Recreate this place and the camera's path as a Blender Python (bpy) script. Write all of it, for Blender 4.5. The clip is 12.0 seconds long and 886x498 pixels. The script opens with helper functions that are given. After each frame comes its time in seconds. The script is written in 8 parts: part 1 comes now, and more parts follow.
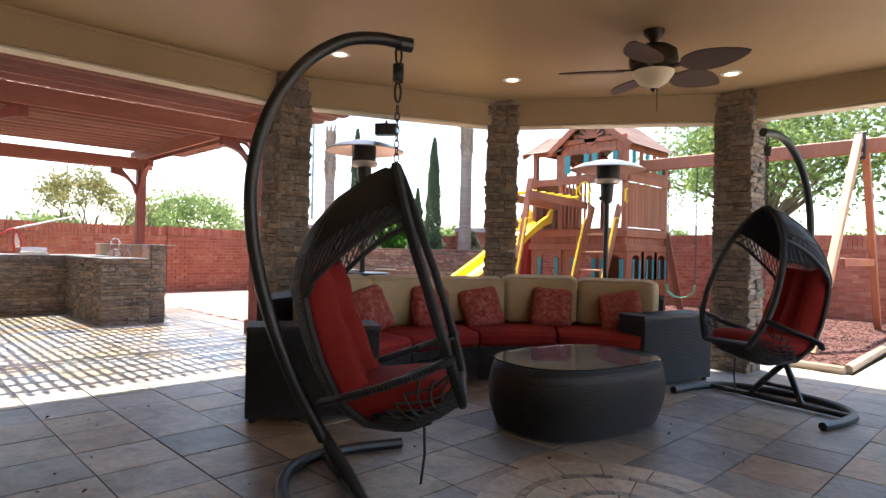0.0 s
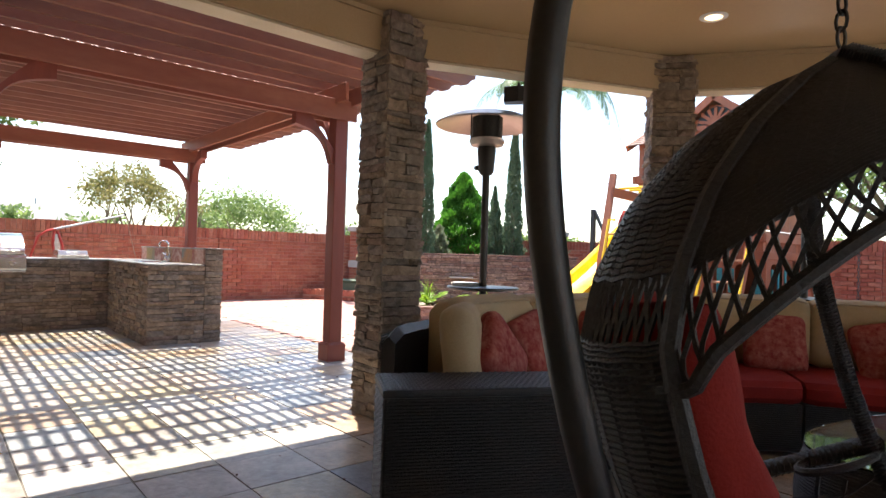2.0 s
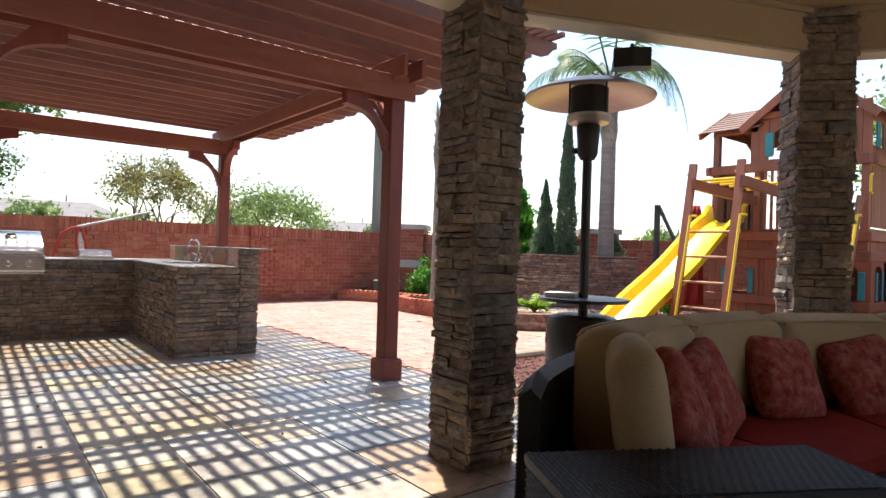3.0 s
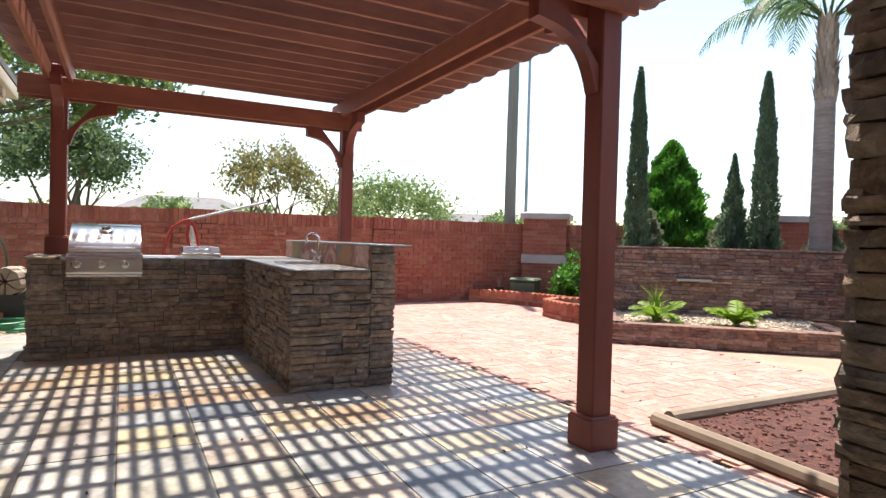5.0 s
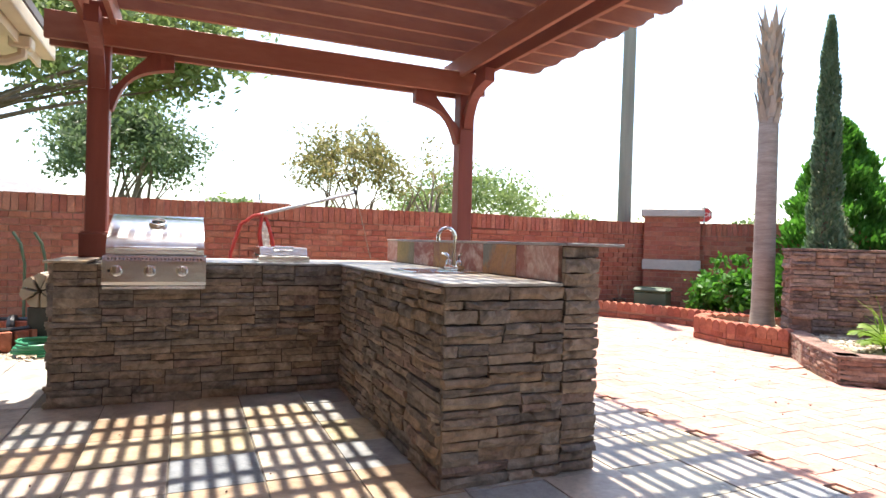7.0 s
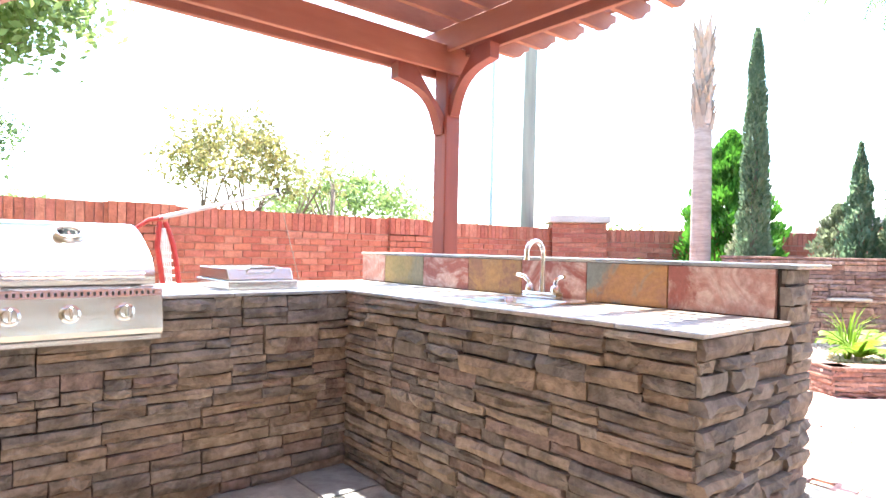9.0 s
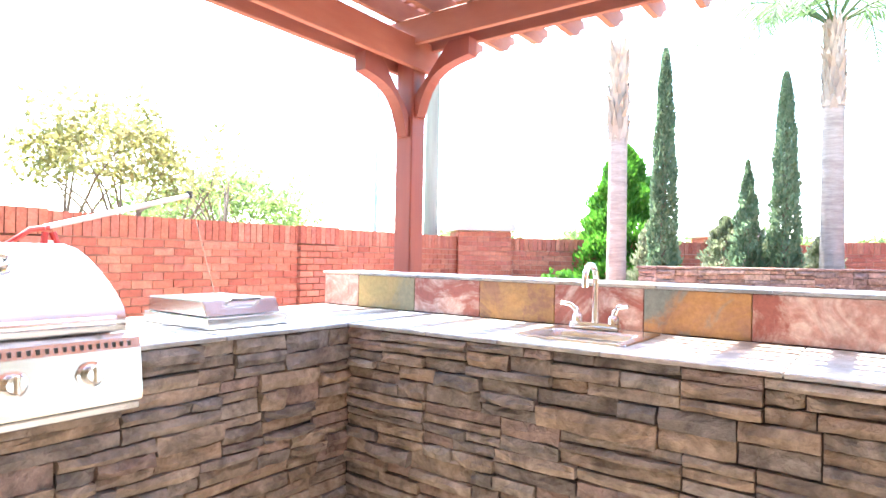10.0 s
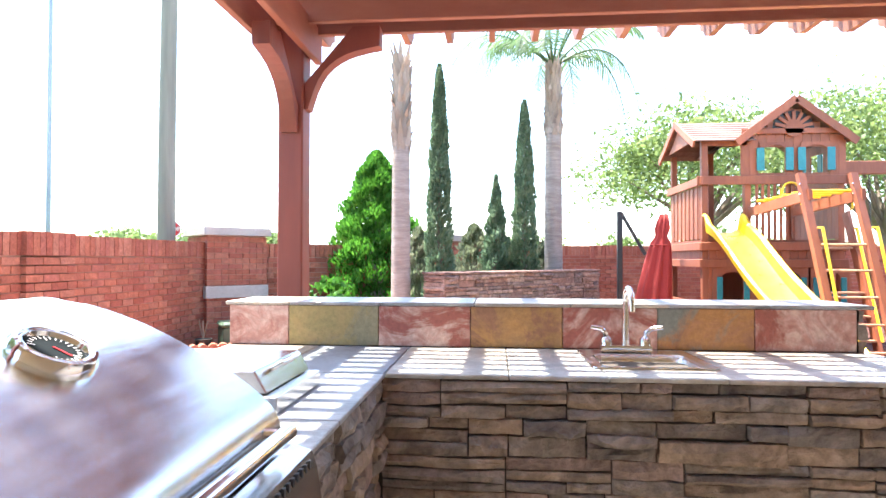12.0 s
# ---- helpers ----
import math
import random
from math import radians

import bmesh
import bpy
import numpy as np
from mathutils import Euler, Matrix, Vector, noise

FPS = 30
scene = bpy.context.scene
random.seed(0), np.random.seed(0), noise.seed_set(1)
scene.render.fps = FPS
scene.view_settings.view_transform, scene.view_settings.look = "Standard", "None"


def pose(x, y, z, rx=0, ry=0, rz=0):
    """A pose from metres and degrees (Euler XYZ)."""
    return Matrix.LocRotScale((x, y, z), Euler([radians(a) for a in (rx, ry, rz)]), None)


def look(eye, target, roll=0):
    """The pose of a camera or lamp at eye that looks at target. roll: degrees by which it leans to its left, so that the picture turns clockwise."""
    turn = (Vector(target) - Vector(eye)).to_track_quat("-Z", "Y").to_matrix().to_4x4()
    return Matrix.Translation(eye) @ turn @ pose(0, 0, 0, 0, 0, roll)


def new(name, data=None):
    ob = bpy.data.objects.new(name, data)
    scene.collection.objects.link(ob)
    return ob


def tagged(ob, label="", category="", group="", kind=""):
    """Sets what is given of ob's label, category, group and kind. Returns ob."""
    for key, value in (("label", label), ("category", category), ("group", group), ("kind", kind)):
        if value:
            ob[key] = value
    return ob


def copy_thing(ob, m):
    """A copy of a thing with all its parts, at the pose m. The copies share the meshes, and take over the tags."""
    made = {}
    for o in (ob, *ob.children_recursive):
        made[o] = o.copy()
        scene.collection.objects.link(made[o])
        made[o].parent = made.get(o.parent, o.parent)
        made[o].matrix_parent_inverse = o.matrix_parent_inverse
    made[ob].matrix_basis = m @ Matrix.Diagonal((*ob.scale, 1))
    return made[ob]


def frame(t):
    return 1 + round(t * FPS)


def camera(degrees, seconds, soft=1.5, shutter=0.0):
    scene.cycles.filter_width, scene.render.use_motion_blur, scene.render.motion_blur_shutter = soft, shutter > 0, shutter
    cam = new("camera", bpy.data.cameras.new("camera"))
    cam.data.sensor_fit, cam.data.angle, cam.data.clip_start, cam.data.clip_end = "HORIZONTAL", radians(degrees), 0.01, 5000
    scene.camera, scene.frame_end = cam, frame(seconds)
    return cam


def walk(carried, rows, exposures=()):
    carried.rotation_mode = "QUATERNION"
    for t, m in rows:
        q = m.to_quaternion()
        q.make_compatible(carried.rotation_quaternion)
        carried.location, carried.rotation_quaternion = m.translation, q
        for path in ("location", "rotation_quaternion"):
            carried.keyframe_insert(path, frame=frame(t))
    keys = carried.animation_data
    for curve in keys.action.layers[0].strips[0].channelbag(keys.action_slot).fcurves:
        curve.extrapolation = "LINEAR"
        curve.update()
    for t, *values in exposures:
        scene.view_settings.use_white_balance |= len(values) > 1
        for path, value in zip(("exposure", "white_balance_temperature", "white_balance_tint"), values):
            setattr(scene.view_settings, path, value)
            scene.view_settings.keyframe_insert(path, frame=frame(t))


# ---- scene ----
cam = camera(73.1, 12.0)
PATH = [
    (0, (0.811, 0.115, 1.097), (-0.617, 1.516, 1.103), 1.3),
    (0.5, (0.414, 0.223, 1.097), (-1.015, 1.622, 1.106), 1.3),
    (1, (-0.003, 0.334, 1.093), (-1.491, 1.67, 1.104), 1.5),
    (1.5, (-0.444, 0.461, 1.091), (-1.956, 1.77, 1.109), 1.7),
    (2, (-0.904, 0.585, 1.091), (-2.417, 1.892, 1.111), 1.7),
    (2.5, (-1.37, 0.704, 1.099), (-2.909, 1.981, 1.115), 1.9),
    (4.3, (-3.027, 1.179, 1.163), (-4.68, 2.305, 1.131), 1.2),
    (4.5, (-3.196, 1.236, 1.163), (-4.877, 2.318, 1.125), 1.4),
    (5, (-3.64, 1.35, 1.137), (-5.403, 2.295, 1.107), 1.5),
    (5.5, (-4.102, 1.395, 1.101), (-5.922, 2.223, 1.071), 1.4),
    (6, (-4.598, 1.408, 1.077), (-6.433, 2.205, 1.049), 1.6),
    (6.5, (-5.083, 1.423, 1.07), (-6.927, 2.197, 1.047), 1.6),
    (7, (-5.573, 1.394, 1.075), (-7.411, 2.182, 1.053), 1.6),
    (7.2, (-5.756, 1.362, 1.078), (-7.586, 2.168, 1.055), 1.7),
    (8.8, (-6.95, 0.855, 1.108), (-8.536, 2.074, 1.105), 1.2),
    (9, (-7.13, 0.81, 1.116), (-8.661, 2.097, 1.119), 1.2),
    (9.5, (-7.572, 0.703, 1.145), (-8.966, 2.138, 1.16), 1.2),
    (10, (-7.994, 0.612, 1.19), (-9.178, 2.225, 1.213), 1.1),
    (10.5, (-8.411, 0.568, 1.239), (-9.393, 2.31, 1.267), 1.0),
    (11, (-8.794, 0.513, 1.272), (-9.565, 2.358, 1.302), 0.9),
    (11.5, (-9.134, 0.457, 1.277), (-9.632, 2.394, 1.314), 0.6),
    (12, (-9.436, 0.453, 1.279), (-9.609, 2.445, 1.312), 0.1),
]
EXPOSURES = [(0.0, 2.1, 6900, 10), (1.0, 2.45, 6900, 10), (1.5, 2.4, 6900, 10), (2.0, 1.9, 6900, 10), (2.5, 1.45, 6900, 10), (4.4, 1.2, 6900, 10), (5.5, 1.35, 6900, 10), (7.0, 1.75, 6900, 10), (8.8, 3.05, 6500, 10), (9.6, 3.6, 6500, 10), (10.3, 3.65, 6500, 10), (11.0, 3.35, 6500, 10), (12.0, 2.75, 6500, 10)]
walk(cam, [(t, look(eye, target, roll)) for t, eye, target, roll in PATH], EXPOSURES)

# ---- world, sun, exposure ----
SUN_FROM = Vector((-0.27, 0.13, 1.0)).normalized()
world = bpy.data.worlds.new("sky")
scene.world = world
world.use_nodes = True
wn = world.node_tree.nodes
sky = wn.new("ShaderNodeTexSky")
sky.sky_type = "NISHITA"
sky.sun_disc = False
sky.sun_elevation = math.asin(SUN_FROM.z)
sky.sun_rotation = math.atan2(SUN_FROM.x, SUN_FROM.y)
sky.air_density, sky.dust_density, sky.ozone_density = 1.0, 1.2, 1.0
world.node_tree.links.new(sky.outputs[0], wn["Background"].inputs[0])
wn["Background"].inputs[1].default_value = 0.15
sun = new("sun", bpy.data.lights.new("sun", "SUN"))
sun.data.energy, sun.data.angle, sun.data.color = 4.2, radians(0.6), (1.0, 0.95, 0.88)
sun.matrix_world = look((0, 0, 30), Vector((0, 0, 30)) - SUN_FROM)

# ---- materials ----
def mix_colors(nt, fac, a, b, mode="MIX"):
    n = nt.nodes.new("ShaderNodeMix")
    n.data_type, n.blend_type = "RGBA", mode
    for sock, v in ((n.inputs[0], fac), (n.inputs[6], a), (n.inputs[7], b)):
        if isinstance(v, (int, float)):
            sock.default_value = v
        elif isinstance(v, tuple):
            sock.default_value = (*v[:3], 1)
        else:
            nt.links.new(v, sock)
    return n.outputs[2]


def noise_tex(nt, vec, scale, detail=4, rough=0.6, distort=0.0):
    n = nt.nodes.new("ShaderNodeTexNoise")
    n.inputs["Scale"].default_value, n.inputs["Detail"].default_value = scale, detail
    n.inputs["Roughness"].default_value, n.inputs["Distortion"].default_value = rough, distort
    nt.links.new(vec, n.inputs["Vector"])
    return n.outputs[0]


def ramp(nt, val, stops):
    n = nt.nodes.new("ShaderNodeValToRGB")
    e = n.color_ramp.elements
    while len(e) < len(stops):
        e.new(0.5)
    for el, (p, c) in zip(e, stops):
        el.position, el.color = p, (*c, 1) if isinstance(c, tuple) else (c, c, c, 1)
    nt.links.new(val, n.inputs[0])
    return n.outputs[0]


def material(name, colors, rough=0.6, metal=0.0, grain=30.0, stain=2.0, bump=0.3, vary=0.0, stretch=(1, 1, 1), island=False, spec=0.5, coat=0.0, dist=0.01):
    """Two-scale procedural surface: colors = (base, grain colour, stain colour); vary: brightness spread between pieces."""
    m = bpy.data.materials.new(name)
    m.use_nodes = True
    nt = m.node_tree
    p = nt.nodes["Principled BSDF"]
    tc = nt.nodes.new("ShaderNodeNewGeometry")
    mp = nt.nodes.new("ShaderNodeMapping")
    mp.inputs["Scale"].default_value = stretch
    nt.links.new(tc.outputs["Position"], mp.inputs[0])
    vec = mp.outputs[0]
    a, b, c = (colors + colors[-1:] * 2)[:3]
    fine = noise_tex(nt, vec, grain, 5, 0.65)
    big = noise_tex(nt, vec, stain, 4, 0.6, 0.4)
    col = mix_colors(nt, ramp(nt, fine, [(0.35, 0.0), (0.68, 1.0)]), a, b)
    col = mix_colors(nt, ramp(nt, big, [(0.42, 0.0), (0.7, 0.8)]), col, c)
    if vary:
        if island:
            rnd = tc.outputs["Random Per Island"]
        else:
            oi = nt.nodes.new("ShaderNodeObjectInfo")
            rnd = oi.outputs["Random"]
        col = mix_colors(nt, 1.0, col, ramp(nt, rnd, [(0.0, 1.0 - vary), (1.0, 1.0 + vary * 0.6)]), "MULTIPLY")
    nt.links.new(col, p.inputs["Base Color"])
    p.inputs["Metallic"].default_value = metal
    p.inputs["Specular IOR Level"].default_value = spec
    p.inputs["Coat Weight"].default_value = coat
    r = nt.nodes.new("ShaderNodeMapRange")
    r.inputs[3].default_value, r.inputs[4].default_value = max(0.02, rough - 0.1), min(1, rough + 0.12)
    nt.links.new(fine, r.inputs[0])
    nt.links.new(r.outputs[0], p.inputs["Roughness"])
    if bump:
        bn = nt.nodes.new("ShaderNodeBump")
        bn.inputs["Strength"].default_value, bn.inputs["Distance"].default_value = bump, dist
        nt.links.new(fine, bn.inputs["Height"])
        nt.links.new(bn.outputs[0], p.inputs["Normal"])
    return m


def palette_material(name, tones, rough=0.6, grain=25.0, stain=5.0, bump=0.5, island=False, veins=None, spec=0.4, dist=0.012, mottle=0.45):
    """Stone-like surface whose tone is drawn piece by piece from a palette."""
    m = bpy.data.materials.new(name)
    m.use_nodes = True
    nt = m.node_tree
    p = nt.nodes["Principled BSDF"]
    g = nt.nodes.new("ShaderNodeNewGeometry")
    if island:
        rnd = g.outputs["Random Per Island"]
    else:
        rnd = nt.nodes.new("ShaderNodeObjectInfo").outputs["Random"]
    n = len(tones)
    n_ = nt.nodes.new("ShaderNodeValToRGB")
    n_.color_ramp.interpolation = "CONSTANT"
    e = n_.color_ramp.elements
    while len(e) < n:
        e.new(0.5)
    for k, t in enumerate(tones):
        e[k].position, e[k].color = k / n, (*t, 1)
    nt.links.new(rnd, n_.inputs[0])
    off = nt.nodes.new("ShaderNodeVectorMath")
    off.operation = "MULTIPLY_ADD"
    off.inputs[1].default_value = (37, 53, 71)
    nt.links.new(rnd, off.inputs[0])
    nt.links.new(g.outputs["Position"], off.inputs[2])
    vec = off.outputs[0]
    fine = noise_tex(nt, vec, grain, 6, 0.7)
    big = noise_tex(nt, vec, stain, 5, 0.65, 0.8)
    col = mix_colors(nt, 1.0, n_.outputs[0], ramp(nt, fine, [(0.3, 0.72), (0.7, 1.18)]), "MULTIPLY")
    col = mix_colors(nt, 1.0, col, ramp(nt, big, [(0.35, 1 - mottle), (0.65, 1 + 0.45 * mottle)]), "MULTIPLY")
    if veins:
        v = noise_tex(nt, vec, stain * 0.8, 6, 0.7, 2.5)
        col = mix_colors(nt, ramp(nt, v, [(0.5, 0.0), (0.62, 0.85)]), col, veins)
    nt.links.new(col, p.inputs["Base Color"])
    p.inputs["Roughness"].default_value = rough
    p.inputs["Specular IOR Level"].default_value = spec
    b = nt.nodes.new("ShaderNodeBump")
    b.inputs["Strength"].default_value, b.inputs["Distance"].default_value = bump, dist
    add = nt.nodes.new("ShaderNodeMath")
    nt.links.new(fine, add.inputs[0]); nt.links.new(big, add.inputs[1])
    nt.links.new(add.outputs[0], b.inputs["Height"])
    nt.links.new(b.outputs[0], p.inputs["Normal"])
    return m


def leaf_material(name, dark, light, rough=0.55):
    m = bpy.data.materials.new(name)
    m.use_nodes = True
    nt = m.node_tree
    p = nt.nodes["Principled BSDF"]
    g = nt.nodes.new("ShaderNodeNewGeometry")
    n = noise_tex(nt, g.outputs["Position"], 1.3, 3)
    col = mix_colors(nt, g.outputs["Random Per Island"], dark, light)
    col = mix_colors(nt, ramp(nt, n, [(0.35, 0.0), (0.7, 0.7)]), col, tuple(0.6 * c for c in dark))
    nt.links.new(col, p.inputs["Base Color"])
    p.inputs["Roughness"].default_value = rough
    tr = nt.nodes.new("ShaderNodeBsdfTranslucent")
    nt.links.new(col, tr.inputs[0])
    mx = nt.nodes.new("ShaderNodeMixShader")
    mx.inputs[0].default_value = 0.5
    nt.links.new(p.outputs[0], mx.inputs[1]); nt.links.new(tr.outputs[0], mx.inputs[2])
    nt.links.new(mx.outputs[0], nt.nodes["Material Output"].inputs[0])
    return m


def lamp_material(name, color, strength):
    m = bpy.data.materials.new(name)
    m.use_nodes = True
    p = m.node_tree.nodes["Principled BSDF"]
    p.inputs["Base Color"].default_value = (*color, 1)
    p.inputs["Emission Color"].default_value = (*color, 1)
    p.inputs["Emission Strength"].default_value = strength
    return m


def glass_material(name, tint=(0.9, 0.95, 0.93), rough=0.02):
    m = bpy.data.materials.new(name)
    m.use_nodes = True
    p = m.node_tree.nodes["Principled BSDF"]
    p.inputs["Base Color"].default_value = (*tint, 1)
    p.inputs["Roughness"].default_value = rough
    p.inputs["Transmission Weight"].default_value = 1.0
    return m


SLATE = palette_material("slate", [(0.38, 0.34, 0.30), (0.44, 0.385, 0.325), (0.33, 0.335, 0.335), (0.41, 0.395, 0.37), (0.36, 0.31, 0.265), (0.3, 0.305, 0.31), (0.46, 0.41, 0.34), (0.39, 0.355, 0.335), (0.46, 0.37, 0.26), (0.40, 0.375, 0.315), (0.42, 0.35, 0.29), (0.36, 0.345, 0.32), (0.2, 0.215, 0.235), (0.40, 0.29, 0.2), (0.45, 0.38, 0.25)], 0.34, 22, 3.0, 0.5, mottle=0.38, spec=0.55)
SLATE_COLOR = palette_material("colourful slate", [(0.33, 0.15, 0.12), (0.28, 0.21, 0.07), (0.36, 0.19, 0.13), (0.34, 0.17, 0.06), (0.33, 0.20, 0.17), (0.30, 0.16, 0.07), (0.36, 0.20, 0.15)], 0.5, 18, 6.0, 0.6, veins=(0.45, 0.33, 0.27), mottle=0.5)
def slate_tile(name, base, vein, third, scale):
    """One strongly figured slate tile surface with flowing veins."""
    m = bpy.data.materials.new(name)
    m.use_nodes = True
    nt = m.node_tree
    p = nt.nodes["Principled BSDF"]
    g = nt.nodes.new("ShaderNodeNewGeometry")
    a = noise_tex(nt, g.outputs["Position"], scale, 8, 0.7, 2.2)
    b = noise_tex(nt, g.outputs["Position"], scale * 0.45, 6, 0.65, 1.2)
    f = noise_tex(nt, g.outputs["Position"], 45, 5, 0.7)
    col = mix_colors(nt, ramp(nt, a, [(0.42, 0.0), (0.6, 1.0)]), base, vein)
    col = mix_colors(nt, ramp(nt, b, [(0.5, 0.0), (0.58, 1.0)]), col, third)
    col = mix_colors(nt, 1.0, col, ramp(nt, f, [(0.3, 0.75), (0.7, 1.12)]), "MULTIPLY")
    nt.links.new(col, p.inputs["Base Color"])
    p.inputs["Roughness"].default_value = 0.5
    bn = nt.nodes.new("ShaderNodeBump")
    bn.inputs["Strength"].default_value, bn.inputs["Distance"].default_value = 0.5, 0.01
    nt.links.new(a, bn.inputs["Height"])
    nt.links.new(bn.outputs[0], p.inputs["Normal"])
    return m


SLATE_PINK = slate_tile("pink veined slate", (0.42, 0.22, 0.18), (0.56, 0.40, 0.34), (0.30, 0.09, 0.065), 7.0)
SLATE_OLIVE = slate_tile("olive ochre slate", (0.30, 0.24, 0.09), (0.36, 0.26, 0.10), (0.26, 0.23, 0.13), 5.0)
SLATE_ORANGE = slate_tile("orange brown slate", (0.33, 0.18, 0.07), (0.42, 0.22, 0.07), (0.27, 0.13, 0.07), 6.0)
SLATE_TEAL = slate_tile("grey green and orange slate", (0.40, 0.2, 0.07), (0.33, 0.16, 0.09), (0.20, 0.21, 0.18), 4.0)
GROUT = material("grout", ((0.16, 0.14, 0.12), (0.2, 0.18, 0.15), (0.11, 0.1, 0.09)), 0.9, grain=60)
LEDGE = palette_material("ledgestone", [(0.306, 0.243, 0.194), (0.360, 0.284, 0.221), (0.279, 0.234, 0.198), (0.396, 0.315, 0.243), (0.333, 0.284, 0.239), (0.288, 0.243, 0.211), (0.360, 0.270, 0.198), (0.243, 0.211, 0.189), (0.315, 0.234, 0.198)], 0.85, 28, 7.0, 0.9, spec=0.2, dist=0.02)
LEDGE_RED = palette_material("reddish ledgestone", [(0.30, 0.17, 0.13), (0.35, 0.22, 0.17), (0.26, 0.16, 0.13), (0.38, 0.26, 0.21), (0.24, 0.17, 0.15)], 0.85, 28, 7.0, 0.8, spec=0.2, island=True, dist=0.02)
MORTAR_DARK = material("dark mortar", ((0.06, 0.05, 0.04), (0.09, 0.07, 0.055), (0.04, 0.035, 0.03)), 0.95, grain=50)
BRICK = palette_material("red brick", [(0.36, 0.12, 0.075), (0.40, 0.14, 0.085), (0.33, 0.10, 0.065), (0.43, 0.17, 0.11), (0.38, 0.13, 0.09)], 0.85, 40, 8.0, 0.5, spec=0.2, mottle=0.25)
BRICK_J = palette_material("red brick joined", [(0.36, 0.12, 0.075), (0.40, 0.14, 0.085), (0.33, 0.10, 0.065), (0.43, 0.17, 0.11), (0.38, 0.13, 0.09)], 0.85, 40, 8.0, 0.5, spec=0.2, island=True, mottle=0.25)
BRICK_MORTAR = material("brick mortar", ((0.36, 0.2, 0.15), (0.42, 0.26, 0.2), (0.3, 0.16, 0.12)), 0.95, grain=60)
PAVER = palette_material("clay paver", [(0.43, 0.252, 0.212), (0.455, 0.272, 0.23), (0.41, 0.235, 0.195), (0.475, 0.295, 0.25), (0.44, 0.265, 0.225)], 0.85, 30, 5.0, 0.4, spec=0.2, mottle=0.2)
PAVER_J = palette_material("clay paver joined", [(0.43, 0.252, 0.212), (0.455, 0.272, 0.23), (0.41, 0.235, 0.195), (0.475, 0.295, 0.25), (0.44, 0.265, 0.225)], 0.85, 30, 5.0, 0.4, spec=0.2, island=True, mottle=0.2)
SAND = material("joint sand", ((0.36, 0.23, 0.17), (0.42, 0.29, 0.22), (0.28, 0.18, 0.13)), 0.95, grain=70)
CONCRETE = material("concrete", ((0.46, 0.43, 0.39), (0.54, 0.51, 0.46), (0.36, 0.33, 0.3)), 0.85, grain=35)
REDWOOD = material("red stained timber", ((0.22, 0.05, 0.034), (0.27, 0.068, 0.045), (0.16, 0.036, 0.026)), 0.5, grain=14, stain=1.5, bump=0.25, stretch=(1, 1, 0.12), vary=0.12)
REDWOOD_H = material("red stained timber along", ((0.29, 0.095, 0.057), (0.37, 0.145, 0.088), (0.22, 0.066, 0.042)), 0.55, grain=14, stain=1.5, bump=0.25, stretch=(0.3, 0.3, 1), vary=0.15)
ROOFWOOD = material("brown stained pergola roof timber", ((0.26, 0.105, 0.062), (0.33, 0.15, 0.09), (0.2, 0.075, 0.045)), 0.6, grain=14, stain=1.5, bump=0.25, stretch=(0.3, 0.3, 1), vary=0.18)
PLAYWOOD = material("cedar play timber", ((0.29, 0.088, 0.042), (0.36, 0.12, 0.056), (0.22, 0.062, 0.03)), 0.55, grain=18, stain=2, bump=0.25, stretch=(1, 1, 0.2), vary=0.18)
PLAYWOOD_L = material("bare cedar timber", ((0.45, 0.24, 0.13), (0.52, 0.3, 0.17), (0.36, 0.17, 0.09)), 0.6, grain=18, bump=0.25, stretch=(1, 1, 0.2), vary=0.1)
SHINGLE = material("weathered cedar shingle", ((0.15, 0.08, 0.06), (0.2, 0.12, 0.095), (0.105, 0.055, 0.042)), 0.75, grain=20, bump=0.4, vary=0.2)
TEAL = material("teal painted board", ((0.02, 0.2, 0.22), (0.03, 0.25, 0.27), (0.015, 0.16, 0.18)), 0.4, grain=30, bump=0.1)
YELLOW = material("yellow plastic", ((0.85, 0.55, 0.02), (0.9, 0.62, 0.04), (0.8, 0.48, 0.015)), 0.3, grain=8, bump=0.03)
GREEN_PL = material("green plastic", ((0.03, 0.2, 0.1), (0.04, 0.26, 0.13), (0.025, 0.16, 0.08)), 0.4, grain=10, bump=0.05)
STUCCO = material("tan painted plaster", ((0.45, 0.33, 0.19), (0.48, 0.36, 0.215), (0.41, 0.295, 0.165)), 0.75, grain=60, stain=0.7, bump=0.12)
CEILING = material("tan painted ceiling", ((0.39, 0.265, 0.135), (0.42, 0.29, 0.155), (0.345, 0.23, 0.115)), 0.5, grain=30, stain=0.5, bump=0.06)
TRIMW = material("cream painted trim", ((0.66, 0.58, 0.43), (0.7, 0.62, 0.47), (0.58, 0.5, 0.36)), 0.6, grain=40, bump=0.1)
WICKER = material("black woven resin wicker", ((0.022, 0.02, 0.02), (0.045, 0.042, 0.043), (0.015, 0.014, 0.014)), 0.42, grain=120, bump=0.6, vary=0.1)
BLACKMETAL = material("black powder coated steel", ((0.018, 0.017, 0.017), (0.03, 0.028, 0.027), (0.012, 0.012, 0.012)), 0.38, grain=80, bump=0.1, spec=0.6)
RED_FAB = material("deep red woven fabric", ((0.255, 0.022, 0.019), (0.31, 0.034, 0.028), (0.2, 0.015, 0.013)), 0.9, grain=160, stain=3, bump=0.35, spec=0.15)
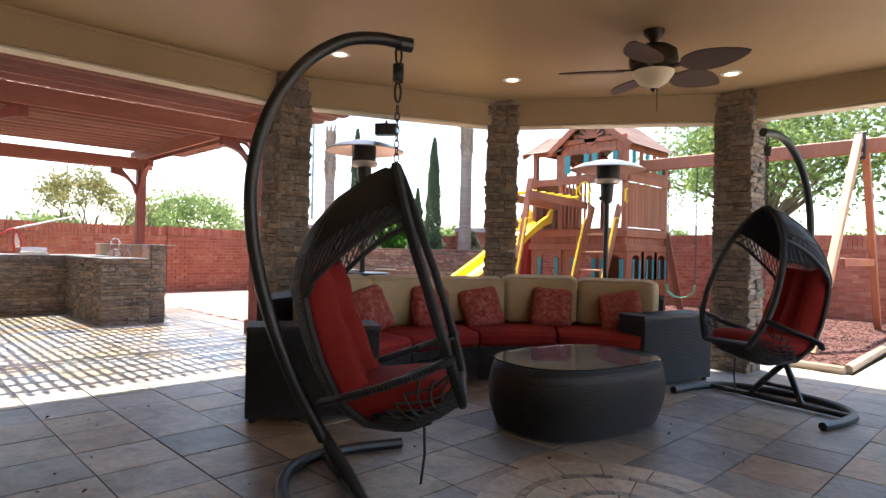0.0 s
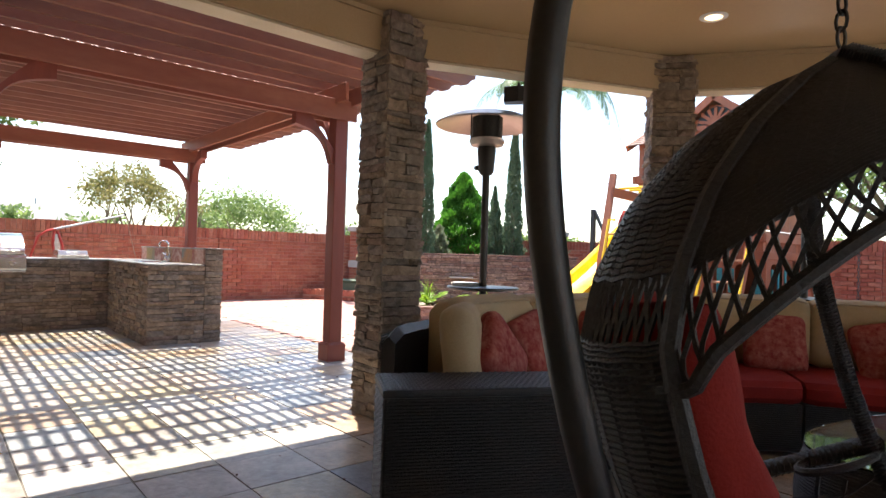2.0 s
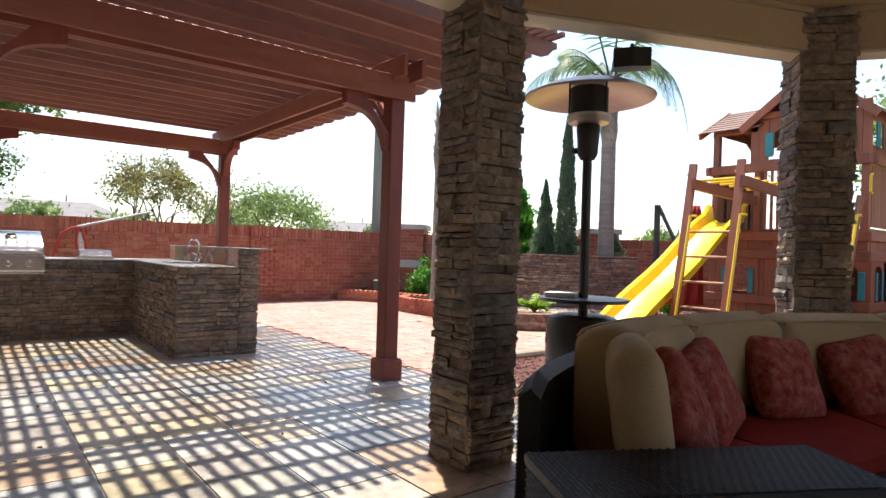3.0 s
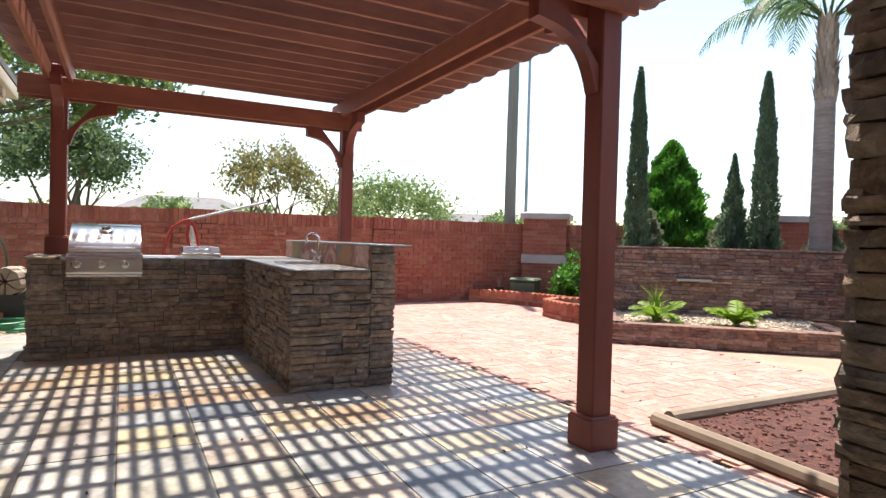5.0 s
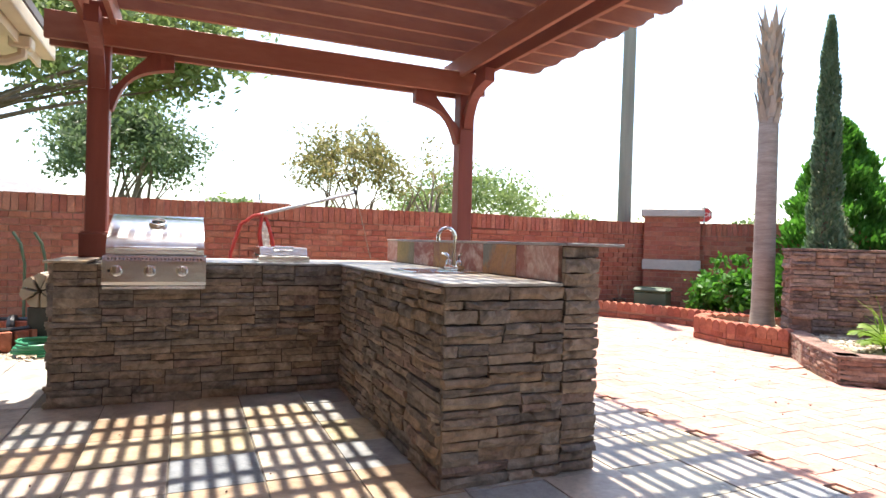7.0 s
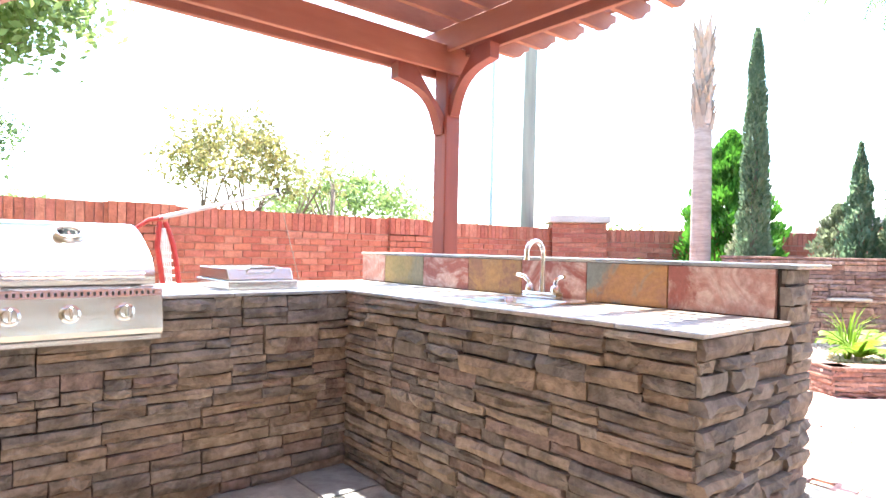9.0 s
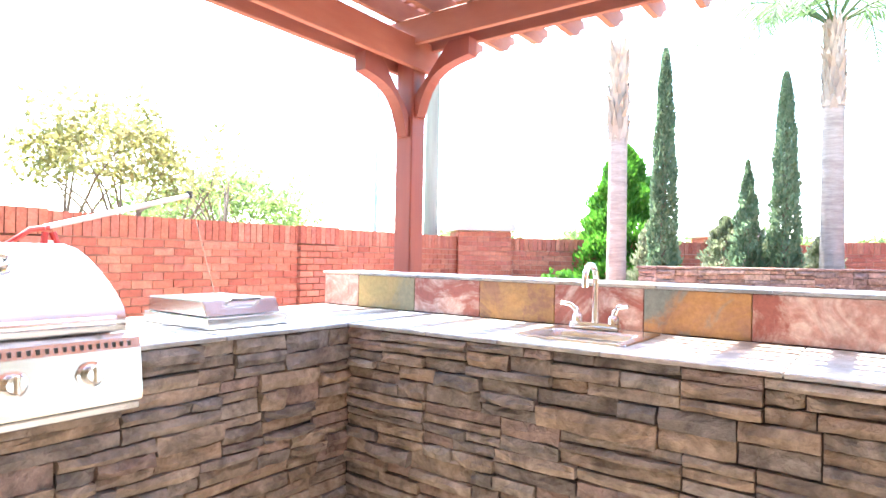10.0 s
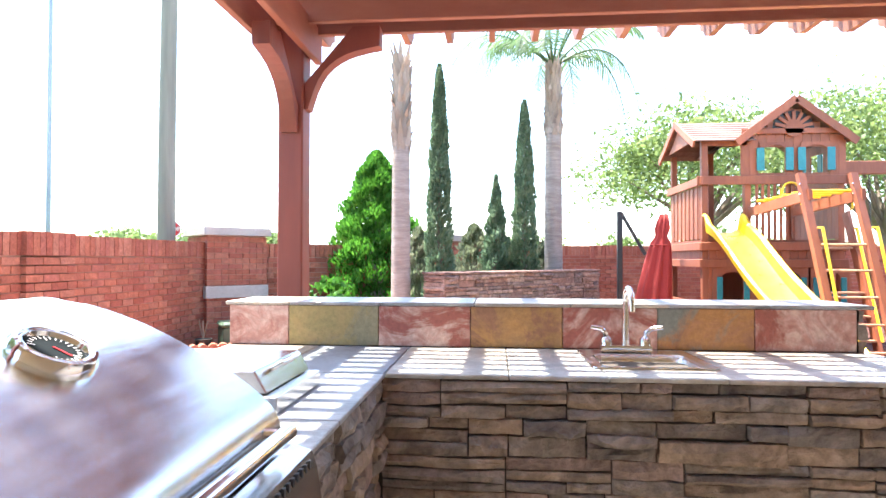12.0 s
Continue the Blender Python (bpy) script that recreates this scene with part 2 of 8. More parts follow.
TAN_FAB = material("tan woven fabric", ((0.45, 0.35, 0.21), (0.52, 0.41, 0.26), (0.38, 0.29, 0.17)), 0.92, grain=160, stain=3, bump=0.35, spec=0.15)
PAISLEY = material("red paisley fabric", ((0.23, 0.025, 0.028), (0.46, 0.19, 0.15), (0.30, 0.05, 0.045)), 0.9, grain=26, stain=14, bump=0.25, spec=0.15)
STEEL = material("brushed stainless steel", ((0.62, 0.61, 0.6), (0.7, 0.69, 0.68), (0.56, 0.55, 0.54)), 0.2, 1.0, grain=60, stain=3, bump=0.04, stretch=(1, 0.08, 1))
CHROME = material("chrome", ((0.8, 0.8, 0.8), (0.84, 0.84, 0.84), (0.76, 0.76, 0.76)), 0.1, 1.0, grain=20, bump=0.0)
ALU = material("brushed aluminium reflector", ((0.5, 0.46, 0.42), (0.56, 0.52, 0.48), (0.42, 0.39, 0.36)), 0.4, 1.0, grain=20, bump=0.05)
GRATE = material("dark steel mesh", ((0.03, 0.03, 0.03), (0.06, 0.055, 0.05), (0.02, 0.02, 0.02)), 0.5, 0.6, grain=90, bump=0.5)
MULCH = material("dark red bark mulch", ((0.09, 0.032, 0.024), (0.16, 0.06, 0.045), (0.05, 0.02, 0.016)), 0.95, grain=45, stain=12, bump=1.0, dist=0.03)
GRAVEL = material("tan pea gravel", ((0.42, 0.34, 0.25), (0.52, 0.44, 0.34), (0.28, 0.22, 0.16)), 0.95, grain=55, stain=14, bump=1.0, dist=0.02)
PEBBLE = material("loose pebble", ((0.46, 0.38, 0.29), (0.56, 0.48, 0.38), (0.33, 0.26, 0.2)), 0.9, grain=50, bump=0.3, vary=0.35, island=True)
CHIP = material("bark chip", ((0.10, 0.034, 0.026), (0.17, 0.065, 0.048), (0.06, 0.022, 0.017)), 0.9, grain=50, bump=0.4, vary=0.4, island=True)
TIMBER_GREY = material("weathered landscape timber", ((0.25, 0.195, 0.145), (0.31, 0.25, 0.19), (0.18, 0.135, 0.1)), 0.9, grain=20, bump=0.5, stretch=(0.4, 0.4, 1))
GRASS = material("lawn", ((0.06, 0.11, 0.03), (0.1, 0.15, 0.045), (0.13, 0.13, 0.06)), 0.95, grain=30, stain=1.2, bump=0.8)
BARK = material("grey brown bark", ((0.16, 0.12, 0.09), (0.24, 0.19, 0.14), (0.1, 0.075, 0.055)), 0.95, grain=22, stain=4, bump=0.9, stretch=(1, 1, 0.25), dist=0.03)
PALMBARK = material("grey palm trunk", ((0.27, 0.22, 0.19), (0.36, 0.31, 0.27), (0.19, 0.15, 0.13)), 0.9, grain=18, stain=5, bump=0.7, stretch=(0.5, 0.5, 3), dist=0.02)
PALMBOOT = material("shaggy palm leaf base", ((0.30, 0.24, 0.19), (0.4, 0.33, 0.27), (0.2, 0.155, 0.12)), 0.9, grain=30, bump=0.6, vary=0.25, island=True, stretch=(1, 1, 0.2))
POLEWOOD = material("weathered utility pole", ((0.19, 0.185, 0.15), (0.25, 0.24, 0.2), (0.14, 0.135, 0.11)), 0.9, grain=16, bump=0.5, stretch=(1, 1, 0.06))
L_CYP = leaf_material("cypress foliage", (0.119, 0.210, 0.112), (0.224, 0.300, 0.182))
L_THUJA = leaf_material("bright arborvitae foliage", (0.045, 0.17, 0.014), (0.12, 0.33, 0.04))
L_OAK = leaf_material("oak foliage", (0.09, 0.14, 0.06), (0.17, 0.24, 0.11))
L_MYRTLE = leaf_material("crape myrtle foliage", (0.14, 0.22, 0.065), (0.29, 0.36, 0.13))
L_YEL = leaf_material("yellowing crape myrtle foliage", (0.19, 0.2, 0.065), (0.36, 0.3, 0.13))
L_JUN = leaf_material("grey green juniper foliage", (0.182, 0.238, 0.126), (0.300, 0.300, 0.210))
L_PALM = leaf_material("palm frond", (0.07, 0.14, 0.06), (0.15, 0.24, 0.11))
L_SAGO = leaf_material("bright yellow green frond", (0.16, 0.3, 0.02), (0.3, 0.42, 0.05))
ROOFING = material("grey asphalt shingle", ((0.16, 0.15, 0.15), (0.2, 0.19, 0.19), (0.12, 0.115, 0.115)), 0.9, grain=6, bump=0.4)
SIDING = material("pale house siding", ((0.5, 0.47, 0.42), (0.54, 0.51, 0.46), (0.45, 0.42, 0.37)), 0.8, grain=10, bump=0.1)
STONE_CAP = material("cast stone", ((0.42, 0.39, 0.35), (0.5, 0.47, 0.43), (0.33, 0.3, 0.27)), 0.85, grain=30, bump=0.3)
TILE_BEIGE = palette_material("beige limestone tile", [(0.66, 0.59, 0.48), (0.70, 0.63, 0.52), (0.62, 0.55, 0.44)], 0.4, 30, 4, 0.2, mottle=0.2)
GLASS = glass_material("clear table glass", (0.75, 0.85, 0.82))
BOWL = lamp_material("frosted amber glass bowl", (0.55, 0.44, 0.3), 0.03)
CAN_LAMP = lamp_material("lit recessed lamp", (1.0, 0.72, 0.42), 1.4)
BLADE = material("woven dark brown fan blade", ((0.05, 0.027, 0.018), (0.08, 0.042, 0.028), (0.035, 0.02, 0.014)), 0.5, grain=60, bump=0.3)
BRONZE = material("oil rubbed bronze", ((0.035, 0.024, 0.018), (0.05, 0.033, 0.024), (0.025, 0.017, 0.013)), 0.4, 0.6, grain=30, bump=0.05)
CANVAS_RED = material("red canvas", ((0.33, 0.03, 0.022), (0.38, 0.04, 0.03), (0.26, 0.022, 0.017)), 0.85, grain=90, stain=2, bump=0.3)
DARKPLASTIC = material("black plastic", ((0.02, 0.02, 0.02), (0.03, 0.03, 0.03), (0.015, 0.015, 0.015)), 0.45, grain=60, bump=0.1)
DIAL = material("matt dark gauge face", ((0.012, 0.016, 0.018), (0.02, 0.026, 0.028), (0.01, 0.012, 0.013)), 0.9, grain=90, bump=0.05, spec=0.05)
WHITEPAINT = material("white paint", ((0.75, 0.75, 0.73), (0.8, 0.8, 0.78), (0.68, 0.68, 0.66)), 0.5, grain=40, bump=0.05)
SIGNRED = material("red sign paint", ((0.45, 0.012, 0.015), (0.5, 0.016, 0.02), (0.4, 0.01, 0.012)), 0.45, grain=30, bump=0.03)
GALV = material("galvanised steel", ((0.3, 0.32, 0.34), (0.38, 0.4, 0.42), (0.24, 0.26, 0.28)), 0.45, 0.8, grain=20, bump=0.05)
REDHOSE = material("red rubber hose", ((0.4, 0.03, 0.025), (0.46, 0.04, 0.03), (0.33, 0.02, 0.018)), 0.5, grain=30, bump=0.05)
UTILGREEN = material("green utility paint", ((0.06, 0.1, 0.06), (0.08, 0.125, 0.075), (0.045, 0.075, 0.045)), 0.5, grain=20, bump=0.1)


# ---- shape helpers ----
def box_bm(x0, x1, y0, y1, z0, z1, bevel=0.0, seg=1, bm=None):
    own = bm is None
    b = bmesh.new() if own or bevel else bm
    r = bmesh.ops.create_cube(b, size=1.0)
    bmesh.ops.transform(b, matrix=Matrix.Translation(((x0 + x1) / 2, (y0 + y1) / 2, (z0 + z1) / 2)) @ Matrix.Diagonal((x1 - x0, y1 - y0, z1 - z0, 1)), verts=r["verts"])
    if bevel:
        bmesh.ops.bevel(b, geom=b.edges[:], offset=bevel, segments=seg, profile=0.7, affect="EDGES")
    if bevel and not own:
        merge(bm, b)
        return bm
    return b


def merge(bm, other, m=None):
    me = bpy.data.meshes.new("tmp")
    if m is not None:
        other.transform(m)
    other.to_mesh(me)
    other.free()
    bm.from_mesh(me)
    bpy.data.meshes.remove(me)
    return bm


def mesh_object(name, bm, mat, smooth=False, matrix=None):
    me = bpy.data.meshes.new(name)
    bmesh.ops.recalc_face_normals(bm, faces=bm.faces[:])
    bm.to_mesh(me)
    bm.free()
    me.materials.append(mat)
    if smooth:
        me.polygons.foreach_set("use_smooth", [True] * len(me.polygons))
        if smooth != "all":
            me.set_sharp_from_angle(angle=radians(38))
    ob = new(name, me)
    if matrix is not None:
        ob.matrix_world = matrix
    return ob


def thing(name, label, category, m=None, group="", kind=""):
    ob = new(name)
    ob.empty_display_size = 0.1
    if m is not None:
        ob.matrix_world = m
    return tagged(ob, label, category, group, kind)


def part(name, bm, mat, parent, label="", smooth=False, matrix=None):
    ob = mesh_object(name, bm, mat, smooth)
    ob.parent = parent
    if matrix is not None:
        ob.matrix_local = matrix
    if label:
        ob["label"] = label
    return ob


def structure(name, bm, mat, label="", category="", smooth=False):
    return tagged(mesh_object(name, bm, mat, smooth), label, category, "", "structure")


def tube_bm(pts, radius, sides=8, closed=False, bm=None, cap=True, flat=1.0):
    """A round bar along points; radius may be one number or one per point."""
    b = bm or bmesh.new()
    P = [Vector(p) for p in pts]
    n = len(P)
    rad = radius if isinstance(radius, (list, tuple)) else [radius] * n
    rings = []
    up = Vector((0, 0, 1))
    for i, p in enumerate(P):
        a = P[(i - 1) % n] if closed or i > 0 else p
        c = P[(i + 1) % n] if closed or i < n - 1 else p
        d = (c - a).normalized()
        if i == 0:
            u = up if abs(d.z) < 0.9 else Vector((1, 0, 0))
            s = d.cross(u).normalized()
        else:
            s = (s - d * s.dot(d)).normalized()
        t = s.cross(d)
        rings.append([b.verts.new(p + (s * math.cos(2 * math.pi * k / sides) + t * math.sin(2 * math.pi * k / sides) * flat) * rad[i]) for k in range(sides)])
    for i in range(n if closed else n - 1):
        r0, r1 = rings[i], rings[(i + 1) % n]
        for k in range(sides):
            b.faces.new((r0[k], r0[(k + 1) % sides], r1[(k + 1) % sides], r1[k]))
    if cap and not closed:
        b.faces.new(rings[0][::-1]); b.faces.new(rings[-1])
    return b


def lathe_bm(profile, sides=24, bm=None, cx=0.0, cy=0.0):
    """profile: (radius, z) from bottom to top."""
    b = bm or bmesh.new()
    rings = []
    for r, z in profile:
        if r < 1e-5:
            rings.append([b.verts.new((cx, cy, z))])
        else:
            rings.append([b.verts.new((cx + r * math.cos(2 * math.pi * k / sides), cy + r * math.sin(2 * math.pi * k / sides), z)) for k in range(sides)])
    for a, c in zip(rings, rings[1:]):
        for k in range(sides):
            q = [a[k % len(a)], a[(k + 1) % len(a)], c[(k + 1) % len(c)], c[k % len(c)]]
            q = list(dict.fromkeys(q))
            if len(q) > 2:
                b.faces.new(q)
    return b


def prism_bm(outline, z0, z1, bm=None, bevel=0.0):
    """Upright prism on a plan outline."""
    b = bm or bmesh.new()
    lo = [b.verts.new((x, y, z0)) for x, y in outline]
    hi = [b.verts.new((x, y, z1)) for x, y in outline]
    n = len(lo)
    b.faces.new(lo[::-1]); b.faces.new(hi)
    for k in range(n):
        b.faces.new((lo[k], lo[(k + 1) % n], hi[(k + 1) % n], hi[k]))
    if bevel:
        bmesh.ops.bevel(b, geom=[e for e in b.edges], offset=bevel, segments=2, affect="EDGES")
    return b


def bar_bm(a, b_, w, h, bm=None, bevel=0.0):
    """A squared bar from a to b_, w wide (sideways) and h high."""
    a, b_ = Vector(a), Vector(b_)
    d = b_ - a
    L = d.length
    q = d.to_track_quat("X", "Z").to_matrix().to_4x4()
    t = box_bm(0, L, -w / 2, w / 2, -h / 2, h / 2, bevel)
    t.transform(Matrix.Translation(a) @ q)
    if bm is None:
        return t
    return merge(bm, t)


def rect(x0, x1, y0, y1):
    return [(x0, y0), (x1, y0), (x1, y1), (x0, y1)]

# ---- ground and setting ----
WALL_L, WALL_B = -13.45, 12.9
g = bmesh.new()
v = [g.verts.new(p) for p in ((-400, -400, -0.06), (400, -400, -0.06), (400, 400, -0.06), (-400, 400, -0.06))]
g.faces.new(v)
structure("ground", g, GRASS, "green lawn ground reaching to the horizon", "ground")
structure("floor", prism_bm([(-11.3, -0.6), (4, -0.6), (4, 6.86), (-1.42, 6.86), (-2.5, 6.5), (-4.55, 4.75), (-4.75, 4.2), (-6.2, 4.1), (-11.3, 4.1)], -0.05, -0.008), GROUT, "slate tile patio floor with dark grout joints", "floor")
structure("pavement", prism_bm([(WALL_L, 4.104), (-4.85, 4.2), (-4.9, 4.34), (-6.3, 4.4), (-6.2, 9.5), (-9.0, 12.8), (WALL_L, 12.8)], -0.05, -0.012), SAND, "salmon clay paver terrace in sunlight", "pavement")
structure("pavement_2", box_bm(-0.5, 9, 6.864, 12.8, -0.05, -0.006, 0.004), CONCRETE, "pale concrete side path", "pavement")
structure("pavement_3", prism_bm([(-13.4, -0.6), (-11.304, -0.6), (-11.304, 4.1), (-13.4, 4.1)], -0.05, -0.004), GRAVEL, "pale gravel strip with debris along the brick wall", "gravel")


def strip_wall(name, x0, y0, x1, y1, h, thick, label):
    d = Vector((x1 - x0, y1 - y0, 0))
    ang = math.atan2(d.y, d.x)
    ob = structure(name, box_bm(0, d.length, 0.012, thick - 0.012, -0.06, h - 0.01), BRICK_MORTAR, label, "wall")
    ob.matrix_world = Matrix.Translation((x0, y0, 0)) @ Matrix.Rotation(ang, 4, "Z")
    return ob


# garden walls: the brick face lies on the local -y side
wall_w = strip_wall("wall_west", WALL_L, 8.6, WALL_L, -7.0, 1.5, 0.2, "red brick garden wall with pilasters")
wall_w.matrix_world = Matrix.Translation((WALL_L, -7.0, 0)) @ Matrix.Rotation(radians(90), 4, "Z")
wall_c = strip_wall("wall_corner", -12.95, 8.95, -9.0, WALL_B, 1.5, 0.2, "red brick garden wall cutting the corner")
wall_n = strip_wall("wall_north", -9.0, WALL_B, 12, WALL_B, 1.55, 0.2, "red brick garden wall behind the playground")
# house walls that close the place on the side of the house
structure("wall_house", box_bm(-11.2, 12, -0.9, -0.62, 0, 2.7), STUCCO, "plain house wall under the eave", "wall")
structure("wall_east", box_bm(12.0, 12.3, -0.9, 12.8, 0, 1.5), BRICK_J, "plain brick garden wall on the far side", "wall")
# unseen sunlit concrete, added to bounce light up under the patio roof
structure("pavement_4", box_bm(4.004, 11.9, -0.6, 6.86, -0.05, -0.006, 0.004), CONCRETE, "unseen pale concrete added to bounce sunlight into the covered patio", "pavement")
structure("wall_south", box_bm(-13.45, -11.2, -7.2, -7.0, 0, 1.5), BRICK_J, "plain brick garden wall", "wall")

# ---- covered patio: ceiling, perimeter beam, roof ----
CEIL, BEAM = 2.70, 2.42
INNER = [(-4.2, -0.62), (-4.2, 2.92), (-3.32, 4.95), (-1.42, 6.2), (2.2, 6.2), (3.6, 4.8), (3.6, -0.62)]
ceil_poly = [(-4.5, -0.62), (-4.5, 3.0), (-3.55, 5.2), (-1.55, 6.5), (2.35, 6.5), (3.85, 5.0), (3.85, -0.62)]
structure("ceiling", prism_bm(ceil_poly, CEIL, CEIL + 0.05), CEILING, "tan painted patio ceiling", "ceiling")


def offset_line(pts, d):
    out = []
    for i, p in enumerate(pts):
        p = Vector(p)
        ns = []
        for a, b in ((i - 1, i), (i, i + 1)):
            if a >= 0 and b < len(pts):
                e = (Vector(pts[b]) - Vector(pts[a])).normalized()
                ns.append(Vector((-e.y, e.x)))
        n = sum(ns, Vector((0, 0))).normalized()
        out.append(tuple(p + n * d / max(0.5, n.dot(ns[0]))))
    return out


def run_bm(pts, d0, d1, z0, z1, gap=0.0):
    """A moulding that follows the plan line from offset d0 to d1."""
    b = bmesh.new()
    A, B = offset_line(pts, d0), offset_line(pts, d1)
    for i in range(len(pts) - 1):
        prism_bm([A[i], A[i + 1], B[i + 1], B[i]], z0, z1, b)
    return b


structure("beam", run_bm(INNER, 0.0, 0.2, BEAM + 0.02, CEIL - 0.004), STUCCO, "tan plaster beam round the patio ceiling", "beam")
# cream soffit colour also stands in for sun bounced onto the beam's underside
structure("trim", run_bm(INNER, 0.02, 0.18, BEAM, BEAM + 0.016), TRIMW, "cream soffit board, pale as the sun-bounced underside of the patio beam", "trim")
structure("trim_1", run_bm(INNER, 0.204, 0.26, BEAM + 0.1, BEAM + 0.27), TRIMW, "cream fascia board of the patio roof", "trim")
structure("trim_2", run_bm(INNER, -0.02, -0.003, CEIL - 0.035, CEIL - 0.002), STUCCO, "tan ceiling moulding", "trim")
rb = prism_bm([(-4.75, -0.62), (-4.75, 3.1), (-3.75, 5.4), (-1.6, 6.75), (2.4, 6.75), (4.05, 5.1), (4.05, -0.62)], CEIL + 0.06, CEIL + 0.2)
structure("roof", rb, ROOFING, "grey shingle roof over the patio", "roof")
# eave of the house beside the pergola
structure("eave", box_bm(-11.75, -4.76, -0.9, 0.16, 2.56, 2.6), TRIMW, "cream boarded eave soffit", "eave")
structure("eave_1", box_bm(-11.78, -4.76, 0.163, 0.19, 2.5, 2.7), TRIMW, "cream fascia board of the house", "eave")
structure("roof_1", prism_bm(rect(-11.85, -4.76, -0.9, 0.3), 2.71, 2.78), ROOFING, "grey shingle house roof edge", "roof")


def gutter():
    t = thing("downspout", "cream metal downspout elbow under the house eave", "downspout", pose(-11.1, 0.0, 0))
    part("pipe", tube_bm([(0, 0.2, 2.5), (0, 0.2, 2.42), (0, 0.1, 2.37), (0, -0.45, 2.35), (0, -0.56, 2.25), (0, -0.57, 0.0)], 0.04, 8), TRIMW, t, smooth=True)
    part("gutter_outlet", box_bm(-0.07, 0.07, 0.12, 0.27, 2.47, 2.56, 0.01), TRIMW, t)
    tagged(mesh_object("gutter", box_bm(-11.78, -4.8, 0.194, 0.3, 2.57, 2.69, 0.02, 2), TRIMW), "cream metal roof gutter along the eave", "gutter")


gutter()

# ---- pergola ----
PX0, PX1, PY0, PY1 = -10.555, -6.19, 0.79, 3.705
PB, PT, RT = 2.42, 2.735, 2.875


def bracket_bm(reach, drop, w):
    """Curved knee brace in the xz plane from (0, -drop) up to (reach, 0)."""
    b = bmesh.new()
    n = 10
    under = []
    for k in range(n + 1):
        u = k / n
        under.append((reach * (1 - u) + 0.02 * u - 0.075 * math.sin(math.pi * u), -0.06 * (1 - u) - drop * u + 0.075 * math.sin(math.pi * u)))
    pts = [(-0.01, -drop), (-0.01, -drop + 0.13), (reach - 0.15, 0.05), (reach, 0.05)] + under
    f0 = [b.verts.new((x, -w / 2, z)) for x, z in pts]
    f1 = [b.verts.new((x, w / 2, z)) for x, z in pts]
    b.faces.new(f0[::-1]); b.faces.new(f1)
    for k in range(len(pts)):
        b.faces.new((f0[k], f0[(k + 1) % len(pts)], f1[(k + 1) % len(pts)], f1[k]))
    return b


def pergola():
    t = thing("pergola", "red-stained timber pergola with slatted roof and curved knee braces", "pergola")
    for px in (PX0, PX1):
        for py in (PY0, PY1):
            z0 = 0.902 if (px, py) == (PX0, PY0) else 0.0
            post = part("post", box_bm(px - 0.07, px + 0.07, py - 0.07, py + 0.07, z0, PT - 0.002, 0.008), REDWOOD, t)
            bx = box_bm(px - 0.1, px + 0.1, py - 0.1, py + 0.1, z0, z0 + 0.17, 0.006)
            part("base", bx, REDWOOD, post)
            cap = box_bm(px - 0.094, px + 0.094, py - 0.094, py + 0.094, z0 + 0.168, z0 + 0.184, 0.012)
            part("base_cap", cap, REDWOOD, post)
            sx, sy = (1 if px == PX0 else -1), (1 if py == PY0 else -1)
            for ang in (0 if sx > 0 else 180, 90 if sy > 0 else -90):
                m = Matrix.Translation((px, py, PB - 0.05 + (0.135 if ang in (0, 180) else 0.0))) @ Matrix.Rotation(radians(ang), 4, "Z") @ Matrix.Translation((0.07, 0, 0))
                b = bracket_bm(0.42, 0.40, 0.088)
                b.transform(m)
                part("knee_brace", b, REDWOOD, t)
    for px in (PX0, PX1):
        for s in (-1, 1):
            part("beam", box_bm(px + s * 0.092 - 0.02, px + s * 0.092 + 0.02, PY0 - 0.33, PY1 + 0.15, PB - 0.01, PB + 0.185, 0.004), REDWOOD_H, t)
    for py in (PY0, PY1):
        for s in (-1, 1):
            b = box_bm(PX0 - 0.25, PX1 + 0.3, py + s * 0.092 - 0.019, py + s * 0.092 + 0.019, PB + 0.14, PT - 0.002, 0.004)
            part("girder", b, REDWOOD_H, t)
    n = 21
    for k in range(1, n):
        x = -10.88 + k * 0.285
        b = bmesh.new()
        pts = [(0.28, RT), (0.28, RT - 0.05), (0.33, RT - 0.07), (0.38, PT + 0.02), (0.44, PT), (4.36, PT), (4.42, PT + 0.02), (4.47, RT - 0.07), (4.52, RT - 0.05), (4.52, RT)]
        f0 = [b.verts.new((x - 0.02, y + 0.1, z)) for y, z in pts]
        f1 = [b.verts.new((x + 0.02, y + 0.1, z)) for y, z in pts]
        b.faces.new(f0[::-1]); b.faces.new(f1)
        for i in range(len(pts)):
            b.faces.new((f0[i], f0[(i + 1) % len(pts)], f1[(i + 1) % len(pts)], f1[i]))
        part("rafter", b, ROOFWOOD, t)
    y = 0.42
    while y < 4.6:
        part("slat", box_bm(-10.68, -5.02, y - 0.02, y + 0.02, RT + 0.001, RT + 0.036), ROOFWOOD, t)
        y += 0.098
    return t


pergola()

